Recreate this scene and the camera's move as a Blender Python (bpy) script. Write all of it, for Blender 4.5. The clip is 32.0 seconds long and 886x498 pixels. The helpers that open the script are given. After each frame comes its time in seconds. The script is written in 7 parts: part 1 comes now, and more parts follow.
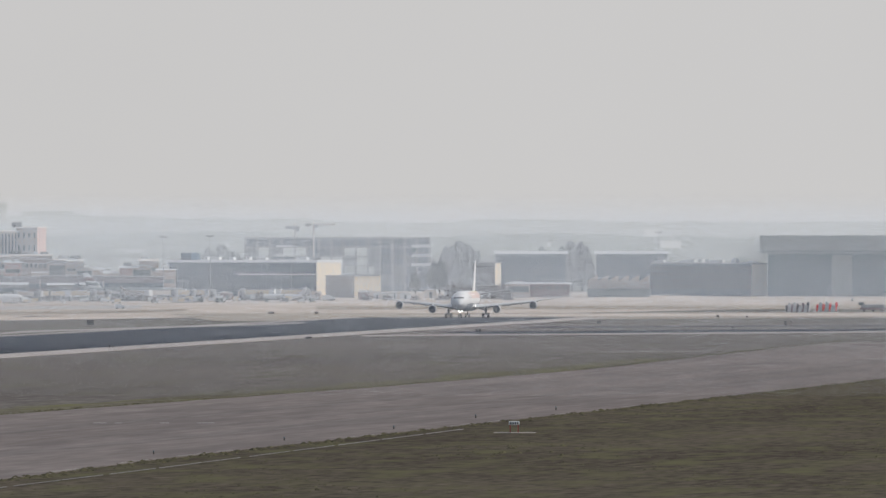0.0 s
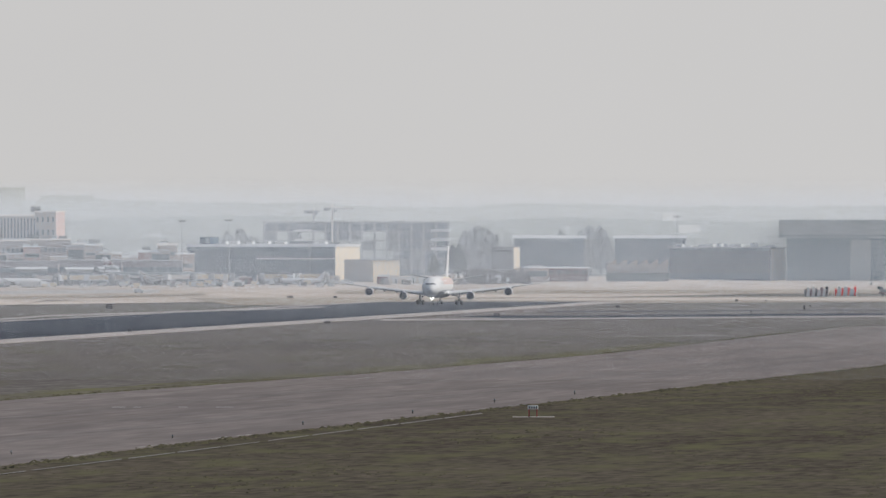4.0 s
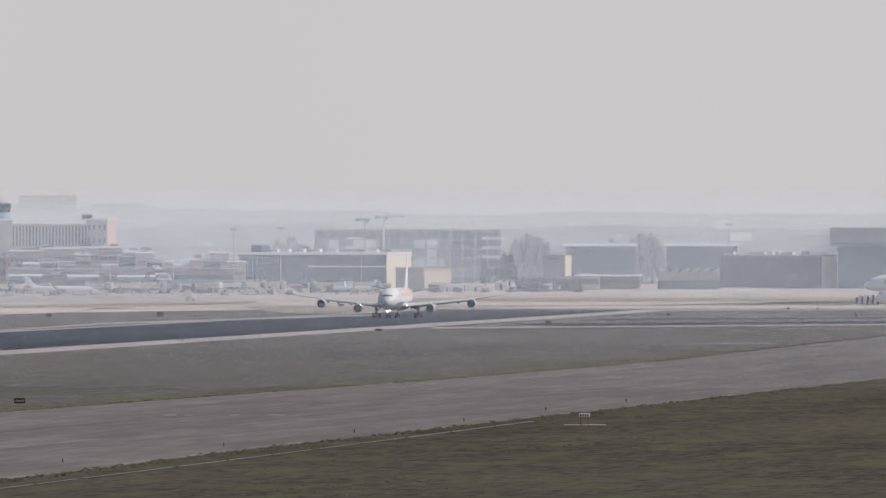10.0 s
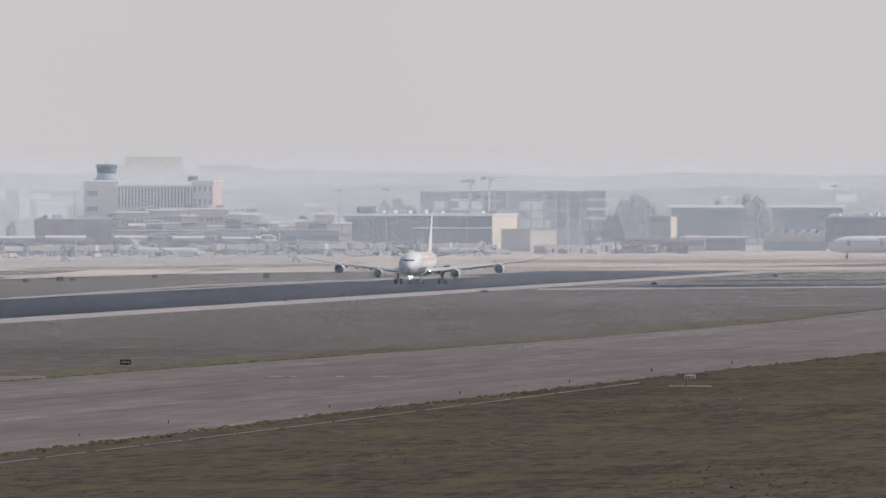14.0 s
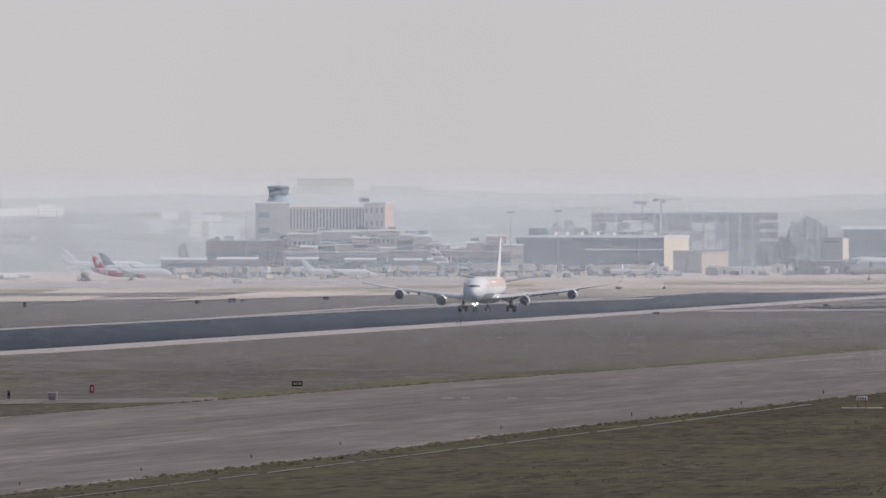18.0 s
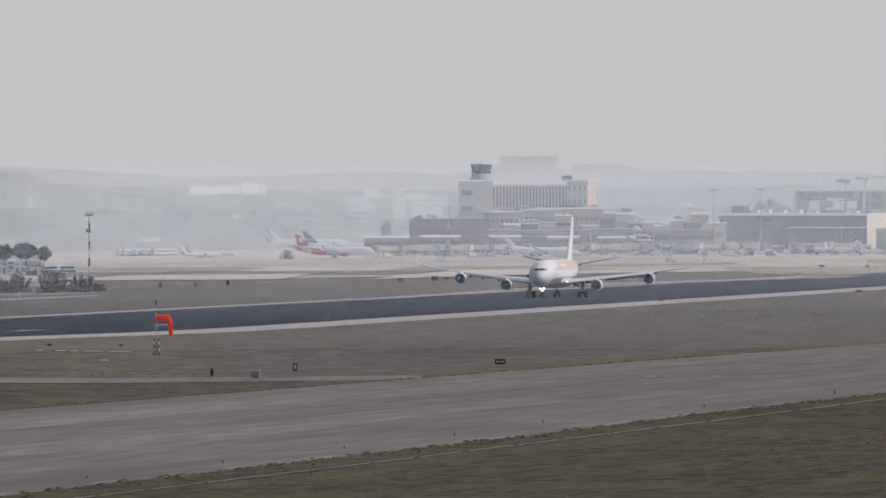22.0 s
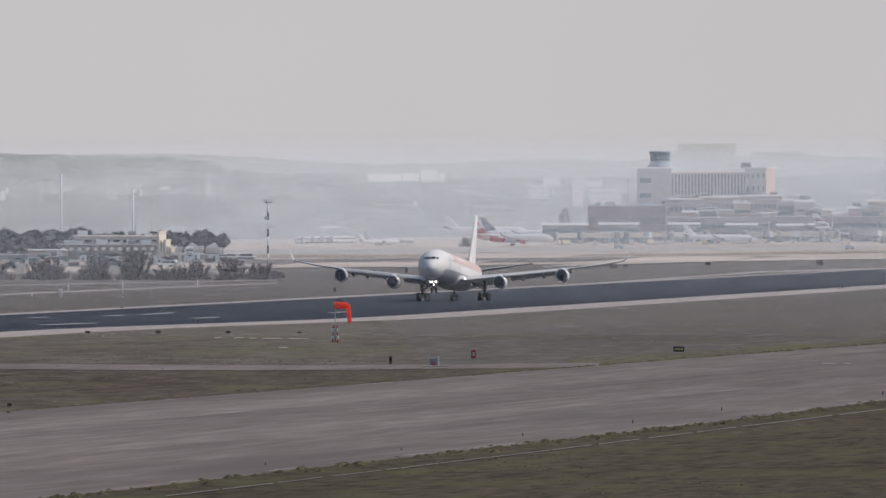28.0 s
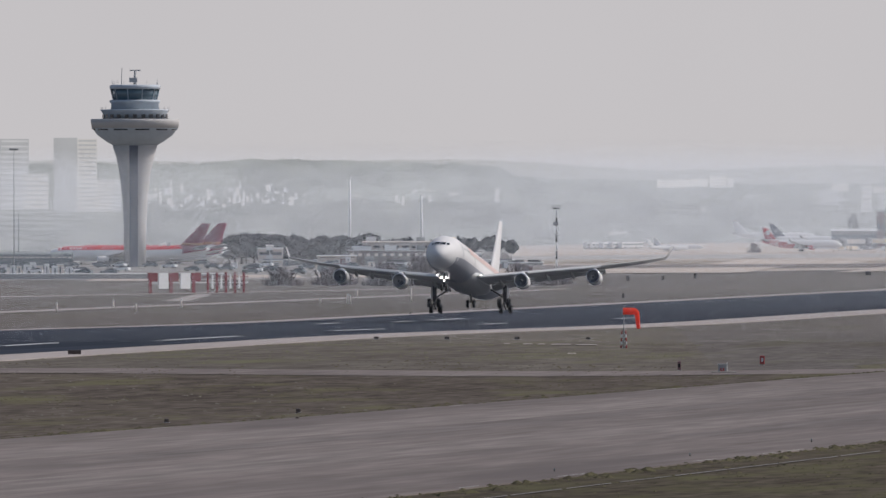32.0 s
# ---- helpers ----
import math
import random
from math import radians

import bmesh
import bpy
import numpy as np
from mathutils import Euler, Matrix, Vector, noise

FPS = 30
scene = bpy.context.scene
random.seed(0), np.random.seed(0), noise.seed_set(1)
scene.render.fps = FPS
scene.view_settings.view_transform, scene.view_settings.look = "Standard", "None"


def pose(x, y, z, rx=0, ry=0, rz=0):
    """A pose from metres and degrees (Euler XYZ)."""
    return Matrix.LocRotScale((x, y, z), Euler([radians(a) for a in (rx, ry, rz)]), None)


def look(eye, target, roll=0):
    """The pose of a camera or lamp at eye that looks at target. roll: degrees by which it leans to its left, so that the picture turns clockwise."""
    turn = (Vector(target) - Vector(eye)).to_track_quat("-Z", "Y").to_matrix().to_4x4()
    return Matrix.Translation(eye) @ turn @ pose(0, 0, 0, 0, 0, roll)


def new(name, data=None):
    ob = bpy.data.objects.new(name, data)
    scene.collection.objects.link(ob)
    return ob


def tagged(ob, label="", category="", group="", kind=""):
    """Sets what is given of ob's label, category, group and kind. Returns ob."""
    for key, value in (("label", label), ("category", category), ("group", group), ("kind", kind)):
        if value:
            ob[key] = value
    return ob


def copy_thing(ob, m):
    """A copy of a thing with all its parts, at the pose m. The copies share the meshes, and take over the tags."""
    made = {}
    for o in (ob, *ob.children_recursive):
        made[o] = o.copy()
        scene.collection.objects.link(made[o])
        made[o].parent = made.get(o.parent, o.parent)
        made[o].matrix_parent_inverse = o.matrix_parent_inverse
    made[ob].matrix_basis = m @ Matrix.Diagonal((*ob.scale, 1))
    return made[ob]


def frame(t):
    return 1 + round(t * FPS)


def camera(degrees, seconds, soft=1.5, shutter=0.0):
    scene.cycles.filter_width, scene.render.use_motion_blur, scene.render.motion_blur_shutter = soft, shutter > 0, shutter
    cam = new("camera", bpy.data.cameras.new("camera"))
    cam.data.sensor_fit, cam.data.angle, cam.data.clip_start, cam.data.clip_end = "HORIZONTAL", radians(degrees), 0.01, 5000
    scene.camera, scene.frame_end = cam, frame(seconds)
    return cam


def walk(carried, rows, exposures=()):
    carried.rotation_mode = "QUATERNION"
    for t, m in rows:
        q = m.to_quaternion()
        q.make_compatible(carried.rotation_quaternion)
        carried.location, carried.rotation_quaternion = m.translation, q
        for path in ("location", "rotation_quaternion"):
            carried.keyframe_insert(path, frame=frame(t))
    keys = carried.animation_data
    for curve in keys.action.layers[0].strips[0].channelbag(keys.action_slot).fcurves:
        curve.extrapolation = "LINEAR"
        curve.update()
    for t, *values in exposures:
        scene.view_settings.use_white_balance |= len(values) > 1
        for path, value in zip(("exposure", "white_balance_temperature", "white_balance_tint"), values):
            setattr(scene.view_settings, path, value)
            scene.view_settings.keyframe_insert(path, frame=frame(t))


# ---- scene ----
# Camera: hand-held on a terrace, 18.6 m above the runway; it only pans and tilts.
TICKS = 24947.0          # survey ticks to the radian
EYE = 18.6
cam = camera(3.6, 32.0, 1.5)


def aim(pan, tilt):
    """Camera pose turned left by pan ticks and up by tilt ticks from the first direction."""
    return pose(0, 0, EYE, 90 + math.degrees((7.8 + tilt) / TICKS), 0, math.degrees(pan / TICKS))


walk(cam, [
    (0.0, aim(-0.0, -0.0)), (0.5, aim(3.2, -1.9)), (1.0, aim(0.5, -5.9)), (1.5, aim(5.3, -7.0)),
    (2.0, aim(12.3, -13.3)), (2.5, aim(13.5, -9.6)), (3.0, aim(25.8, -24.2)), (3.5, aim(33.2, -30.5)),
    (5.5, aim(33.2, -13.3)), (6.0, aim(35.2, -17.6)), (6.5, aim(34.7, -17.9)), (7.0, aim(32.7, -13.2)),
    (7.5, aim(41.0, -13.6)), (8.0, aim(50.4, -19.5)), (8.5, aim(62.3, -12.5)), (9.0, aim(82.2, -10.4)),
    (9.5, aim(103.3, -10.9)), (10.0, aim(124.1, -13.9)), (10.5, aim(153.5, -18.0)), (11.0, aim(188.5, -19.9)),
    (11.5, aim(216.3, -26.7)), (12.0, aim(238.5, -37.7)), (12.5, aim(259.1, -42.9)), (13.0, aim(317.8, -56.1)),
    (13.5, aim(330.8, -68.8)), (14.0, aim(311.1, -82.2)), (14.5, aim(298.7, -81.9)), (16.5, aim(376.9, -82.4)),
    (17.0, aim(427.5, -33.7)), (17.5, aim(479.5, -36.2)), (18.0, aim(615.0, -43.9)), (18.5, aim(686.8, -44.9)),
    (19.0, aim(725.1, -51.0)), (19.5, aim(760.2, -57.7)), (20.0, aim(802.3, -56.0)), (20.5, aim(816.6, -59.3)),
    (21.0, aim(907.1, -99.0)), (21.5, aim(944.9, -105.1)), (22.0, aim(974.2, -82.8)), (22.5, aim(1014.6, -86.8)),
    (23.0, aim(1018.3, -90.6)), (23.5, aim(1014.3, -91.8)), (24.0, aim(1010.2, -92.8)), (24.5, aim(1039.9, -103.9)),
    (26.5, aim(1175.7, -105.8)), (27.0, aim(1197.4, -102.6)), (27.5, aim(1226.5, -100.2)), (28.0, aim(1290.2, -105.2)),
    (28.5, aim(1332.3, -103.6)), (29.0, aim(1366.8, -99.4)), (29.5, aim(1429.1, -98.3)), (30.0, aim(1493.2, -114.0)),
    (30.5, aim(1541.7, -121.1)), (31.0, aim(1636.7, -95.3)), (31.5, aim(1719.1, -94.4)), (32.0, aim(1801.0, -94.8)),
], exposures=[(0.0, 0.06, 6600, 8), (8.4, 0.06, 6600, 8), (9.2, 0.05, 6550, 12.5), (14.0, 0.03, 6550, 12.5), (21.0, -0.02, 6550, 12.5), (32.0, -0.05, 6550, 12.5)])

# ---- sun and sky ----
SUN_AZ, SUN_EL = 78.0, 44.0        # degrees right of north (+y), above the horizon
sky_world = bpy.data.worlds.new("sky")
scene.world = sky_world
sky_world.use_nodes = True
wn = sky_world.node_tree.nodes
sky_tex = wn.new("ShaderNodeTexSky")
sky_tex.sky_type, sky_tex.sun_disc = "NISHITA", False
sky_tex.sun_elevation, sky_tex.sun_rotation = radians(SUN_EL), radians(SUN_AZ)
sky_tex.air_density, sky_tex.dust_density, sky_tex.ozone_density = 1.0, 1.6, 1.0
wn["Background"].inputs["Strength"].default_value = 0.09
sky_world.node_tree.links.new(sky_tex.outputs["Color"], wn["Background"].inputs["Color"])
sun = new("sun", bpy.data.lights.new("sun", "SUN"))
sun.data.energy, sun.data.angle, sun.data.color = 2.85, radians(1.5), (1.0, 0.965, 0.92)
sun.matrix_basis = look((0, 0, 0), (-math.sin(radians(SUN_AZ)) * math.cos(radians(SUN_EL)),
                                    -math.cos(radians(SUN_AZ)) * math.cos(radians(SUN_EL)), -math.sin(radians(SUN_EL))))


# ---- survey: bearings and levels in ticks, ranges in metres ----
HORIZON, AXIS = 448.8, 784.0


def smooth(v):
    v = min(max(v, 0.0), 1.0)
    return v * v * (3 - 2 * v)


def centre_x(y):
    """The runway's centreline."""
    return 6.8 - 0.0810 * (4047 - y)


BACK = ((-2200, -4.0), (-1600, -2.5), (-1000, 1.5), (-700, 2.6), (-200, 3.4), (300, 4.2), (800, 4.6), (2200, 4.6))


def back_level(b):
    for (b0, z0), (b1, z1) in zip(BACK, BACK[1:]):
        if b <= b1:
            return z0 + (z1 - z0) * max(0.0, b - b0) / (b1 - b0)
    return BACK[-1][1]


def ground_z(x, y):
    d = math.hypot(x, y)
    z = 0.0
    lateral = abs(x - centre_x(y))
    if y > 0:
        z += 1.1 * smooth((2150 - y) / 400) * (1 - smooth((lateral - 45) / 70)) * smooth((y - 900) / 500)
        if d > 4085:
            z += back_level(AXIS + TICKS * math.atan2(x, y)) * min(1.3, ((d - 4085) / 515) ** 2.2)
    return z


def spot(x, d):
    """Plan position at bearing x and range d."""
    a = (x - AXIS) / TICKS
    return d * math.sin(a), d * math.cos(a)


def level(y, d):
    """Height of the sight line y at range d."""
    return EYE + (HORIZON - y) * d / TICKS


def flat(x, y):
    """Plan position of a mark on the level field."""
    return spot(x, EYE * TICKS / (y - HORIZON))


# ---- materials ----
def mat(name, color, rough=0.7, metal=0.0, vary=0.18, scale=1.0, bump=0.0, second=None, stretch=(1, 1, 1), space="Object", spec=0.3, turn=0.0, third=None, grit=None, patches=None):
    """A surface of two tones with large stains and fine grain."""
    m = bpy.data.materials.new(name)
    m.use_nodes = True
    n, l = m.node_tree.nodes, m.node_tree.links
    p = n["Principled BSDF"]
    p.inputs["Roughness"].default_value, p.inputs["Metallic"].default_value = rough, metal
    p.inputs["Specular IOR Level"].default_value = spec
    if space == "World":
        src = n.new("ShaderNodeNewGeometry").outputs["Position"]
    else:
        src = n.new("ShaderNodeTexCoord").outputs["Object"]
    mp = n.new("ShaderNodeMapping")
    mp.inputs["Scale"].default_value = stretch
    if turn:                                          # grain that runs along a paved strip
        rot = n.new("ShaderNodeVectorRotate")
        rot.rotation_type = "Z_AXIS"
        rot.inputs["Angle"].default_value = radians(turn)
        l.new(src, rot.inputs["Vector"])
        src = rot.outputs["Vector"]
    l.new(src, mp.inputs["Vector"])
    big, fine = n.new("ShaderNodeTexNoise"), n.new("ShaderNodeTexNoise")
    big.inputs["Scale"].default_value, big.inputs["Detail"].default_value = 0.13 * scale, 4
    fine.inputs["Scale"].default_value, fine.inputs["Detail"].default_value = 2.1 * scale, 5
    for t in (big, fine):
        l.new(mp.outputs["Vector"], t.inputs["Vector"])
    add = n.new("ShaderNodeMath")
    add.operation = "ADD"
    l.new(big.outputs["Fac"], add.inputs[0])
    l.new(fine.outputs["Fac"], add.inputs[1])
    ramp = n.new("ShaderNodeValToRGB")
    half = n.new("ShaderNodeMath")
    half.operation, half.inputs[1].default_value = "MULTIPLY", 0.5
    l.new(add.outputs[0], half.inputs[0])
    l.new(half.outputs[0], ramp.inputs["Fac"])
    dark = [c * (1 - vary) for c in color]
    light = second if second else [min(1.0, c * (1 + vary)) for c in color]
    ramp.color_ramp.elements[0].position, ramp.color_ramp.elements[1].position = 0.36, 0.64
    ramp.color_ramp.elements[0].color, ramp.color_ramp.elements[1].color = (*dark, 1), (*light, 1)
    if third:
        ramp.color_ramp.elements.new(0.5).color = (*third, 1)
    tone = ramp.outputs["Color"]
    if grit:                                          # fine streaky grain: per metre across, per metre along, strength
        m2, gn, gr, mx = n.new("ShaderNodeMapping"), n.new("ShaderNodeTexNoise"), n.new("ShaderNodeValToRGB"), n.new("ShaderNodeMix")
        m2.inputs["Scale"].default_value = (grit[0], grit[1], 1)
        gn.inputs["Scale"].default_value, gn.inputs["Detail"].default_value = 1.0, 4
        l.new(src, m2.inputs["Vector"])
        l.new(m2.outputs["Vector"], gn.inputs["Vector"])
        l.new(gn.outputs["Fac"], gr.inputs["Fac"])
        gr.color_ramp.elements[0].position, gr.color_ramp.elements[1].position = 0.3, 0.7
        for e, g in zip(gr.color_ramp.elements, (1 - grit[2], 1 + grit[2])):
            e.color = (g, g, g, 1)
        mx.data_type, mx.blend_type = "RGBA", "MULTIPLY"
        mx.inputs["Factor"].default_value = 1.0
        l.new(tone, mx.inputs["A"])
        l.new(gr.outputs["Color"], mx.inputs["B"])
        tone = mx.outputs["Result"]
    if patches:                                       # scattered patches: per metre across, per metre along, colour, least and full noise
        m3, pn, pr, px_ = n.new("ShaderNodeMapping"), n.new("ShaderNodeTexNoise"), n.new("ShaderNodeValToRGB"), n.new("ShaderNodeMix")
        m3.inputs["Scale"].default_value = (patches[0], patches[1], 1)
        pn.inputs["Scale"].default_value, pn.inputs["Detail"].default_value, pn.inputs["Roughness"].default_value = 1.0, 5, 0.62
        l.new(src, m3.inputs["Vector"])
        l.new(m3.outputs["Vector"], pn.inputs["Vector"])
        l.new(pn.outputs["Fac"], pr.inputs["Fac"])
        pr.color_ramp.elements[0].position, pr.color_ramp.elements[1].position = patches[3], patches[4]
        px_.data_type = "RGBA"
        l.new(pr.outputs["Color"], px_.inputs["Factor"])
        l.new(tone, px_.inputs["A"])
        px_.inputs["B"].default_value = (*patches[2], 1)
        tone = px_.outputs["Result"]
    l.new(tone, p.inputs["Base Color"])
    if bump:
        b = n.new("ShaderNodeBump")
        b.inputs["Strength"].default_value, b.inputs["Distance"].default_value = bump, 0.05
        l.new(fine.outputs["Fac"], b.inputs["Height"])
        l.new(b.outputs["Normal"], p.inputs["Normal"])
    return m


def glow(name, color, strength):
    m = bpy.data.materials.new(name)
    m.use_nodes = True
    p = m.node_tree.nodes["Principled BSDF"]
    p.inputs["Base Color"].default_value = (*color, 1)
    p.inputs["Emission Color"].default_value, p.inputs["Emission Strength"].default_value = (*color, 1), strength
    return m


M_FIELD = mat("dry_grass", (0.134, 0.121, 0.114), 0.95, vary=0.18, scale=0.35, second=(0.178, 0.162, 0.151), stretch=(0.35, 0.05, 1), space="World", spec=0.0, turn=5, grit=(0.9, 0.09, 0.2), patches=(0.10, 0.012, (0.125, 0.118, 0.088), 0.5, 0.72))
M_VERGE = mat("green_grass", (0.087, 0.072, 0.060), 0.95, vary=0.25, scale=0.5, second=(0.106, 0.090, 0.071), stretch=(0.55, 0.09, 1), space="World", spec=0.0, turn=6, third=(0.084, 0.073, 0.057), grit=(0.9, 0.16, 0.3), patches=(0.16, 0.034, (0.110, 0.106, 0.062), 0.48, 0.69))
M_ASPHALT = mat("old_asphalt", (0.166, 0.139, 0.128), 0.9, vary=0.14, scale=0.6, second=(0.224, 0.192, 0.177), stretch=(0.45, 0.02, 1), space="World", spec=0.1, turn=6, grit=(0.8, 0.06, 0.16), patches=(0.12, 0.010, (0.134, 0.114, 0.107), 0.48, 0.66))
M_RUNWAY = mat("runway_asphalt", (0.020, 0.024, 0.036), 0.7, vary=0.3, scale=0.5, second=(0.040, 0.047, 0.064), stretch=(0.5, 0.006, 1), space="World", spec=0.05, turn=4.63, grit=(1.0, 0.02, 0.25))
M_SHOULDER = mat("pale_shoulder", (0.36, 0.32, 0.30), 0.9, vary=0.12, scale=0.6, stretch=(1, 0.05, 1), space="World", spec=0.1)
M_CONCRETE = mat("apron_concrete", (0.40, 0.385, 0.375), 0.9, vary=0.14, scale=0.3, stretch=(0.2, 0.05, 1), space="World", spec=0.1)
M_PALE = mat("bleached_soil", (0.44, 0.365, 0.305), 0.95, vary=0.14, scale=0.3, second=(0.61, 0.525, 0.455), stretch=(0.12, 0.06, 1), space="World", spec=0.0, third=(0.48, 0.415, 0.365))
M_SCRUB = mat("brown_scrub", (0.33, 0.285, 0.235), 0.95, vary=0.25, scale=0.4, stretch=(0.15, 0.05, 1), space="World", spec=0.0)
M_ROUGH = mat("dark_rough_grass", (0.098, 0.083, 0.072), 0.95, vary=0.22, scale=0.4, second=(0.136, 0.119, 0.098), stretch=(0.3, 0.06, 1), space="World", spec=0.0, turn=5, third=(0.112, 0.096, 0.083), grit=(0.9, 0.12, 0.3), patches=(0.13, 0.022, (0.128, 0.120, 0.076), 0.52, 0.68))
M_OLIVE = mat("olive_dry_grass", (0.136, 0.121, 0.107), 0.95, vary=0.2, scale=0.35, second=(0.178, 0.160, 0.139), stretch=(0.3, 0.06, 1), space="World", spec=0.0, turn=5, grit=(0.8, 0.09, 0.2), patches=(0.10, 0.012, (0.146, 0.138, 0.094), 0.53, 0.7))
M_EDGE = mat("greener_edge_grass", (0.120, 0.110, 0.088), 0.95, vary=0.2, scale=0.4, second=(0.160, 0.148, 0.112), stretch=(0.3, 0.06, 1), space="World", spec=0.0, turn=5, grit=(0.9, 0.12, 0.25), patches=(0.15, 0.02, (0.145, 0.138, 0.080), 0.47, 0.66))
M_PATH = mat("weathered_concrete", (0.22, 0.205, 0.19), 0.9, vary=0.2, scale=0.6, space="World", spec=0.1)
M_WORN = mat("worn_runway_paint", (0.48, 0.48, 0.48), 0.8, vary=0.25, scale=1.0, space="World", spec=0.1)
M_PATH2 = mat("chipped_edge_paint", (0.30, 0.285, 0.275), 0.9, vary=0.3, scale=1.5, space="World", spec=0.1)
M_ASPHALT2 = mat("darker_asphalt", (0.146, 0.126, 0.118), 0.9, vary=0.16, scale=0.6, second=(0.196, 0.170, 0.159), stretch=(0.45, 0.02, 1), space="World", spec=0.1, turn=6, grit=(0.8, 0.06, 0.16))
M_ASPHALT3 = mat("paler_asphalt", (0.180, 0.154, 0.142), 0.9, vary=0.16, scale=0.6, second=(0.242, 0.210, 0.194), stretch=(0.45, 0.02, 1), space="World", spec=0.1, turn=6, grit=(0.8, 0.06, 0.16))
M_LINE = mat("worn_white_paint", (0.72, 0.72, 0.70), 0.7, vary=0.1)
M_WHITE = mat("white_aircraft_paint", (0.69, 0.675, 0.665), 0.55, vary=0.03, scale=0.3, spec=0.3)
M_JET = mat("bright_white_aircraft_paint", (0.86, 0.85, 0.84), 0.3, vary=0.03, scale=0.3, spec=0.5)
M_WING = mat("grey_wing_paint", (0.55, 0.548, 0.545), 0.45, vary=0.06, scale=0.6, spec=0.5)
M_METAL = mat("bare_metal", (0.62, 0.63, 0.65), 0.25, metal=1.0, vary=0.06)
M_TYRE = mat("tyre_rubber", (0.022, 0.022, 0.024), 0.85, vary=0.2)
M_DARK = mat("dark_fan", (0.02, 0.028, 0.052), 0.5, vary=0.3)
M_STRUT = mat("gear_strut", (0.10, 0.104, 0.115), 0.45, vary=0.1)
M_RED = mat("red_paint", (0.54, 0.04, 0.052), 0.4, vary=0.08)
M_ORANGE = mat("orange_band", (0.62, 0.45, 0.40), 0.35, vary=0.08)
M_YELLOW = mat("pale_yellow_band", (0.74, 0.63, 0.44), 0.35, vary=0.06)
def cloth(name, color):
    """Thin cloth that lets light through."""
    m = mat(name, color, 0.8, vary=0.06, spec=0.1)
    n, l = m.node_tree.nodes, m.node_tree.links
    tr, mix = n.new("ShaderNodeBsdfTranslucent"), n.new("ShaderNodeMixShader")
    tr.inputs["Color"].default_value = (*color, 1)
    l.new(n["Principled BSDF"].outputs[0], mix.inputs[1])
    l.new(tr.outputs[0], mix.inputs[2])
    l.new(mix.outputs[0], n["Material Output"].inputs["Surface"])
    return m


M_GLASS = mat("dark_glass", (0.03, 0.035, 0.045), 0.12, vary=0.1, spec=0.6)
M_SOCK = cloth("signal_orange_cloth", (0.98, 0.13, 0.075))
M_CAB = mat("pale_blue_grey_panel", (0.30, 0.37, 0.43), 0.5, vary=0.08)
M_STEEL = mat("painted_steel", (0.36, 0.37, 0.38), 0.5, vary=0.1)
M_HOUSING = mat("dark_brown_housing", (0.075, 0.06, 0.055), 0.7, vary=0.2)
M_BLACK = mat("black_panel", (0.02, 0.02, 0.02), 0.5, vary=0.2)
M_NAVY = mat("navy_cladding", (0.013, 0.068, 0.125), 0.85, vary=0.2, scale=0.4, spec=0.1)
M_SLATE = mat("slate_cladding", (0.135, 0.165, 0.175), 0.55, vary=0.12, scale=0.4)
M_FASCIA = mat("pale_green_grey_fascia", (0.32, 0.36, 0.345), 0.55, vary=0.08, scale=0.4)
M_HANGAR = mat("blue_grey_cladding", (0.085, 0.150, 0.185), 0.55, vary=0.1, scale=0.4)
M_SLATE2 = mat("pale_slate_panel", (0.28, 0.315, 0.315), 0.55, vary=0.1, scale=0.4)
M_CREAM = mat("cream_render", (0.88, 0.77, 0.61), 0.85, vary=0.06, scale=0.3)
M_BEIGE = mat("beige_render", (0.62, 0.54, 0.48), 0.85, vary=0.1, scale=0.3)
M_STONE = mat("pale_stone", (0.78, 0.715, 0.655), 0.85, vary=0.08, scale=0.3)
M_BRICK = mat("red_brown_brick", (0.24, 0.145, 0.148), 0.9, vary=0.15, scale=0.5)
M_DUN = mat("dun_render", (0.53, 0.48, 0.44), 0.9, vary=0.15, scale=0.5)
M_STORE = mat("grey_brown_render", (0.24, 0.215, 0.20), 0.9, vary=0.15, scale=0.5)
M_ROOF = mat("white_roof_metal", (0.82, 0.82, 0.81), 0.5, vary=0.06)
M_GREY = mat("grey_concrete", (0.32, 0.325, 0.33), 0.85, vary=0.12, scale=0.4)
M_TOWER = mat("tower_concrete", (0.50, 0.485, 0.475), 0.8, vary=0.08, scale=0.25)
M_TOWERD = mat("tower_grey_panel", (0.480, 0.528, 0.576), 0.7, vary=0.08, scale=0.25)
M_BARK = mat("bark", (0.10, 0.085, 0.07), 0.95, vary=0.2)
M_PINE = mat("pine_needles", (0.016, 0.030, 0.040), 0.95, vary=0.3, scale=1.5, second=(0.03, 0.044, 0.052), spec=0.0)
M_TWIG = mat("bare_twigs", (0.185, 0.160, 0.168), 0.95, vary=0.25, scale=1.2)
M_LEAF = mat("grey_green_leaves", (0.165, 0.18, 0.175), 0.95, vary=0.3, scale=1.2)


# ---- mesh helpers ----
def part(name, bm, material, parent=None, label=""):
    """One bmesh as one mesh object under a thing or a part."""
    me = bpy.data.meshes.new(name)
    bm.to_mesh(me)
    bm.free()
    for m in (material if isinstance(material, (list, tuple)) else (material,)):
        me.materials.append(m)
    ob = new(name, me)
    ob.parent = parent
    if label:
        ob["label"] = label
    return ob


def thing(name, label, category, m=None, group="", kind=""):
    ob = new(name)
    if m is not None:
        ob.matrix_basis = m
    return tagged(ob, label, category, group, kind)


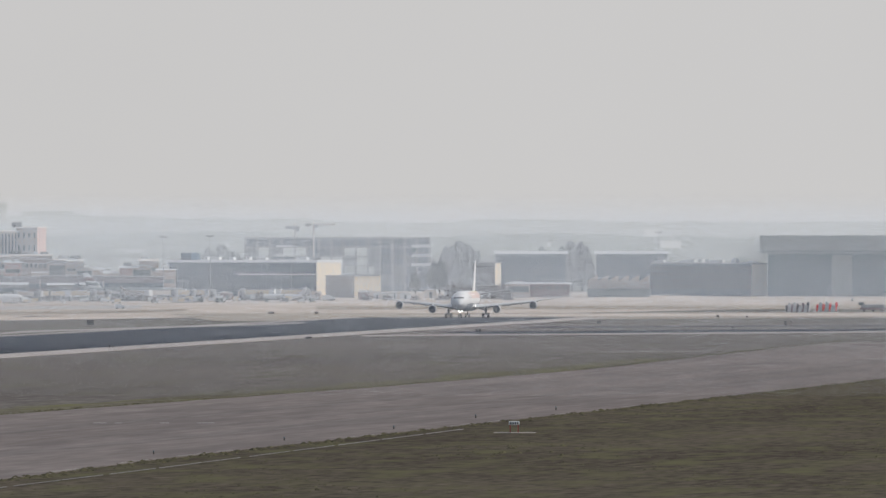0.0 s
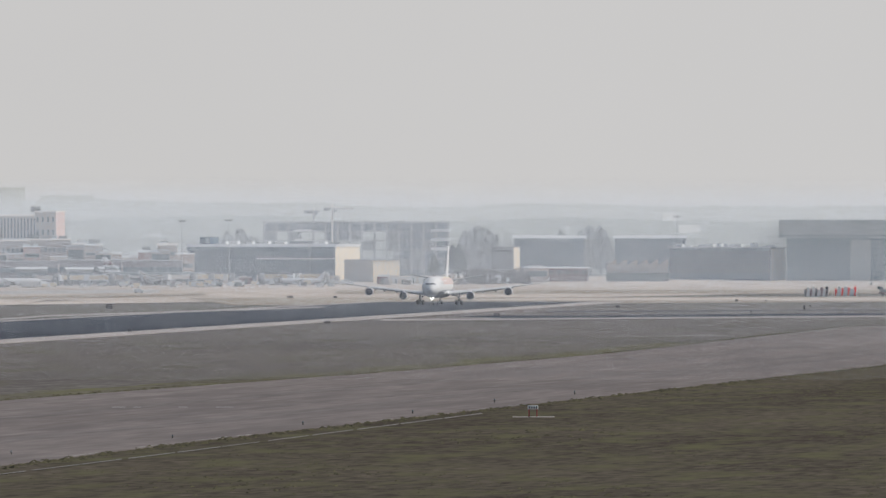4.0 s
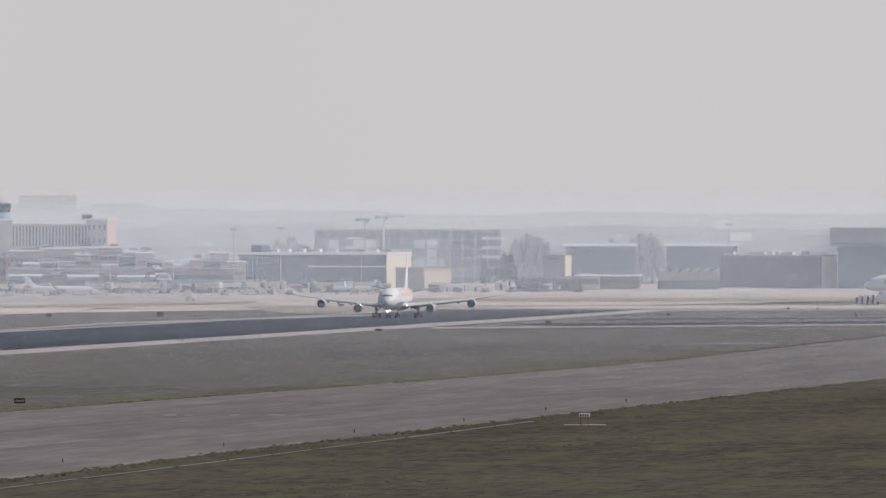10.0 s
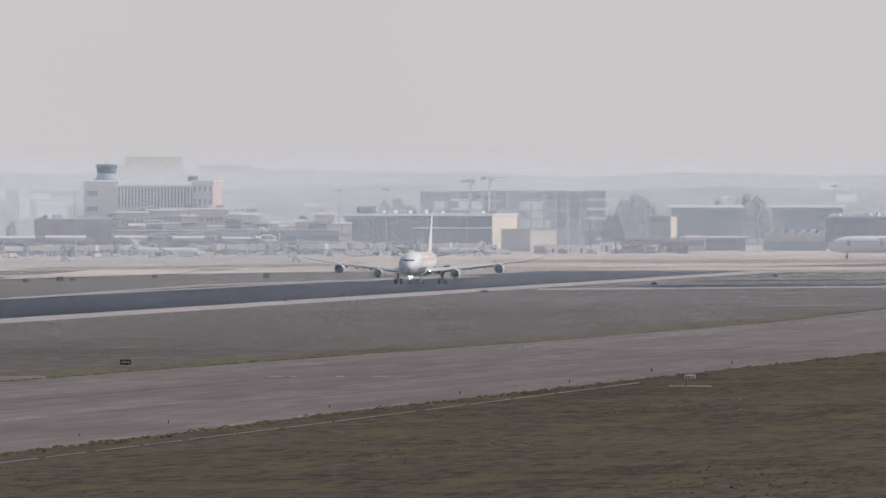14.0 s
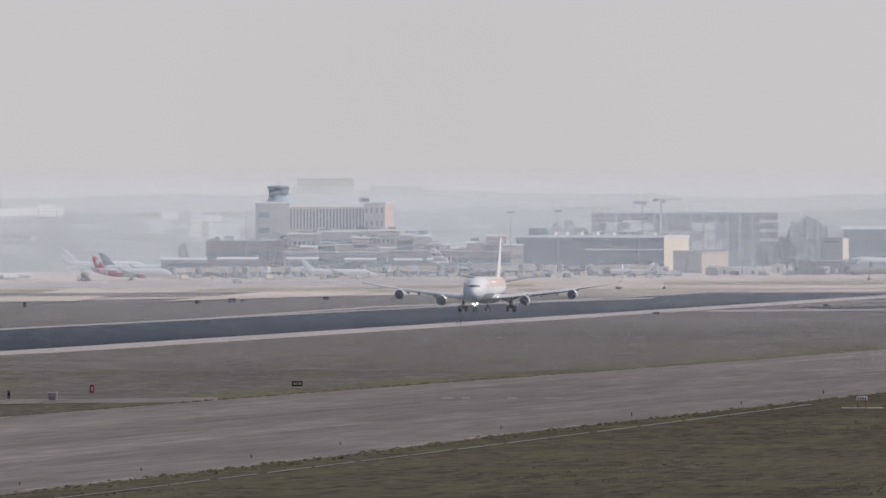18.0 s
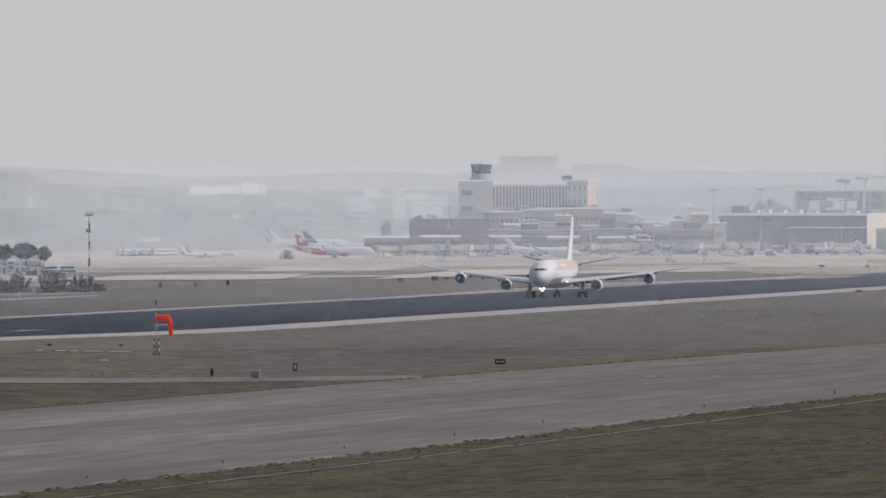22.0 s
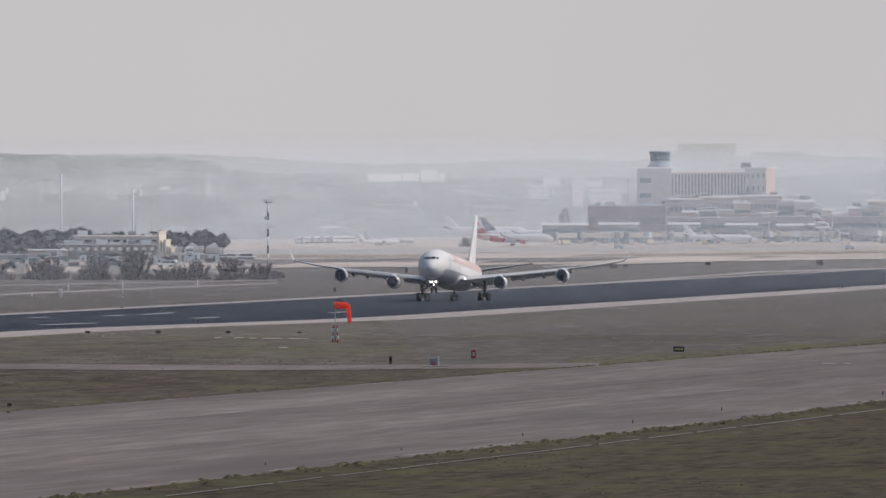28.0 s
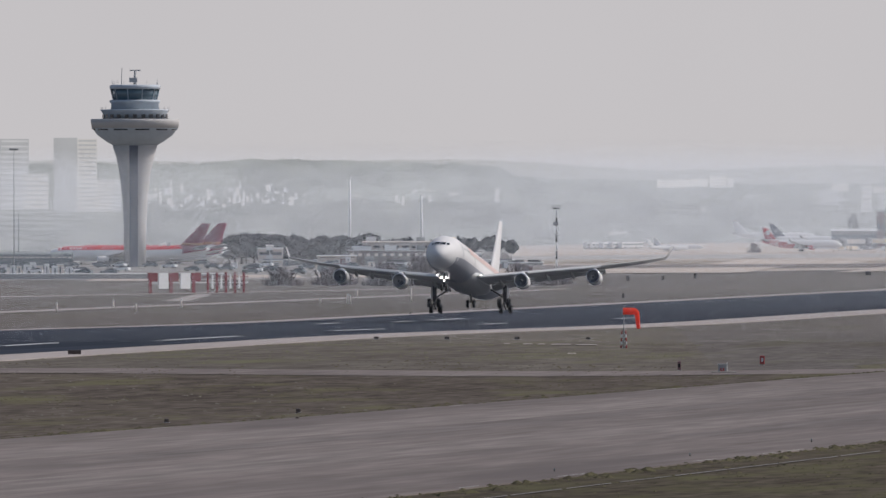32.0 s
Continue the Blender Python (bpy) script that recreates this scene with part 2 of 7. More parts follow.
def shared(name, me, parent, m=None):
    ob = new(name, me)
    ob.parent = parent
    if m is not None:
        ob.matrix_basis = m
    return ob


def box(bm, x0, x1, y0, y1, z0, z1, m=None, mi=0, bevel=0.0):
    vs = [bm.verts.new((x, y, z)) for z in (z0, z1) for y in (y0, y1) for x in (x0, x1)]
    fs = [bm.faces.new([vs[i] for i in f]) for f in ((0, 2, 3, 1), (4, 5, 7, 6), (0, 1, 5, 4), (2, 6, 7, 3), (0, 4, 6, 2), (1, 3, 7, 5))]
    for f in fs:
        f.material_index = mi
    if bevel:
        r = bmesh.ops.bevel(bm, geom=[e for e in bm.edges if all(v in vs for v in e.verts)], offset=bevel, segments=1, affect="EDGES")
        vs = list({v for f in r["faces"] for v in f.verts} | {v for v in vs if v.is_valid})
    if m is not None:
        for v in vs:
            v.co = m @ v.co
    return vs


def boxed(*a, **k):
    bm = bmesh.new()
    box(bm, *a, **k)
    return bm


def loft(bm, rings, cap=True, mi=0, closed=True, smooth_shade=True):
    """Skin rings of equally many points."""
    rows = [[bm.verts.new(p) for p in r] for r in rings]
    k = len(rows[0])
    for a, b in zip(rows, rows[1:]):
        for i in range(k if closed else k - 1):
            j = (i + 1) % k
            f = bm.faces.new((a[i], a[j], b[j], b[i]))
            f.material_index, f.smooth = mi, smooth_shade
    if cap and closed:
        bm.faces.new(rows[0][::-1]).material_index = mi
        bm.faces.new(rows[-1]).material_index = mi
    bmesh.ops.recalc_face_normals(bm, faces=bm.faces)
    return bm


def ring(c, r, n=20, axis="z", rz=None, start=0.0):
    """n points round c; r may be (r1, r2)."""
    r1, r2 = (r, r) if rz is None else (r, rz)
    out = []
    for i in range(n):
        a = start + 2 * math.pi * i / n
        u, v = r1 * math.cos(a), r2 * math.sin(a)
        out.append({"z": (c[0] + u, c[1] + v, c[2]), "y": (c[0] + u, c[1], c[2] + v), "x": (c[0], c[1] + u, c[2] + v)}[axis])
    return out


def turned(profile, n=20, c=(0, 0, 0), axis="z"):
    """A turned shape from (radius, height) pairs."""
    k = {"x": 0, "y": 1, "z": 2}[axis]
    rings = []
    for r, h in profile:
        p = list(c)
        p[k] += h
        rings.append(ring(p, max(r, 0.004), n, axis))
    return loft(bmesh.new(), rings)


def rod(p, q, r0, r1=None, n=6, bm=None, mi=0):
    """A tapered rod from p to q."""
    bm = bm or bmesh.new()
    p, q = Vector(p), Vector(q)
    t = (q - p).to_track_quat("Z", "Y")
    r1 = r0 if r1 is None else r1
    rows = [[bm.verts.new(c + t @ Vector((r * math.cos(2 * math.pi * i / n), r * math.sin(2 * math.pi * i / n), 0))) for i in range(n)] for c, r in ((p, r0), (q, r1))]
    for i in range(n):
        j = (i + 1) % n
        f = bm.faces.new((rows[0][i], rows[0][j], rows[1][j], rows[1][i]))
        f.smooth, f.material_index = n > 5, mi
    for f in (bm.faces.new(rows[0][::-1]), bm.faces.new(rows[1])):
        f.material_index = mi
    return bm


# ---- ground ----
def build_ground():
    ds = [0, 300, 600, 800] + list(range(900, 2300, 50)) + list(range(2300, 4050, 125)) + list(range(4050, 4996, 45))
    az = [-math.pi + i * math.pi / 18 for i in range(17)] + [-0.14 + 0.28 * i / 70 for i in range(71)] + [math.pi - i * math.pi / 18 for i in range(16, -1, -1)]
    az = sorted(set(round(a, 6) for a in az))[:-1]
    bm = bmesh.new()
    mid = bm.verts.new((0, 0, 0))
    last = None
    for d in ds[1:]:
        row = [bm.verts.new((d * math.sin(a), d * math.cos(a), ground_z(d * math.sin(a), d * math.cos(a)))) for a in az]
        for i in range(len(az)):
            j = (i + 1) % len(az)
            if last is None:
                bm.faces.new((mid, row[j], row[i]))
            else:
                bm.faces.new((last[i], last[j], row[j], row[i])).smooth = True
        last = row
    bmesh.ops.recalc_face_normals(bm, faces=bm.faces)
    return tagged(part("ground", bm, M_FIELD), "dry grey-brown airfield grass reaching to the horizon", "ground", kind="structure")


def along(poly, y):
    for (x0, y0), (x1, y1) in zip(poly, poly[1:]):
        if y <= y1 or (x1, y1) == poly[-1]:
            return x0 + (x1 - x0) * (y - y0) / (y1 - y0)


def strip(name, left, right, y0, y1, lift, material, label, category, step=25.0, kind="structure"):
    """A paved band between two lines x(y)."""
    bm = bmesh.new()
    n = max(2, int((y1 - y0) / step))
    rows = []
    for i in range(n + 1):
        y = y0 + (y1 - y0) * i / n
        xl, xr = left(y), right(y)
        rows.append([bm.verts.new((xl + (xr - xl) * k / 4, y, ground_z(xl + (xr - xl) * k / 4, y) + lift)) for k in range(5)])
    for a, b in zip(rows, rows[1:]):
        for k in range(4):
            bm.faces.new((a[k], a[k + 1], b[k + 1], b[k]))
    for k in (0, 4):                                  # the edges of the slab
        low = [bm.verts.new((r[k].co.x, r[k].co.y, r[k].co.z - lift - 0.3)) for r in rows]
        for i in range(n):
            bm.faces.new((rows[i][k], rows[i + 1][k], low[i + 1], low[i]))
    bmesh.ops.recalc_face_normals(bm, faces=bm.faces)
    return tagged(part(name, bm, material), label, category, kind=kind)


def patch(name, corners, lift, material, label, category, cuts=14, kind="structure"):
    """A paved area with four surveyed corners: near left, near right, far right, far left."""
    c = [Vector(p) for p in corners]
    bm = bmesh.new()
    rows = []
    for i in range(cuts + 1):
        s = i / cuts
        a, b = c[0].lerp(c[3], s), c[1].lerp(c[2], s)
        row = []
        for k in range(cuts + 1):
            p = a.lerp(b, k / cuts)
            row.append(bm.verts.new((p.x, p.y, ground_z(p.x, p.y) + lift)))
        rows.append(row)
    for a, b in zip(rows, rows[1:]):
        for k in range(cuts):
            bm.faces.new((a[k], a[k + 1], b[k + 1], b[k]))
    bmesh.ops.recalc_face_normals(bm, faces=bm.faces)
    return tagged(part(name, bm, material), label, category, kind=kind)


ground = build_ground()
TAXI_NEAR = ((-82, 730), (-68, 862), (-36, 1156), (-25, 1274), (65, 2079), (160, 2950))
TAXI_FAR = ((-160, 700), (-99, 1192), (-53, 1593), (-39, 1710), (-28.2, 1797), (-17, 1885), (-10, 1940), (7, 2095), (25, 2265), (48, 2545), (63.5, 2733), (92, 3057), (140, 3600))
near_x = lambda y: along(TAXI_NEAR, y)
far_x = lambda y: along(TAXI_FAR, y)
strip("verge", near_x, lambda y: near_x(y) + 0.09 * y + 60, 600, 2100, 0.04, M_VERGE, "green and brown rough grass beside the taxiway", "grass")
strip("taxiway", far_x, near_x, 700, 2950, 0.12, M_ASPHALT, "wide worn grey asphalt taxiway with faint wheel streaks", "taxiway")
strip("edge_grass", lambda y: far_x(y) - 11 - 6 * noise.noise((y * 0.013, 0.3, 2.0)) - 3 * noise.noise((y * 0.06, 4.3, 1.0)), far_x, 1330, 2500, 0.035, M_EDGE, "greener rough grass along the taxiway's far edge", "grass", 8)
RUN = math.cos(math.atan(0.081))
side = lambda off: (lambda y: centre_x(y) + off / RUN)
strip("runway", side(-30), side(30), 1300, 4068, 0.16, M_RUNWAY, "dark blue-black runway asphalt with rubber marks", "runway")
strip("shoulder", side(30), side(40), 1300, 4068, 0.13, M_SHOULDER, "pale bleached runway shoulder", "shoulder")
strip("shoulder", side(-35.5), side(-30), 1300, 4068, 0.13, M_SHOULDER, "pale bleached runway shoulder on the far side", "shoulder")


def mark(x, y):
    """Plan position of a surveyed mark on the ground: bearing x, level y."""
    lo, hi = 500.0, 4960.0
    for _ in range(40):
        d = (lo + hi) / 2
        if ground_z(*spot(x, d)) > level(y, d):
            hi = d
        else:
            lo = d
    return spot(x, lo)


def area(name, pts, lift, material, label, category, cuts=16):
    return patch(name, [mark(*p) for p in pts], lift, material, label, category, cuts)


# the pale apron and bleached soil behind the runway
area("apron", ((-900, 582), (420, 561), (1950, 530), (-900, 531)), 0.05, M_PALE, "bleached soil and apron behind the runway", "apron", 30)
area("dry_field", ((380, 569), (1950, 561), (1950, 552), (300, 556)), 0.12, M_SCRUB, "brown dry scrub strip", "field")
area("soil_strip", ((690, 560.6), (1950, 561.5), (1950, 555), (900, 557)), 0.2, M_PALE, "pale bleached soil strip", "soil")
area("scrub_strip", ((560, 549), (1950, 548), (1950, 541), (560, 543)), 0.15, M_SCRUB, "brown scrub strip on the apron", "field")
area("apron_taxiway", ((-900, 556), (250, 547), (250, 541.5), (-900, 549)), 0.15, M_CONCRETE, "grey concrete apron taxiway", "taxiway")
area("grass_island", ((-900, 563), (-560, 563), (-500, 557), (-900, 557)), 0.18, M_SCRUB, "brown grass island between taxiways", "grass")
area("grass_island", ((-300, 561), (330, 552), (330, 548), (-240, 556)), 0.18, M_SCRUB, "brown grass island between taxiways", "grass")
area("apron_taxiway", ((-900, 575), (-300, 570), (120, 560), (-900, 566)), 0.2, M_ASPHALT, "grey asphalt taxiway behind the runway", "taxiway")
area("soil_strip", ((-830, 581), (-480, 579), (-420, 569), (-760, 572)), 0.25, M_PALE, "pale pinkish bare soil", "soil")
area("soil_strip", ((-330, 579), (0, 569), (60, 558), (-140, 561)), 0.25, M_PALE, "pale pinkish bare soil", "soil")
area("connector", ((650, 596), (1950, 586), (1950, 571), (900, 576)), 0.06, M_ASPHALT, "grey connecting taxiway", "taxiway")
area("connector_line", ((640, 596.5), (1950, 586.5), (1950, 584), (640, 594)), 0.1, M_SHOULDER, "pale edge of the connecting taxiway", "shoulder")
area("dark_patch", ((860, 592.5), (1950, 583), (1950, 579), (760, 588)), 0.1, M_RUNWAY, "dark new asphalt band", "taxiway")
area("dark_patch", ((900, 582), (1950, 575.5), (1950, 573.5), (960, 579)), 0.12, M_RUNWAY, "dark new asphalt band", "taxiway")
area("service_road", ((-1900, 654.5), (-800, 607.8), (-800, 606.4), (-1900, 651)), 0.1, M_SHOULDER, "pale narrow service road on the grass", "road")
area("service_road", ((-1900, 624), (-800, 602), (-800, 601), (-1900, 622.5)), 0.1, M_SHOULDER, "pale narrow perimeter track", "road")
# pale soil, with the bright mirage streak over it painted into the colour
area("soil_strip", ((-260, 612), (53, 589.8), (53, 587), (-260, 609)), 0.2, M_SHOULDER, "thin pale strip of soil with a painted mirage streak beyond the runway", "soil", 8)
area("soil_strip", ((53, 589.8), (540, 574), (540, 571.8), (53, 587)), 0.2, M_SHOULDER, "thin pale strip of soil with a painted mirage streak beyond the runway", "soil", 10)
area("car_park", ((-1900, 592), (-860, 590), (-860, 560), (-1900, 566)), 0.06, M_PATH, "grey car park behind the bushes", "car park")
for x, y, w, h in ((-1330, 585, 70, 5), (-1190, 583, 60, 7), (-1020, 580, 55, 8), (-930, 577, 60, 9), (-1120, 572, 50, 4), (-1440, 588, 60, 5), (-1560, 590, 90, 6), (-870, 586, 40, 6)):
    area("soil_patch", ((x - w, y + h / 2), (x + w, y + h / 2), (x + w * 0.8, y - h / 2), (x - w * 0.7, y - h / 2)), 0.12, M_PALE, "pale bare soil between the car park rows", "soil", 6)
area("access_road", ((-1900, 756), (-230, 756), (-230, 748), (-1900, 748)), 0.06, M_ASPHALT, "grey access road across the grass", "road", 30)
area("olive_grass", ((-1950, 756), (-520, 756), (-620, 671), (-1950, 745)), 0.03, M_OLIVE, "olive dry grass beside the runway's near edge", "grass", 24)
area("soil_patch", ((-1512, 629), (-1468, 629), (-1424, 617), (-1456, 617)), 0.12, M_SHOULDER, "pale concrete apron by the aerial screen", "soil", 4)
area("rough_grass", ((-1950, 893), (-232, 763), (-232, 757), (-1950, 757)), 0.05, M_ROUGH, "dark brown rough grass between access road and taxiway", "grass", 24)
for x0, x1 in ((165, 189), (203, 216), (283, 299), (349, 380)):
    area("taxiway_marking", ((x0, 751.6), (x1, 751.4), (x1, 750.4), (x0, 750.6)), 0.15, M_PATH2, "worn pale dash painted on the taxiway", "marking", 3)
area("soil_strip", ((1055, 624.4), (1255, 622.6), (1255, 621.8), (1055, 623.6)), 0.06, M_PATH2, "thin pale worn strip in the grass", "soil", 4)
rnd = random.Random(91)
for xa, ya, xb, yb in ((-1000, 986, -318, 904.4), (-318, 904.4, 278, 830.6), (278, 830.6, 830, 759.8)):
    for k in range(7):                                # broken into lengths by the grass
        u0, u1 = (k + rnd.uniform(0.0, 0.08)) / 7, (k + 1 - rnd.choice((0.0, 0.02, 0.12))) / 7
        x0, x1, y0, y1, w = xa + (xb - xa) * u0, xa + (xb - xa) * u1, ya + (yb - ya) * u0, ya + (yb - ya) * u1, rnd.uniform(0.45, 0.7)
        area("drain_channel", ((x0, y0 + w), (x1, y1 + w), (x1, y1 - w), (x0, y0 - w)), 0.09, M_PATH, "narrow pale concrete drain channel", "drain", 4)

for x0, x1, y in ((-876, -858, 705.2), (-850, -836, 705.6), (-826, -790, 706.0), (-782, -744, 706.6), (-797, -781, 722.0), (-910, -898, 704.8)):
    area("kerb_slab", ((x0, y + 0.7), (x1, y + 0.7), (x1 - 1, y - 0.6), (x0 + 1, y - 0.6)), 0.12, M_SHOULDER, "pale concrete slab lying in the grass", "slab", 2)
for x0, x1, y in ((-1526, -1371, 696), (-1218, -1123, 681), (-953, -906, 670), (-1237, -1205, 669.5), (-1104, -1073, 666), (-1039, -986, 662.5), (-1801, -1701, 707), (-712, -670, 660)):
    a, b = mark(x0, y), mark(x1, y)
    la = ((a[0] + b[0]) / 2 - centre_x((a[1] + b[1]) / 2))
    mid = (a[1] + b[1]) / 2
    half = abs(x1 - x0) * mid ** 2 / (321 * TICKS) * 0.5
    bar = strip("runway_marking", side(la - 0.5), side(la + 0.5), mid - half, mid + half, 0.2, M_WORN, "worn white touchdown bar painted on the runway", "marking")


# broken remains of the taxiway's painted edge lines
rnd = random.Random(51)
for k in range(34):
    y0 = 840 + 1150 * (k + rnd.random()) / 34
    ln, off = rnd.uniform(3, 22), rnd.uniform(0.35, 0.6)
    if k % 3:
        strip("edge_line", lambda y: near_x(y) - off - 0.16, lambda y: near_x(y) - off, y0, y0 + ln, 0.135, M_PATH2, "worn fragment of the pale taxiway edge line", "marking", 4)
    else:
        strip("edge_line", lambda y: far_x(y) + off, lambda y: far_x(y) + off + 0.2, y0 + 90, y0 + 90 + ln, 0.135, M_PATH2, "worn fragment of the pale taxiway edge line", "marking", 4)
# resurfaced and weathered bands along the taxiway
for k, (s0, s1, y0, y1) in enumerate(((0.16, 0.30, 900, 1500), (0.34, 0.40, 1000, 2300), (0.52, 0.66, 860, 1350), (0.70, 0.76, 1100, 2200), (0.10, 0.15, 1300, 2500), (0.58, 0.62, 1400, 2500))):
    mixed = lambda s: (lambda y: far_x(y) + (near_x(y) - far_x(y)) * (s + 0.012 * noise.noise((y * 0.02, s * 9, 1.0))))
    strip("asphalt_band", mixed(s0), mixed(s1), y0, y1, 0.128 + 0.001 * k, M_ASPHALT2 if k % 2 else M_ASPHALT3, "slightly %s weathered asphalt band along the taxiway" % ("darker" if k % 2 else "paler"), "asphalt", 12)


# ---- airliners ----
# tailplane grey darkened all over to paint in its underside's shade
M_TAILP = mat("shade_toned_tailplane", (0.26, 0.27, 0.285), 0.4, vary=0.06, scale=0.6)

def wing_rings(st, sgn, n=12, thick=0.115):
    """Aerofoil rings from stations (x, leading y, chord, z)."""
    rings = []
    for x, le, ch, z in st:
        pts = []
        for i in range(n):
            a = 2 * math.pi * i / n
            u = 0.5 * (1 - math.cos(a))
            t = thick * ch * (0.30 * math.sqrt(max(u, 0)) * (1 - u) + 0.5 * u * (1 - u)) * 2.0
            pts.append((sgn * x, le - ch * u, z + (t if a < math.pi else -t * 0.55)))
        rings.append(pts)
    return rings


def wing_at(st, x):
    for a, b in zip(st, st[1:]):
        if x <= b[0]:
            s = (x - a[0]) / (b[0] - a[0])
            return [p + (q - p) * s for p, q in zip(a, b)]
    return st[-1]


def wheel(parent, x, y, z, r=0.62, w=0.42):
    bm = turned([(r * 0.3, -w / 2 - 0.02), (r * 0.58, -w / 2 + 0.05), (r * 0.62, -w / 2), (r * 0.95, -w / 2), (r, -w / 4), (r, w / 4), (r * 0.95, w / 2), (r * 0.62, w / 2), (r * 0.58, w / 2 - 0.05), (r * 0.3, w / 2 + 0.02)], 16, (x, y, z), "x")
    for f in bm.faces:
        c = f.calc_center_median()
        f.material_index = 1 if math.hypot(c.y - y, c.z - z) < r * 0.59 else 0
    part("wheel", bm, [M_TYRE, M_STRUT], parent)


BODY = ((32.3, 4.45, 0.05), (32.2, 4.45, 0.36), (31.95, 4.47, 0.72), (31.5, 4.51, 1.10), (30.9, 4.58, 1.46), (30.1, 4.69, 1.83), (29.0, 4.87, 2.19), (27.6, 5.06, 2.50),
        (26.0, 5.20, 2.70), (23.5, 5.29, 2.81), (20.0, 5.30, 2.82), (0.0, 5.30, 2.82), (-6.0, 5.30, 2.82), (-12.0, 5.43, 2.70), (-18.0, 5.80, 2.36), (-24.0, 6.30, 1.78),
        (-28.5, 6.78, 1.0), (-31.4, 7.05, 0.32))


def body_at(y):
    for a, b in zip(BODY, BODY[1:]):
        if y >= b[0]:
            s = (a[0] - y) / (a[0] - b[0])
            return a[1] + (b[1] - a[1]) * s, a[2] + (b[2] - a[2]) * s
    return BODY[-1][1:]


def band(y0, y1, a0, a1, sgn, grow=0.02, n=24, k=5):
    """A painted panel on the body between two angles above the waist, in degrees."""
    rings = []
    for i in range(n + 1):
        y = y0 + (y1 - y0) * i / n
        zc, r = body_at(y)
        rings.append([(sgn * (r + grow) * math.cos(radians(a0 + (a1 - a0) * j / k)), y, zc + (r + grow) * math.sin(radians(a0 + (a1 - a0) * j / k))) for j in range(k + 1)])
    bm = bmesh.new()
    loft(bm, rings, cap=False, closed=False)
    return bm


def windscreen(x0, x1, z0, z1):
    """A flat-fronted pane let into the nose between two widths and two heights."""
    def skin(x, z):
        lo, hi = 24.0, 32.3
        for _ in range(30):
            y = (lo + hi) / 2
            zc, r = body_at(y)
            lo, hi = (y, hi) if x * x + (z - zc) ** 2 < r * r else (lo, y)
        return (x, lo + 0.05, z + 0.02)
    rows = [[skin(x0 + (x1 - x0) * i / 4, z0 + (z1 - z0) * j / 3) for i in range(5)] for j in range(4)]
    return loft(bmesh.new(), rows, cap=False, closed=False)


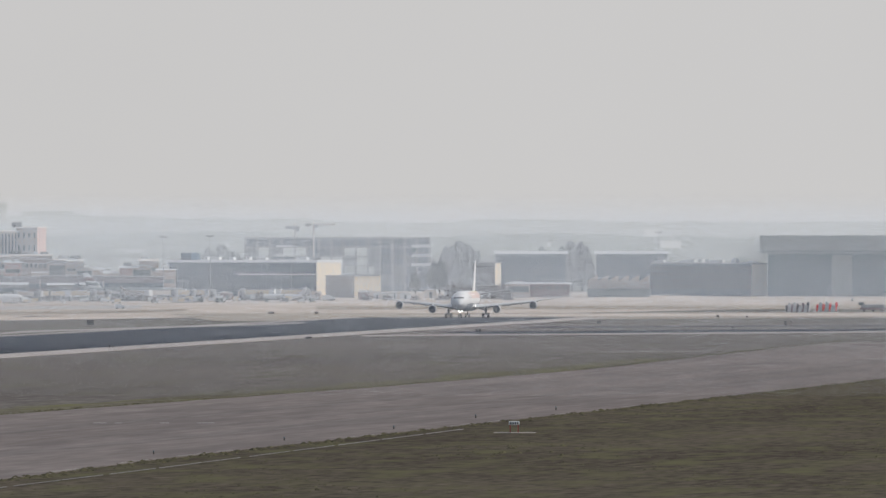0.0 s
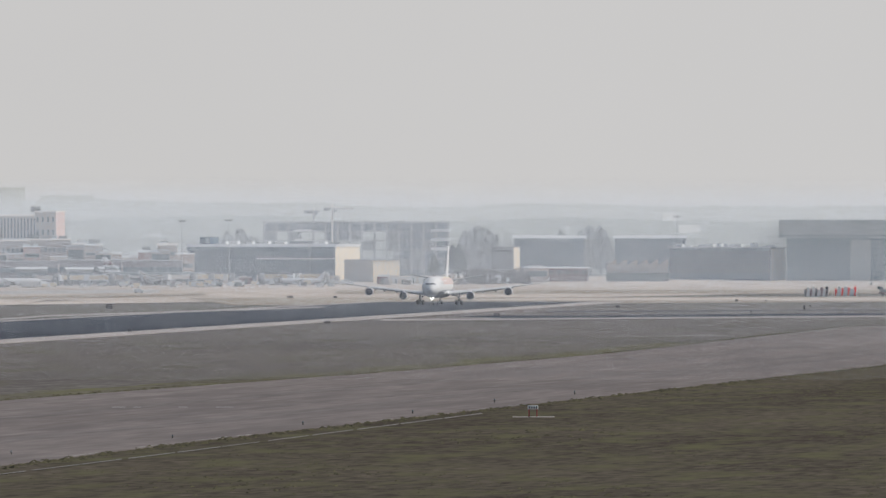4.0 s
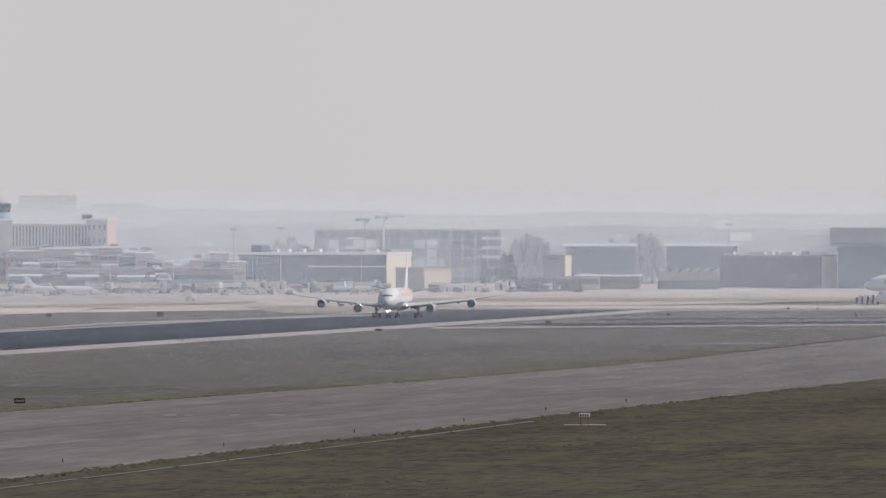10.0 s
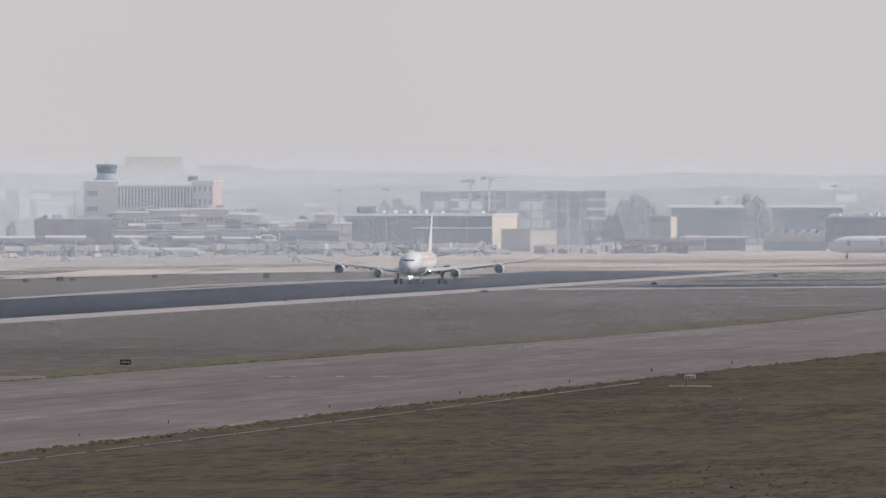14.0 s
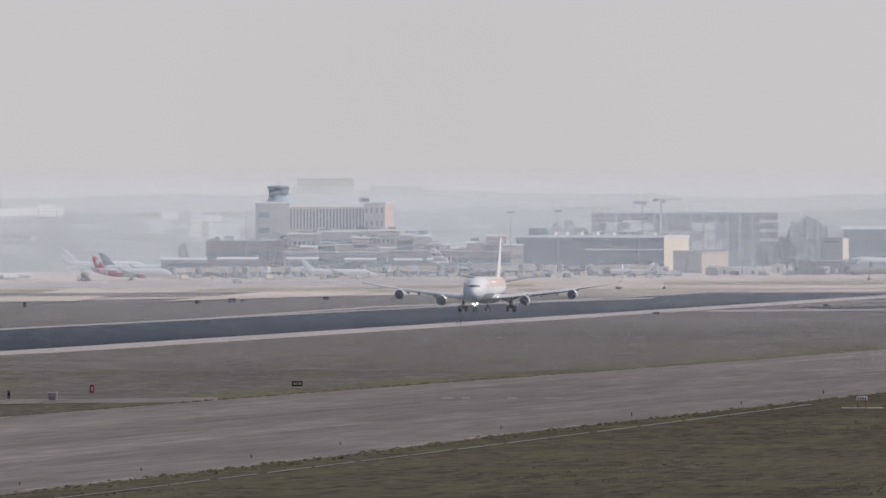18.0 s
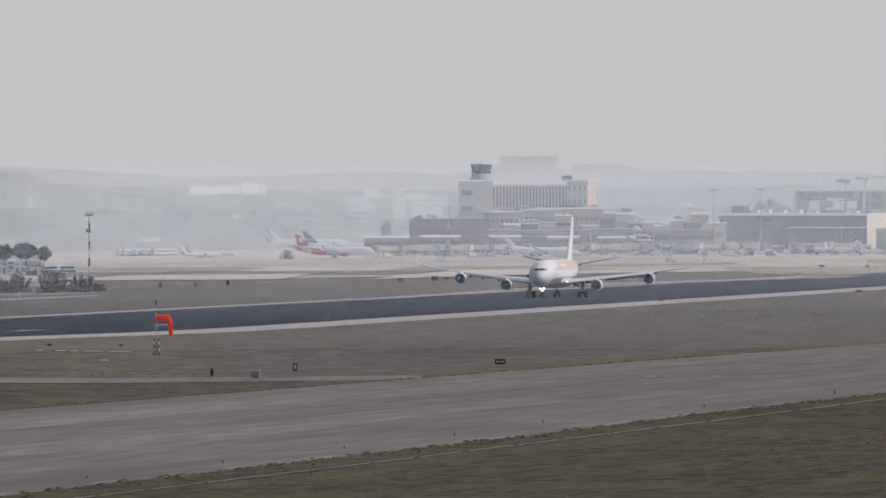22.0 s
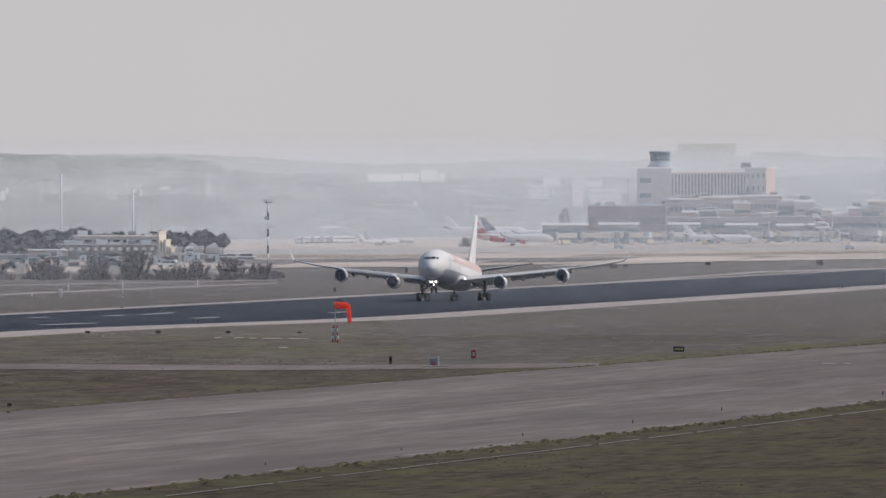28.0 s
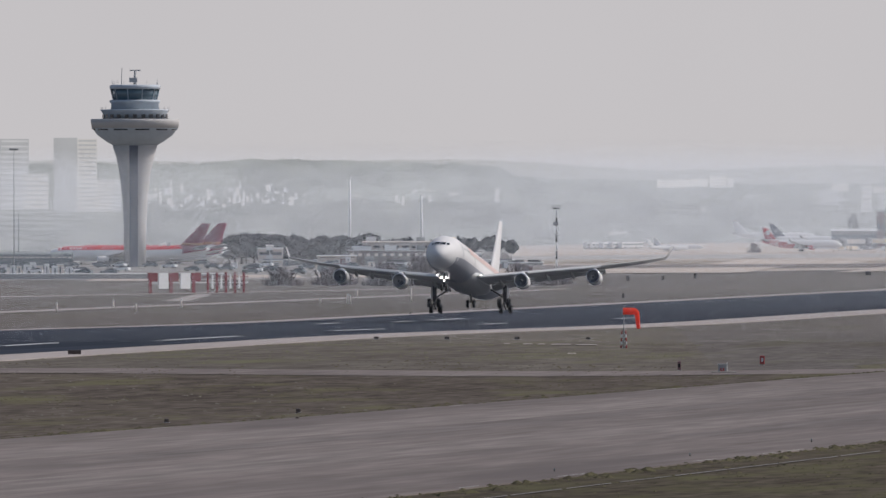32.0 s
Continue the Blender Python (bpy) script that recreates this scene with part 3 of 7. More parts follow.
def airliner(name, label, engines, paint, fin_paint, bands=(), engine_paint=None, gear=True, lights=False, windows=True, flaps=0.0, er=1.22, belly=None):
    """A wide-bodied airliner, nose towards +y, its main wheels at the origin."""
    plane = thing(name, label, "airliner")
    engine_paint = engine_paint or M_WHITE
    body = part("fuselage", loft(bmesh.new(), [ring((0, y, z), r, 40, "y") for y, z, r in BODY]), paint, plane)
    # belly fairing
    part("belly_fairing", loft(bmesh.new(), [ring((0, y, z), rx, 20, "y", rz) for y, z, rx, rz in
         ((15, 3.9, 1.2, 0.8), (12, 3.8, 2.6, 1.4), (7, 3.75, 3.1, 1.5), (-2, 3.75, 3.1, 1.5), (-6, 3.85, 2.5, 1.3), (-9, 4.0, 1.1, 0.8))]), belly or M_WING, plane)
    for sgn in (-1, 1):
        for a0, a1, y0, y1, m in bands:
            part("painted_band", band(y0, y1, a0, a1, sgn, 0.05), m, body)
        if windows:
            for deck0, deck1 in ((24, 8), (6, -12)):
                y = deck0
                while y > deck1:
                    part("cabin_window", band(y, y - 0.28, 17, 24, sgn, 0.03, 1, 1), M_GLASS, body)
                    y -= 1.07
            for y in (25.5, 14.5, -14.5):
                part("cabin_door", band(y, y - 1.1, -8, 34, sgn, 0.025, 2, 5), M_WING, body)
        for x0, x1, z0, z1 in ((0.04, 0.86, 6.0, 6.46), (0.98, 1.36, 6.02, 6.38)):
            part("cockpit_window", windscreen(sgn * x0, sgn * x1, z0, z1), M_GLASS, body)
    st = [(0.0, 13.0, 12.6, 3.45), (2.8, 11.2, 11.6, 3.62), (6.0, 9.1, 9.3, 4.0), (9.4, 6.95, 7.5, 4.42), (14.0, 4.05, 6.2, 4.98), (19.3, 0.7, 4.9, 5.62), (24.5, -2.6, 3.7, 6.37), (28.8, -5.3, 2.6, 7.2)]
    for sgn in (-1, 1):
        wing = part("wing", loft(bmesh.new(), wing_rings(st, sgn)), M_WING, plane)
        tip = [(28.7, -5.4, 2.5, 7.26), (29.05, -5.9, 2.1, 7.45), (29.45, -6.7, 1.5, 8.15), (29.85, -7.5, 0.9, 9.15)]
        part("winglet", loft(bmesh.new(), wing_rings(tip, sgn, 10, 0.09)), M_WING, wing)
        for x in (5.2, 11.9, 15.4, 18.0):
            _, le, ch, z = wing_at(st, x)
            part("flap_fairing", loft(bmesh.new(), [ring((sgn * x, le - ch * u, z - dz), rx, 8, "y", rz) for u, dz, rx, rz in
                 ((0.45, 0.22, 0.05, 0.08), (0.6, 0.42, 0.2, 0.28), (0.85, 0.6, 0.22, 0.33), (1.08, 0.72, 0.16, 0.24), (1.22, 0.75, 0.03, 0.05))]), M_WING, wing)
        for x0, x1 in ((3.2, 8.8), (9.8, 20.0)):
            a, b = wing_at(st, x0), wing_at(st, x1)
            rows = []
            for s, (x, le, ch, z) in ((0, a), (1, b)):
                w = ch * 0.2
                y = le - ch * 0.97
                rows.append([(sgn * x, y, z - 0.02), (sgn * x, y - w * math.cos(flaps), z - 0.05 - w * math.sin(flaps)), (sgn * x, y - w * math.cos(flaps), z - 0.13 - w * math.sin(flaps)), (sgn * x, y, z - 0.22)])
            part("flap", loft(bmesh.new(), rows, smooth_shade=False), M_WING, wing)
            rows = []
            for x, le, ch, z in (a, wing_at(st, (x0 + x1) / 2), b):
                rows.append([(sgn * x, le + 0.05, z + 0.12), (sgn * x, le + 0.42, z - 0.18), (sgn * x, le + 0.36, z - 0.34), (sgn * x, le - 0.05, z - 0.1)])
            if flaps:
                part("slat", loft(bmesh.new(), rows, smooth_shade=False), M_WING, wing)
        hs = [(0.0, -23.0, 6.0, 6.8), (1.2, -23.8, 5.4, 6.98), (9.8, -29.6, 2.3, 8.5)]
        part("tailplane", loft(bmesh.new(), wing_rings(hs, sgn, 10, 0.125)), M_TAILP, plane)
        for ex, ez in engines:
            if ex < 0:
                continue
            _, le, ch, wz = wing_at(st, ex)
            ey, z = le + 3.4, wz - ez
            r = er
            eng = part("engine", loft(bmesh.new(), [ring((sgn * ex, ey + dy, z), k * r, 24, "y") for dy, k in ((0.15, 0.86), (0.0, 0.93), (-0.25, 0.99), (-1.2, 1.03), (-2.6, 1.0), (-3.6, 0.88), (-4.3, 0.74), (-4.31, 0.60), (-3.6, 0.60))], cap=False), engine_paint, plane)
            part("intake_lip", loft(bmesh.new(), [ring((sgn * ex, ey + dy, z), k * r, 24, "y") for dy, k in ((-0.24, 1.0), (0.0, 0.955), (0.17, 0.885), (0.16, 0.84), (0.0, 0.80), (-0.5, 0.79))], cap=False), M_METAL, eng)
            part("fan", turned([(0.80 * r, -0.55), (0.80 * r, -0.62), (0.1, -0.66)], 24, (sgn * ex, ey, z), "y"), M_DARK, eng)
            part("spinner", turned([(0.24 * r, -0.56), (0.17 * r, -0.35), (0.03, -0.12)], 12, (sgn * ex, ey, z), "y"), M_DARK, eng)
            part("exhaust_cone", turned([(0.60 * r, -3.7), (0.52 * r, -4.6), (0.36 * r, -5.2), (0.1 * r, -5.9)], 16, (sgn * ex, ey, z), "y"), M_STRUT, eng)
            part("pylon", loft(bmesh.new(), [[(sgn * ex - 0.2, y, z0), (sgn * ex + 0.2, y, z0), (sgn * ex + 0.17, y, z1), (sgn * ex - 0.17, y, z1)] for y, z0, z1 in
                 ((ey - 0.9, z + 0.9 * r, z + 1.03 * r), (ey - 2.4, z + 0.8 * r, wz + 0.2), (le - 0.4, z + 0.5 * r, wz + 0.1), (le - ch * 0.5, wz - 0.55, wz - 0.3))], smooth_shade=False), engine_paint, eng)
    for y in (18.0, 4.0, -8.0):
        part("antenna_blade", loft(bmesh.new(), [[(-0.04, y, 8.05), (0.04, y, 8.05), (0.04, y - 0.8, 8.05), (-0.04, y - 0.8, 8.05)], [(-0.02, y - 0.35, 8.5), (0.02, y - 0.35, 8.5), (0.02, y - 0.75, 8.5), (-0.02, y - 0.75, 8.5)]], smooth_shade=False), paint, body)
    # fin
    def fin_ring(z, le, ch, t):
        return [(t * ch * s, le - ch * u, z) for u, s in ((0, 0), (0.12, 0.6), (0.35, 1), (0.7, 0.6), (1, 0.05), (1, -0.05), (0.7, -0.6), (0.35, -1), (0.12, -0.6))]
    fin = part("fin", loft(bmesh.new(), [fin_ring(7.2, -17.6, 11.0, 0.05), fin_ring(8.4, -19.9, 8.6, 0.055), (fin_ring(16.55, -27.8, 3.5, 0.05)), fin_ring(16.8, -28.2, 2.9, 0.03)]), fin_paint[0], plane)
    for z0, z1, m in fin_paint[1]:
        def at(z):
            s = (z - 8.4) / (16.55 - 8.4)
            return fin_ring(z, -19.9 - 7.9 * s + 0.01, 8.6 - 5.1 * s + 0.02, 0.0565)
        part("fin_band", loft(bmesh.new(), [at(z0), at(z1)]), m, fin)
    if gear:
        up = 0.45                                     # compressed oleos: the wheels stand this far up in the body's space
        for sgn in (-1, 1):
            g = part("main_gear", rod((sgn * 5.34, 0.6, 4.2), (sgn * 5.34, 0, 0.9 + up), 0.34, 0.27, 10), M_STRUT, plane)
            part("side_stay", rod((sgn * 3.2, 0.4, 3.6), (sgn * 5.2, 0.1, 1.9 + up), 0.16, 0.13, 6), M_STRUT, g)
            bogie = part("bogie", boxed(sgn * 5.34 - 0.14, sgn * 5.34 + 0.14, -1.1, 1.1, 0.58 + up, 0.86 + up), M_STRUT, plane)
            part("gear_door", boxed(sgn * 5.75, sgn * 5.81, -0.55, 0.95, 1.7 + up, 3.95), M_WHITE, g)
            for dx in (-0.7, 0.7):
                for y in (-0.99, 0.99):
                    wheel(bogie, sgn * 5.34 + dx, y, 0.68 + up, 0.70, 0.52)
        ng = part("nose_gear", rod((0, 25.2, 3.4), (0, 25.6, 0.6 + up), 0.17, 0.13, 8), M_STRUT, plane)
        for dx in (-0.36, 0.36):
            wheel(ng, dx, 25.6, 0.52 + up, 0.52, 0.32)
            part("nose_gear_door", boxed(dx * 1.9 - 0.03, dx * 1.9 + 0.03, 25.0, 26.6, 2.2, 3.1), M_WHITE, ng)
        if len(engines) > 1:
            cg = part("centre_gear", rod((0, -0.8, 3.2), (0, -0.9, 0.7 + up), 0.18, 0.15, 8), M_STRUT, plane)
            for dx in (-0.48, 0.48):
                wheel(cg, dx, -0.9, 0.58 + up, 0.58, 0.38)
        if lights:
            for x, z, r in ((-0.34, 2.4, 0.15), (0.34, 2.4, 0.15), (0.0, 1.95, 0.08)):
                part("landing_light", turned([(r, 0.0), (r, 0.14), (r * 0.6, 0.2)], 12, (x, 25.75, z), "y"), M_LAMP, ng)
            for sgn in (-1, 1):
                part("wing_root_light", turned([(0.11, 0.0), (0.11, 0.1), (0.07, 0.16)], 10, (sgn * 3.35, 10.95, 3.7), "y"), M_LAMP, plane)
    return plane


M_LAMP = glow("lamp_glow", (1.0, 0.93, 0.85), 10.0)
# belly grey, darkened further to paint in the shade under the nose
M_BELLY = mat("grey_belly_with_shade", (0.30, 0.31, 0.345), 0.45, vary=0.05, scale=0.3, spec=0.4)
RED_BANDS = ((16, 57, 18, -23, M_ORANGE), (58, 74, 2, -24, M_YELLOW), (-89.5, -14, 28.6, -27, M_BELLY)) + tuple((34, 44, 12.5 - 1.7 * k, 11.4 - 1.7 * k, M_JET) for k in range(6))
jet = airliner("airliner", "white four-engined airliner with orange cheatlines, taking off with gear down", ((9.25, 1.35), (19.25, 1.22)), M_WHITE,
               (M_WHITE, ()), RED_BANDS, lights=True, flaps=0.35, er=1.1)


# ---- buildings ----
def block(name, label, category, x0, x1, d, top, material, depth=16.0, x2=None, end=None, rows=0, cols=0, win=(0.62, 0.55), glass=None, cap=None, capm=None, base=None, yaw=26.0, over=0.0, group=""):
    """A building whose front runs from bearing x0 to x1 at range d; x2: the far edge of its visible end wall."""
    glass, px, py = glass or M_GLASS, *spot(x1, d)
    unit = d / TICKS
    turn = math.degrees(-(x1 - AXIS) / TICKS)
    if x2:
        w = (x1 - x0) * unit / math.cos(radians(yaw))
        depth = (x2 - x1) * unit / math.sin(radians(yaw))
        turn -= yaw
    else:
        w = (x1 - x0) * unit
    gz = ground_z(px, py) - 0.6
    h = level(top, d) - gz
    th = thing(name, label, category, pose(px, py, gz, 0, 0, turn), group)
    bm = boxed(-w, 0, 0.0, depth, 0, h)
    for f in bm.faces:
        f.material_index = 1 if f.calc_center_median().x > -0.01 else 0
    wall = part("wall", bm, [material, end or material], th)
    capm = capm or M_GREY
    if cap is not None:
        lip = 1.1 * cap                               # a sloping roof edge that catches the light
        part("roof", loft(bmesh.new(), [[(-w - 0.25 - over, a, z), (0.25 + over, a, z), (0.25 + over, depth + 0.3, z), (-w - 0.25 - over, depth + 0.3, z)] for a, z in ((-0.3 - over, h), (-0.25 - over, h + 0.08), (-0.3 - over + lip, h + cap))], smooth_shade=False), capm, th)
    if rows:
        z0 = 0.6 + (level(base, d) - gz if base else 2.2)
        fh, cw = (h - z0 - 0.3) / rows, w / cols
        me = bpy.data.meshes.new("window")
        b2 = boxed(-cw * win[0] / 2, cw * win[0] / 2, -0.12, 0.05, 0, fh * win[1])
        b2.to_mesh(me)
        b2.free()
        me.materials.append(glass)
        for r in range(rows):
            for c in range(cols):
                shared("window", me, wall, pose(-w + cw * (c + 0.5), 0, z0 + fh * r + fh * (1 - win[1]) / 2))
    th["w"], th["h"], th["depth"] = w, h, depth
    return th


def roof_units(b, n, seed, m=None):
    """Plant boxes on a roof."""
    rnd = random.Random(seed)
    for i in range(n):
        x = -b["w"] * (i + rnd.uniform(0.15, 0.85)) / n
        s, hh = rnd.uniform(1.2, 3.6), rnd.uniform(0.7, 1.9)
        y = rnd.uniform(1, max(1.5, b["depth"] * 0.5))
        part("roof_unit", boxed(x - s, x, y, y + 2.2, b["h"] - 0.02, b["h"] + hh), m or rnd.choice((M_ROOF, M_ROOF, M_GREY)), b)


FAR = 4600
hangar = block("hangar", "tall slate-grey aircraft hangar with a deep overhanging roof", "hangar", 1359, 1620, FAR, 449, M_HANGAR, 60, cap=None)
part("roof", boxed(-hangar["w"] - 2.6, 2, -3.0, 60, hangar["h"], hangar["h"] + 5.9), M_FASCIA, hangar, "overhanging grey roof fascia")
part("fascia_strip", boxed(-hangar["w"] - 2.7, 2, -3.12, -3.0, hangar["h"] + 0.5, hangar["h"] + 0.9), M_HANGAR, hangar)
for k in range(7):
    x = -hangar["w"] + hangar["w"] * k / 7
    part("door_leaf", boxed(x + 0.1, x + hangar["w"] / 7 - 0.1, -0.35 - 0.1 * (k % 2), -0.05, 0.3, hangar["h"] - 0.6), M_FASCIA if k == 3 else M_HANGAR, hangar)
glass_hall = block("office_block", "dark blue glazed low office block with plant on its roof", "office", 1150, 1330, FAR, 468, M_NAVY, 18, 1357, M_STONE, rows=4, cols=22, win=(0.8, 0.6), cap=0.5)
roof_units(glass_hall, 12, 3, M_ROOF)
saw = block("sawtooth_shed", "beige factory shed with a sawtooth roof", "factory", 1040, 1150, FAR - 12, 497, M_BEIGE, 10, cap=None)
for k in range(6):
    w = saw["w"] / 6
    x = -saw["w"] + w * k
    bm = bmesh.new()
    loft(bm, [[(x, y, saw["h"]), (x + w - 0.02, y, saw["h"]), (x + w - 0.02, y, saw["h"] + 1.9)] for y in (0, 9)], smooth_shade=False)
    part("roof_tooth", bm, M_BEIGE, saw)
    part("skylight", boxed(x + w - 0.03, x + w + 0.02, 0.4, 8.6, saw["h"] + 0.3, saw["h"] + 1.8), M_GLASS, saw)
part("shade_wall", boxed(-saw["w"], 0, -2.5, -0.05, 0, 3.4), M_SLATE, saw, "dark lean-to")
for x0, x1, tp in ((877, 1001, 450), (1055, 1180, 450)):
    b = block("warehouse", "dark slate warehouse with a thin white roof edge", "warehouse", x0, x1, FAR + 60, tp, M_NAVY, 20, cap=1.0, capm=M_ROOF, over=0.4, rows=2, cols=9, win=(0.85, 0.35), glass=M_NAVY, group="warehouses")
lodge = block("gate_lodge", "small grey two-storey lodge with a cream end wall", "building", 837, 876, FAR + 10, 466, M_GREY, 6, 887, M_CREAM, rows=1, cols=1, win=(0.7, 0.3), base=480, cap=0.3)
low = block("low_house", "low dark brick house with a pale flat roof", "house", 905, 1008, FAR - 14, 503, M_BRICK, 9, cap=0.5, capm=M_ROOF, rows=1, cols=7, over=0.5)
block("shed", "low brown storage shed behind bare shrubs", "shed", 806, 880, FAR - 20, 506, M_STORE, 12, cap=0.3, capm=M_GREY)
block("block_house", "grey-brown block with a bright cream end wall", "building", 576, 627, FAR - 20, 489, M_DUN, 8, 674, M_CREAM, yaw=60, cap=0.25)
long_b = block("terminal_block", "long near-black terminal block with a cream end wall", "terminal", 296, 560, FAR, 465, M_NAVY, 20, 604, M_CREAM, cap=0.9, capm=M_ROOF, rows=3, cols=30, win=(0.9, 0.5), glass=M_NAVY)
part("canopy", boxed(-long_b["w"] * 0.52, -0.4, -1.2, -0.02, long_b["h"] - 4.1, long_b["h"] - 3.6), M_ROOF, long_b, "thin white canopy strip")
roof_units(long_b, 12, 5)
part("plant_room", boxed(-long_b["w"] * 0.93, -long_b["w"] * 0.86, 2, 8, long_b["h"], long_b["h"] + 3.2), M_NAVY, long_b)


def frame_building():
    """A concrete office frame under construction: slabs, columns, dark depth."""
    d = FAR + 110
    u = d / TICKS
    px, py = spot(762, d)
    gz = ground_z(px, py) - 0.6
    w, h = (762 - 432) * u, level(421, d) - gz
    th = thing("unfinished_office", "unfinished grey concrete office building with open floors", "building", pose(px, py, gz, 0, 0, math.degrees(-(762 - AXIS) / TICKS)))
    n = 6
    fh = h / n
    for i in range(n + 1):
        part("floor_slab", boxed(-w, 0, 0, 22, i * fh - 0.3, i * fh + 0.12), M_GREY, th)
    me = bpy.data.meshes.new("column")
    b2 = boxed(-0.35, 0.35, 0, 0.7, 0, fh - 0.3)
    b2.to_mesh(me)
    b2.free()
    me.materials.append(M_GREY)
    me2 = bpy.data.meshes.new("infill_panel")
    b2 = boxed(-1.9, 1.9, 1.2, 1.4, 0, fh - 0.42)
    b2.to_mesh(me2)
    b2.free()
    me2.materials.append(M_NAVY)
    me3 = me2.copy()
    me3.materials[0] = M_SLATE
    rnd = random.Random(4)
    for i in range(n):
        for k in range(16):
            x = -w + 0.4 + (w - 0.8) * k / 15
            shared("column", me, th, pose(x, 0.1, i * fh + 0.12))
            if k < 15:
                pick = rnd.random()
                if i == n - 1 or pick < (0.75 if k > 10 else 0.4):
                    shared("infill_panel", me2 if i == n - 1 or pick < (0.55 if k > 10 else 0.14) else me3, th, pose(x + w / 30, 0.2, i * fh + 0.12))
    for x in (-w * 0.22,):
        part("stair_core", boxed(x - 5, x, 4, 10, 0, h + 0.35), M_GREY, th)
    for i in range(3, n):
        part("balcony_slab", boxed(-6.2, 0.3, -1.6, -0.02, i * fh - 0.2, i * fh + 0.75), M_ROOF, th)
        part("balcony_slab", boxed(-w * 0.83, -w * 0.74, -1.6, -0.02, i * fh - 0.1, i * fh + 0.6), M_ROOF, th)
    return th


frame_building()


def lattice_crane(x, d, top, jib_l, jib_r, block_len):
    u = d / TICKS
    px, py = spot(x, d)
    gz = ground_z(px, py)
    h = level(top, d) - gz
    th = thing("tower_crane", "grey tower crane with a long jib over the building site", "crane", pose(px, py, gz, 0, 0, math.degrees(-(x - AXIS) / TICKS)))
    part("mast", boxed(-0.32, 0.32, -0.32, 0.32, 0, h), M_STONE, th)
    part("apex", rod((0, 0, h), (0, 0, h + 1.6), 0.3, 0.1), M_STONE, th)
    part("jib", boxed(0.45, jib_r * u, -0.35, 0.35, h - 0.3, h + 0.2), M_STONE, th)
    part("counter_jib", boxed(-jib_l * u, -0.45, -0.35, 0.35, h - 0.3, h + 0.2), M_STONE, th)
    part("counterweight", boxed(-jib_l * u - 0.2, -jib_l * u + block_len, -0.6, 0.6, h - 0.75, h + 0.25), M_GREY, th)
    part("cab", boxed(0.45, 1.4, -0.5, 0.5, h - 1.35, h - 0.35), M_GREY, th)
    return th


lattice_crane(555, FAR + 100, 397, 14, 37, 1.6)
lattice_crane(522, FAR + 150, 402, 16, 10, 4.2)


M_RIBBON = mat("blue_grey_window_strip", (0.20, 0.22, 0.26), 0.4, vary=0.1, scale=0.4)
M_PINK = mat("pinkish_render", (0.64, 0.47, 0.43), 0.85, vary=0.06, scale=0.3)


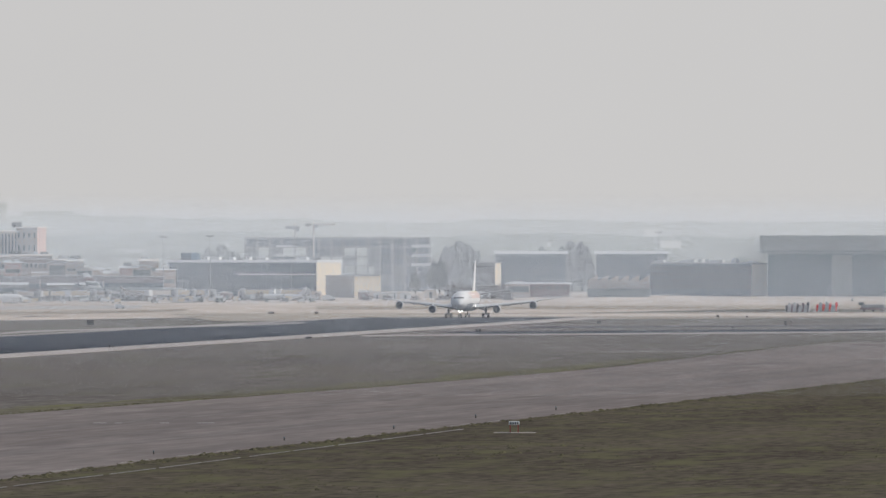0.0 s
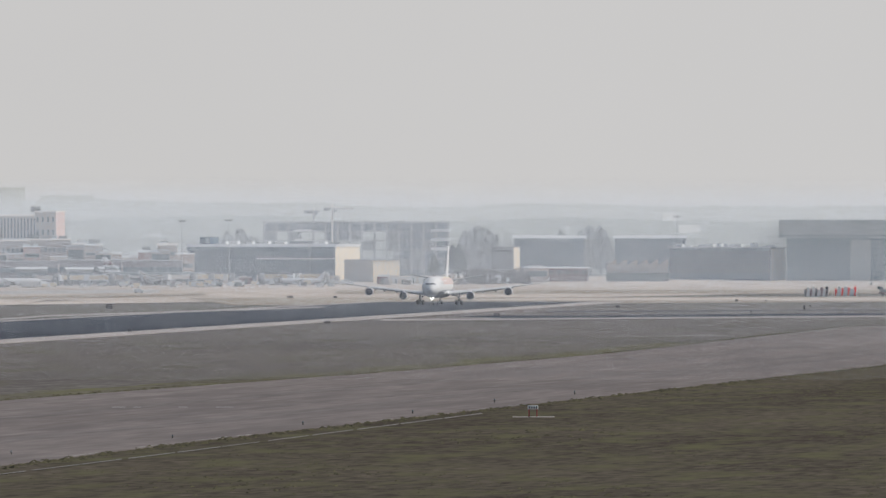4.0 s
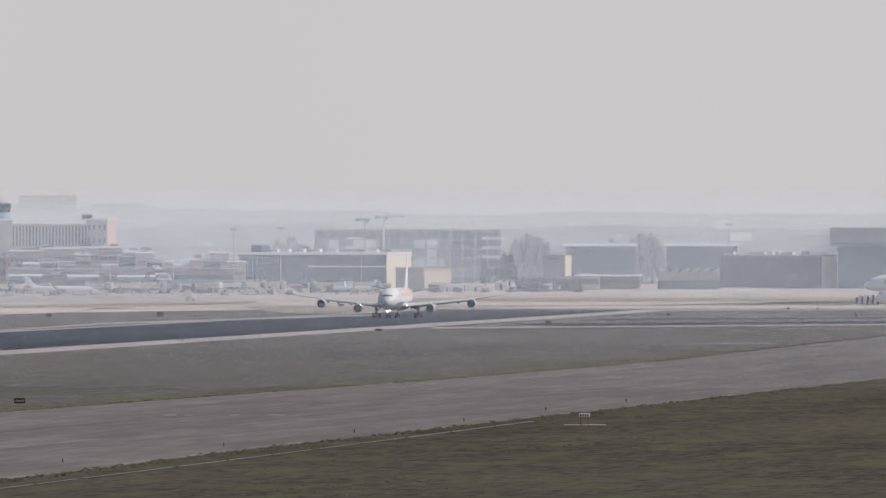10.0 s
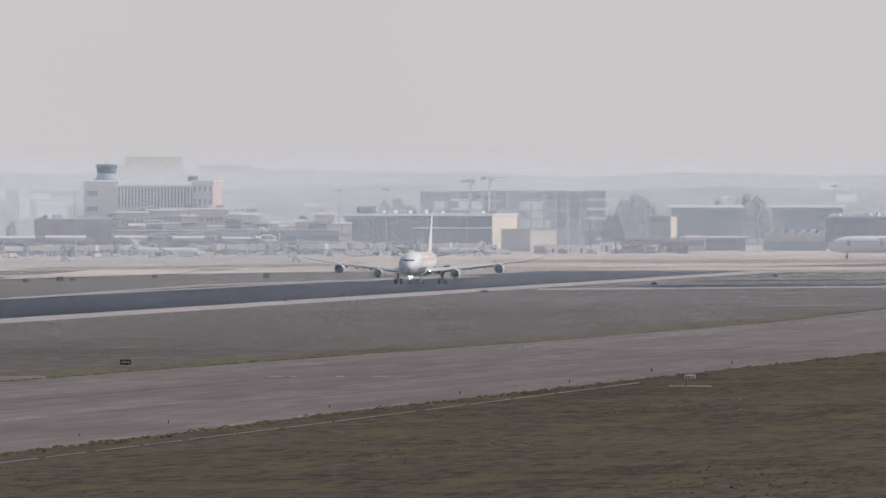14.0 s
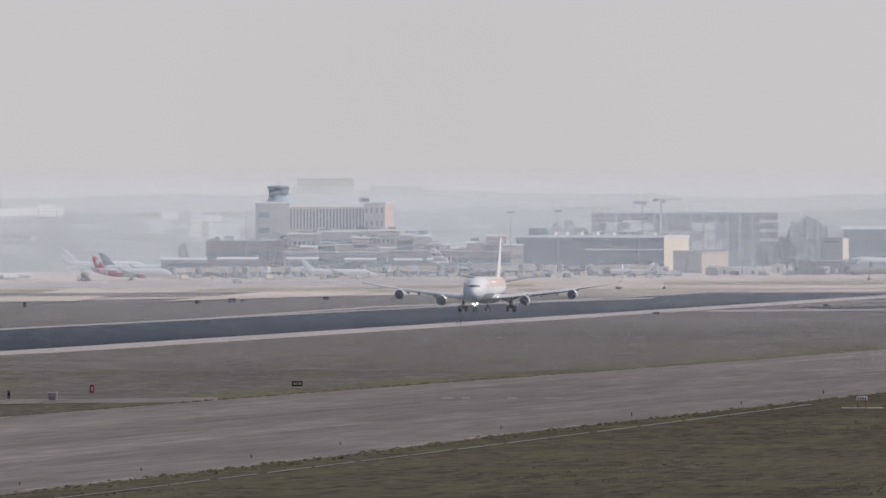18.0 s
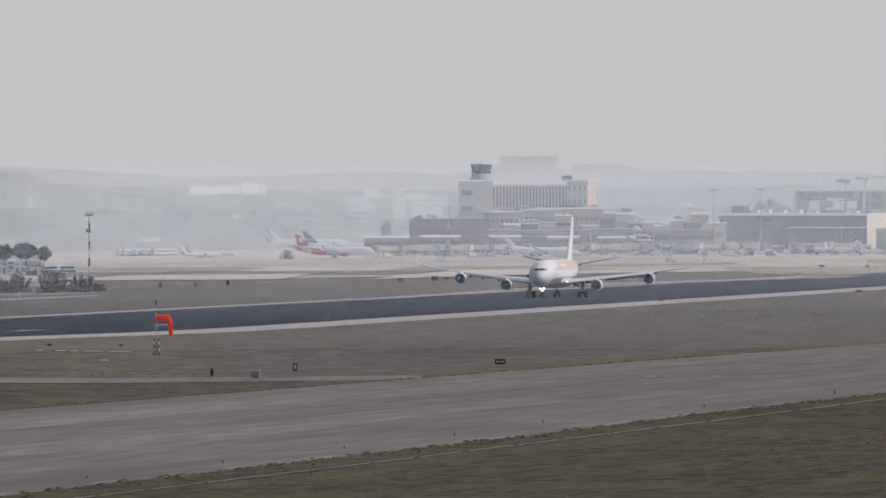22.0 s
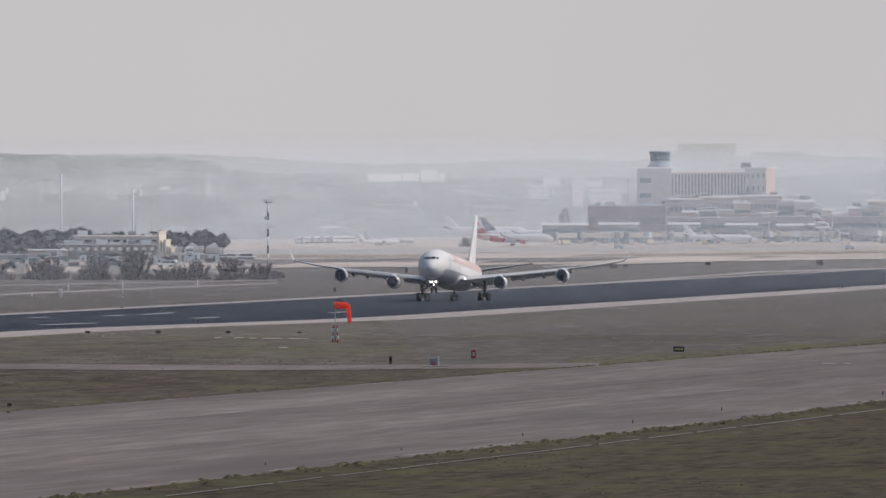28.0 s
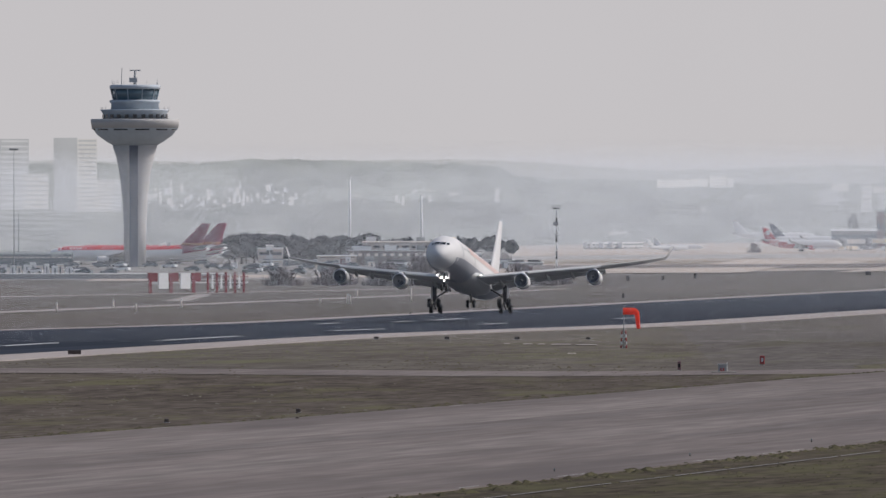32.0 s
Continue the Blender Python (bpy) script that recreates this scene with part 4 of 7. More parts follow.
def old_terminal():
    d = FAR
    slab = block("terminal_slab", "pale stone office slab with rows of tall dark window strips", "terminal", -103, 31, d, 411, M_STONE, 14, rows=1, cols=23, win=(0.42, 0.92), base=454, cap=0.6, capm=M_STONE, glass=M_RIBBON)
    endb = block("terminal_wing", "pale stone end block with a reddish side wall", "terminal", 29, 66, d - 6, 404, M_STONE, 14, 82, M_PINK, rows=5, cols=4, win=(0.3, 0.4), cap=0.5, capm=M_STONE, glass=M_SLATE2)
    twr = block("terminal_tower", "pale stone square block carrying the old control cab", "terminal", -163, -103, d - 4, 404, M_STONE, 14, cap=0.5, capm=M_STONE)
    u = d / TICKS
    for dz in (3, 8, 13):
        part("window", boxed(-twr["w"] + 1.0, -twr["w"] + 4.6, -0.12, 0.05, twr["h"] - dz - 1.6, twr["h"] - dz), M_SLATE2, twr)
    x, h = -twr["w"] * 0.32, twr["h"] - 0.45
    c = (x, 7, 0)
    part("cab_base", turned([(4.0, h), (4.0, h + 1.6), (3.3, h + 1.7), (3.3, h + 3.0)], 16, c), M_CAB, twr)
    part("cab_glass", turned([(2.9, h + 2.7), (3.5, h + 5.6)], 16, c), M_HANGAR, twr)
    part("cab_roof", turned([(3.65, h + 5.6), (3.65, h + 6.0), (2.8, h + 6.2)], 16, c), M_CAB, twr)
    part("antenna", rod((x, 7, h + 6.2), (x, 7, h + 8.4), 0.12, 0.05), M_STEEL, twr)
    part("roof_unit", boxed(-1.8, 1.4, 3, 6, twr["h"], twr["h"] + 1.6), M_GREY, slab)
    red = block("brick_hall", "low red-brown brick terminal hall", "terminal", -250, -113, d - 20, 471, M_BRICK, 16, cap=0.3, rows=1, cols=18, win=(0.5, 0.25), glass=M_NAVY)
    roof_units(red, 7, 8)
    for x0, x1, tp in ((-106, -48, 459), (-47, 18, 455), (19, 92, 453), (93, 146, 461)):
        hall_b = block("terminal_hall", "broad grey-beige terminal hall behind the roof-shade block", "terminal", x0, x1, d - 9, tp, M_DUN, 8, cap=0.5, capm=M_STONE, rows=2, cols=int((x1 - x0) / 8), win=(0.6, 0.25), glass=M_SLATE, group="terminal halls")
        roof_units(hall_b, 5, int(x1))
    rnd = random.Random(17)
    x, k = -112.0, 0
    while x < 292:
        w = rnd.uniform(14, 44)
        tp = rnd.uniform(470, 486) if k % 4 else rnd.uniform(460, 470)
        m = rnd.choice((M_STONE, M_BEIGE, M_PINK, M_BEIGE, M_STONE))
        b = block("terminal_hall", "low %s terminal hall with rooftop plant" % {"pale_stone": "pale stone", "beige_render": "beige", "grey_concrete": "grey", "pinkish_render": "pinkish"}[m.name], "terminal",
                  x, x + w * 1.15, d - 8 - 3.0 * (k % 5), tp, m, 10, cap=rnd.choice((0.4, 0.8)), capm=rnd.choice((M_STONE, M_ROOF, M_ROOF)),
                  rows=rnd.choice((1, 2)), cols=1, win=(0.84, rnd.uniform(0.15, 0.3)), glass=rnd.choice((M_SLATE, M_SLATE2)), group="terminal halls")
        roof_units(b, rnd.randint(1, 3), k)
        x += w
        k += 1


old_terminal()


def pier(x0, x1, d, top, label):
    b = block("boarding_pier", label, "terminal", x0, x1, d, top, M_SHADE, 9, cap=0.7, capm=M_ROOF, rows=1, cols=14, win=(0.8, 0.4), glass=M_NAVY, group="boarding piers")
    return b


M_MAUVE = mat("roof_shade_mauve", (0.28, 0.245, 0.26), 0.85, vary=0.15, scale=0.4)
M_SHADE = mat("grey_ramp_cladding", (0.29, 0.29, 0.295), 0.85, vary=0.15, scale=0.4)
# dark blocks added to draw the roof's shadow band along the terminal
for x0, x1, tp in ((-108, 70, 491), (72, 182, 489), (184, 290, 490)):
    block("terminal_gallery", "long dark mauve block put in for the terminal roof's shadow", "terminal", x0, x1, 4568, tp, M_MAUVE, 6, cap=0.3, capm=M_GREY, rows=1, cols=int((x1 - x0) / 9), win=(0.8, 0.3), glass=M_NAVY, group="terminal galleries")
for x0, x1, tp in ((-330, -250, 504), (-230, -160, 503), (-108, -52, 503), (-4, 50, 504), (84, 132, 505), (142, 176, 504)):
    pier(x0, x1, 4562, tp, "long grey boarding pier with a white roof edge")


# ---- control tower ----
M_CABGLASS = mat("blue_tinted_glass", (0.085, 0.135, 0.17), 0.15, vary=0.1, spec=0.6)
M_NAVY2 = mat("dark_slate_recess", (0.115, 0.13, 0.17), 0.6, vary=0.1, scale=0.3)

def control_tower():
    d = 3900
    u = d / TICKS
    px, py = spot(-1562, d)
    gz = ground_z(px, py)
    th = thing("control_tower", "tall flared concrete control tower with a saucer-shaped head", "control tower", pose(px, py, gz, 0, 0, math.degrees(2346 / TICKS)))
    z = lambda y: level(y + 94.8, d) - gz
    part("shaft", turned([(20 * u, 0), (20 * u, z(400)), (22.5 * u, z(350)), (27 * u, z(310)), (33 * u, z(280)), (40 * u, z(256))], 40), M_TOWER, th)
    rings = []
    for yy, r in ((478, 20.6), (400, 20.6), (350, 23.1), (310, 27.6), (280, 33.6), (258, 40.6)):
        wide = math.asin(7.6 / r)
        rings.append([(r * u * math.sin(wide * k / 3 - 2.4 / r), -r * u * math.cos(wide * k / 3 - 2.4 / r), z(yy)) for k in range(-3, 4)])
    bm = bmesh.new()
    loft(bm, rings, cap=False, closed=False)
    part("recess_panel", bm, M_NAVY2, th, "dark slate recess up the shaft")
    head = part("saucer", turned([(38 * u, z(258)), (52 * u, z(250)), (66 * u, z(240)), (73 * u, z(231)), (76 * u, z(228)), (77.5 * u, z(216)), (77.5 * u, z(212)), (70 * u, z(211))], 48), M_TOWERD, th)
    part("saucer_rim", turned([(76.5 * u, z(227)), (78.2 * u, z(216)), (78.2 * u, z(211.5)), (74 * u, z(211))], 48), M_TOWER, head)
    for k in range(12):
        a0 = 2 * math.pi * k / 12
        rows = []
        for yy, r in ((231, 73.6), (228.6, 75.6)):
            rows.append([(r * u * math.sin(a0 + 0.05 * j), -r * u * math.cos(a0 + 0.05 * j), z(yy)) for j in range(8)])
        bm = bmesh.new()
        loft(bm, rows, cap=False, closed=False)
        part("slot_window", bm, M_GLASS, head)
    part("lower_deck", turned([(57 * u, z(211)), (57 * u, z(201)), (61 * u, z(196)), (61 * u, z(194.5)), (45 * u, z(194))], 32), M_TOWERD, th)
    for k in range(24):
        a = 2 * math.pi * k / 24
        x, y = 57.4 * u * math.sin(a), -57.4 * u * math.cos(a)
        part("deck_window", boxed(-0.55, 0.55, -0.05, 0.05, z(209.5), z(203), pose(x, y, 0, 0, 0, math.degrees(a))), M_GLASS, th)
        x, y = 60 * u * math.sin(a), -60 * u * math.cos(a)
        part("rail_post", rod((x, y, z(194.6)), (x, y, z(190)), 0.05, n=4), M_STEEL, th)
    part("upper_deck", turned([(42 * u, z(194)), (42 * u, z(183)), (45 * u, z(182)), (45 * u, z(178)), (39 * u, z(177))], 32), M_TOWERD, th)
    part("cab_glass", turned([(38.5 * u, z(177)), (43 * u, z(158))], 10), M_CABGLASS, th)
    for k in range(10):
        a = 2 * math.pi * k / 10
        p = [(r * u * math.cos(a), r * u * math.sin(a), z(yy)) for r, yy in ((38.8, 177), (43.3, 158))]
        part("mullion", rod(p[0], p[1], 0.10, n=5), M_TOWERD, th)
    part("cab_roof", turned([(44.5 * u, z(158)), (45 * u, z(152)), (40 * u, z(150.5))], 24), M_TOWERD, th)
    part("radar_mast", rod((0, 0, z(151)), (0, 0, z(126)), 0.45, 0.25), M_STEEL, th)
    part("radar_bar", boxed(-1.5, 1.5, -0.15, 0.15, z(126), z(124)), M_STEEL, th)
    part("radar_box", boxed(-1.6, 0.6, -0.8, 0.8, z(146), z(138)), M_STEEL, th)
    part("antenna", rod((-24 * u, -2, z(151)), (-23 * u, -2, z(120)), 0.12, 0.09, 5), M_STEEL, th)
    rnd = random.Random(2)
    for k in range(14):
        a = rnd.uniform(0, 6.28)
        part("whip_antenna", rod((41 * u * math.cos(a), 41 * u * math.sin(a), z(152)), (41 * u * math.cos(a), 41 * u * math.sin(a), z(152) + rnd.uniform(0.8, 1.9)), 0.05, 0.03, 4), M_STEEL, th)
    return th


control_tower()


# ---- clutter of the old terminal ----
def vaulted_roof(x0, x1, top, d, rise, m):
    """A small hall under a curved white roof."""
    u = d / TICKS
    px, py = spot((x0 + x1) / 2, d)
    gz = ground_z(px, py)
    w, h = (x1 - x0) * u, level(top, d) - gz
    th = thing("vaulted_hall", "small terminal hall under a curved white roof", "terminal", pose(px, py, gz, 0, 0, math.degrees(-((x0 + x1) / 2 - AXIS) / TICKS)), "vaulted halls")
    part("wall", boxed(-w * 0.46, w * 0.46, 0, 8, 0, h - rise), m, th)
    arc = [(-w / 2 + w * i / 10, h - rise + rise * math.sin(math.pi * (0.12 + 0.76 * i / 10)) - 0.2) for i in range(11)]
    part("roof", loft(bmesh.new(), [[(x, y, z) for y, z in ((-0.5, z0), (8.4, z0), (8.4, z0 + 0.35), (-0.5, z0 + 0.35))] for x, z0 in arc], smooth_shade=False), M_ROOF, th)
    part("glazing", boxed(-w * 0.40, w * 0.40, -0.08, 0.02, h * 0.35, h - rise - 0.6), M_SLATE, th)


for x0, x1, tp, d, r, m in ((133, 166, 468, 4574, 1.5, M_STONE), (84, 118, 462, 4580, 0.9, M_BEIGE), (892, 940, 499, 4576, 0.9, M_BEIGE), (-56, -18, 472, 4570, 0.8, M_STONE), (232, 270, 470, 4572, 0.9, M_BEIGE)):
    vaulted_roof(x0, x1, tp, d, r, m)

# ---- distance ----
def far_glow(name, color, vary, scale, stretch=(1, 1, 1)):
    """Plain hazy distance: haze painted into one glowing pale tone with faint uneven patches."""
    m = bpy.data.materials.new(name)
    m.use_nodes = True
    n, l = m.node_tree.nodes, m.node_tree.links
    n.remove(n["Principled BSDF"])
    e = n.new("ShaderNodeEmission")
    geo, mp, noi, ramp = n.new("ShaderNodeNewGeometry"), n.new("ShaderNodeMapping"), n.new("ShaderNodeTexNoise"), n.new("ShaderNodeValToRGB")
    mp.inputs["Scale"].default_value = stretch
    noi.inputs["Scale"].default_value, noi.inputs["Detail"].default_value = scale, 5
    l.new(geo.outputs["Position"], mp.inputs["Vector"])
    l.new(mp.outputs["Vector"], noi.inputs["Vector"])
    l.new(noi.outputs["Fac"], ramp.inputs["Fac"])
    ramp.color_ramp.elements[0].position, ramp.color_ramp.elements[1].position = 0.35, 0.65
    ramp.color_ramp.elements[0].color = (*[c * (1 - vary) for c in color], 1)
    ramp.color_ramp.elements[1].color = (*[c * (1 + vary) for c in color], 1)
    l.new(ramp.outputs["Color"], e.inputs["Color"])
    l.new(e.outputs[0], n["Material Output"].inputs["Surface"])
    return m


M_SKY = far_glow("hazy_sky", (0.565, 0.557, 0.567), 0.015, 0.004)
# paleness of hills and flats is distance haze painted into the glow
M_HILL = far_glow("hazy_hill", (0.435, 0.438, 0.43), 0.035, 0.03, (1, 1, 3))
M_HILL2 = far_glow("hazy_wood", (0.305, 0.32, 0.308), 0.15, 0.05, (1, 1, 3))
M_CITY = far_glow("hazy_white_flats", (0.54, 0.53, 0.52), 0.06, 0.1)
# sunlit, lit and shaded walls are painted as separate glowing tones
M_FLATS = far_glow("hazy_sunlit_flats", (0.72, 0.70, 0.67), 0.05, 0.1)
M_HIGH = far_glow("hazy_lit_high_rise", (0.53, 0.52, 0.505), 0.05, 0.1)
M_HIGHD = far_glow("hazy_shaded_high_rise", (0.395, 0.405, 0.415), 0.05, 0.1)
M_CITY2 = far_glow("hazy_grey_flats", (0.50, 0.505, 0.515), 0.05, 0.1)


def build_sky():
    """The pale haze that closes the place all round, low over the horizon."""
    bm = bmesh.new()
    rings = [ring((0, 0, z), 4985, 120) for z in (-60, 80, 250, 420)]
    loft(bm, rings, cap=False)
    return tagged(part("backdrop", bm, M_SKY), "pale grey hazy sky low over the horizon", "sky", kind="structure")


build_sky()


def ridge(tops, d, seed, material, rough, label, step=5):
    """A far wooded ridge from (bearing, level) knots with an uneven crown line."""
    rnd = random.Random(seed)
    bm = bmesh.new()
    rows = []
    x, jig = tops[0][0], 0.0
    while x <= tops[-1][0]:
        for (a, ya), (b, yb) in zip(tops, tops[1:]):
            if x <= b:
                y = ya + (yb - ya) * smooth((x - a) / (b - a))
                break
        jig = jig * 0.7 + rnd.gauss(0, rough)
        px, py = spot(x, d)
        h = level(y + jig, d)
        p = Vector((px, py, 0)).normalized()
        gz = ground_z(px * 0.985, py * 0.985) - 4
        rows.append([(px - p.x * 6, py - p.y * 6, gz), (px - p.x * 3, py - p.y * 3, gz + (h - gz) * 0.6), (px, py, h), (px + p.x * 6, py + p.y * 6, gz)])
        x += step
    loft(bm, rows, cap=False, closed=False)
    return tagged(part("backdrop", bm, material), label, "hills", kind="structure")


# each ridge carries its haze in its own glowing colour
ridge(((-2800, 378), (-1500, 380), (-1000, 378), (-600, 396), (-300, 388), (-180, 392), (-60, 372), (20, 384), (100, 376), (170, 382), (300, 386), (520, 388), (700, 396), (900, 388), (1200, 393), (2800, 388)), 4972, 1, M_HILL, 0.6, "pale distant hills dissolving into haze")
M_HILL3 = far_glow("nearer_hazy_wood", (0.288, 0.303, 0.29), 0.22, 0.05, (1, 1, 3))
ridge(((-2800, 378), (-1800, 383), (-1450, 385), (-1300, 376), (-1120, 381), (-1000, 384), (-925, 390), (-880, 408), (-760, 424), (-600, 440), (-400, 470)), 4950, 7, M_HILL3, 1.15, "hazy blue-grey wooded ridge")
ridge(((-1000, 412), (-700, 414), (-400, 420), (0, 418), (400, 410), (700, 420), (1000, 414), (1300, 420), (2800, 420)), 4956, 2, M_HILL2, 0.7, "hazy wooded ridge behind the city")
M_MIST = far_glow("hazy_valley_tone", (0.235, 0.246, 0.236), 0.26, 0.045, (1, 1, 4))
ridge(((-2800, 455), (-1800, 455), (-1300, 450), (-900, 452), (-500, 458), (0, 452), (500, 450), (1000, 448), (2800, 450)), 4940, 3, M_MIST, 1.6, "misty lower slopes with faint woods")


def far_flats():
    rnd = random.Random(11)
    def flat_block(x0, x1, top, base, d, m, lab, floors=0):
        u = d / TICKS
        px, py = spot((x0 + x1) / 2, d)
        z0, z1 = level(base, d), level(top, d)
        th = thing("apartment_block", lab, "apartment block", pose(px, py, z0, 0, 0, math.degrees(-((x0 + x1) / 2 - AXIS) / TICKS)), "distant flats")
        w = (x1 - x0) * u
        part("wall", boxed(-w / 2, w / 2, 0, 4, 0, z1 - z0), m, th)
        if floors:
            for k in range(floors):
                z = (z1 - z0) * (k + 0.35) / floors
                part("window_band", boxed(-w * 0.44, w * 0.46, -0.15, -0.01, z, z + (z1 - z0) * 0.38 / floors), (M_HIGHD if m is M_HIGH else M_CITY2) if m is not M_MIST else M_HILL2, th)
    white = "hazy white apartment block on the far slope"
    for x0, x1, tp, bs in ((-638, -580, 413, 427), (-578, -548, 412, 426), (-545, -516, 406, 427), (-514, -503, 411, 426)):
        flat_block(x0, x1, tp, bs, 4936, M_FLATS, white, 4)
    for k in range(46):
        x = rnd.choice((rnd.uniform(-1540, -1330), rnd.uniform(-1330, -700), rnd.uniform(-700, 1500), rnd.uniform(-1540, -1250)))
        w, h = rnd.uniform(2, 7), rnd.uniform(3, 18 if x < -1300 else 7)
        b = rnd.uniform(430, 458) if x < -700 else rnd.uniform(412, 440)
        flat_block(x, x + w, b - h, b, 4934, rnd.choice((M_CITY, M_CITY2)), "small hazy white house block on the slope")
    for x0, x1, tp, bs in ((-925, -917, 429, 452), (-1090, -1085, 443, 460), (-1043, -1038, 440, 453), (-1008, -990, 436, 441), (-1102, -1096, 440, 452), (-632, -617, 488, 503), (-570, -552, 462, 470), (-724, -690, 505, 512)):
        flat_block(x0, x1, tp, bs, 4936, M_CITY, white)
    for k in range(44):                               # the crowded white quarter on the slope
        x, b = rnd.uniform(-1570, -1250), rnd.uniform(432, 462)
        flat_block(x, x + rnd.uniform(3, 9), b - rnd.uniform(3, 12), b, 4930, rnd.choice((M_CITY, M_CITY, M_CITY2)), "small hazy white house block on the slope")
    # lit and shaded faces differ only by the tone painted on them
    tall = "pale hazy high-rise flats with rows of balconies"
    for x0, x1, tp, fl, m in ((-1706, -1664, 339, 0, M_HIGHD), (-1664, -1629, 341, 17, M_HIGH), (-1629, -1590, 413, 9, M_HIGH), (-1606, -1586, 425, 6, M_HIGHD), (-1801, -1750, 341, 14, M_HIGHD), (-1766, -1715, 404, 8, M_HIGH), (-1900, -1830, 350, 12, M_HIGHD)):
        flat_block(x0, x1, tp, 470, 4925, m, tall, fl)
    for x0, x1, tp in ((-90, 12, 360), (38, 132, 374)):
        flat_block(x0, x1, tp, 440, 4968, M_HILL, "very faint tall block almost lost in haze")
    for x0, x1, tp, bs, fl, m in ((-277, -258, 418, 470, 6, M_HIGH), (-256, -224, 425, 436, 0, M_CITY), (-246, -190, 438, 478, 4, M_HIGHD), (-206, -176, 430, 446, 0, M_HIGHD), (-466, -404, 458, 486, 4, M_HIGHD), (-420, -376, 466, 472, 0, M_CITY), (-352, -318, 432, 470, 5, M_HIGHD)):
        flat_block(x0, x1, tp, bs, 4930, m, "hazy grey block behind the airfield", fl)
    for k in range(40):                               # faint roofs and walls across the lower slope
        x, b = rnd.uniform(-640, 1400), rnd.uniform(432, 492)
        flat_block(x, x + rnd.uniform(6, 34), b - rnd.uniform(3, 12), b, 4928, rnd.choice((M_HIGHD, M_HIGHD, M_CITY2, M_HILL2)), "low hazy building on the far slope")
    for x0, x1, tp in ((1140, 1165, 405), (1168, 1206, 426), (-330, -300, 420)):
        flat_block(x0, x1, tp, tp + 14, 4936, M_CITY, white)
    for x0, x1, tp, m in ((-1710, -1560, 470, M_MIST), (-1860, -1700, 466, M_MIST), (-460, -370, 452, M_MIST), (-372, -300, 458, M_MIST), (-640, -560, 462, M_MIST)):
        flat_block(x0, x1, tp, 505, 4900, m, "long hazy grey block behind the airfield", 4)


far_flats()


# ---- parked and taxiing aircraft ----
def stand(ob, x, d, heading, size):
    px, py = spot(x, d)
    ob.scale = (size, size, size)
    ob.matrix_basis = pose(px, py, ground_z(px, py) + 0.05 - 0.45 * size, 0, 0, heading) @ Matrix.Diagonal((size, size, size, 1))
    return ob


M_TAIL = mat("dark_red_tail_paint", (0.21, 0.005, 0.045), 0.4, vary=0.12)
M_AMBER = mat("amber_tail_paint", (0.42, 0.15, 0.05), 0.4, vary=0.1)
M_BLUE = mat("navy_tail_paint", (0.06, 0.075, 0.12), 0.4, vary=0.1)
taxi_jet = airliner("taxiing_airliner", "white twin-engined airliner taxiing behind the runway", ((9.4, 1.5),), M_JET, (M_JET, ((9.5, 13.0, M_RED),)), ((38, 46, 15, 3, M_RED),), er=1.5)
stand(taxi_jet, 1600, 4450, 90, 0.94)
near_taxi = airliner("taxiing_airliner", "white narrow airliner queueing near the red aerial boards", ((9.4, 1.5),), M_JET, (M_JET, ()), (), er=1.4)
stand(near_taxi, 1700, 4140, 90, 0.80)
red_jet = airliner("parked_airliner", "white and red narrow airliner waiting on the apron", ((9.0, 1.35),), M_JET, (M_JET, ((8.6, 16.0, M_RED),)), ((-89, -34, 9, 3, M_RED), (-89, -18, 3, -4, M_RED), (-89, 0, -4, -11, M_RED), (-89, 26, -11, -18, M_RED), (-89, 66, -18, -31, M_RED)), engine_paint=M_RED, er=1.35, windows=False)
part("fin_emblem", turned([(1.7, -0.42), (1.7, 0.42)], 20, (0, -26.2, 12.6), "x"), M_JET, red_jet, "white oval emblem on the fin")
px, py = mark(-383, 540.6)
red_jet.matrix_basis = pose(px, py, ground_z(px, py) - 0.15, 0, 0, -90) @ Matrix.Diagonal((0.49, 0.405, 0.49, 1))
white_jet = airliner("parked_airliner", "white airliner parked at the terminal", ((9.0, 1.35),), M_JET, (M_JET, ()), (), er=1.35, windows=False)
stand(white_jet, -20, 4535, -82, 0.36)
tagged(white_jet, group="parked airliners")
for x, d, hd, s in ((-431, 4705, -90, 0.45), (-602, 4535, -95, 0.26), (-620, 4520, -60, 0.24), (500, 4540, 80, 0.26)):
    px, py = spot(x, d)
    white_jet_copy = copy_thing(white_jet, pose(px, py, ground_z(px, py) + 0.05, 0, 0, hd))
    white_jet_copy.scale = (s, s, s)
dark_tail = airliner("parked_airliner", "white airliner with a navy tail parked on the apron", ((9.0, 1.35),), M_JET, (M_BLUE, ()), (), er=1.35, windows=False)
stand(dark_tail, -362, 4600, -90, 0.46)
gate_jet = airliner("parked_airliner", "slate grey airliner with a striped white tail at its gate", ((9.0, 1.35),), M_SLATE, (M_JET, ((9.4, 11.2, M_SLATE), (12.2, 14.2, M_BRICK))), ((-20, 12, 26, -20, M_JET),), er=1.35, windows=False)
stand(gate_jet, 240, 4552, -90, 0.55)
long_jet = airliner("parked_airliner", "red and white long-haul airliner parked beside the control tower", ((9.4, 1.5),), M_JET, (M_TAIL, ((8.6, 9.3, M_AMBER),)), ((30, 89, 27, -21, M_RED), (-20, 89, -21, -30, M_TAIL), (40, 54, 22.6, 21.7, M_JET), (40, 54, 21.3, 20.4, M_JET), (40, 54, 20.0, 19.1, M_JET), (40, 54, 18.7, 17.8, M_JET)), er=1.5, windows=False)
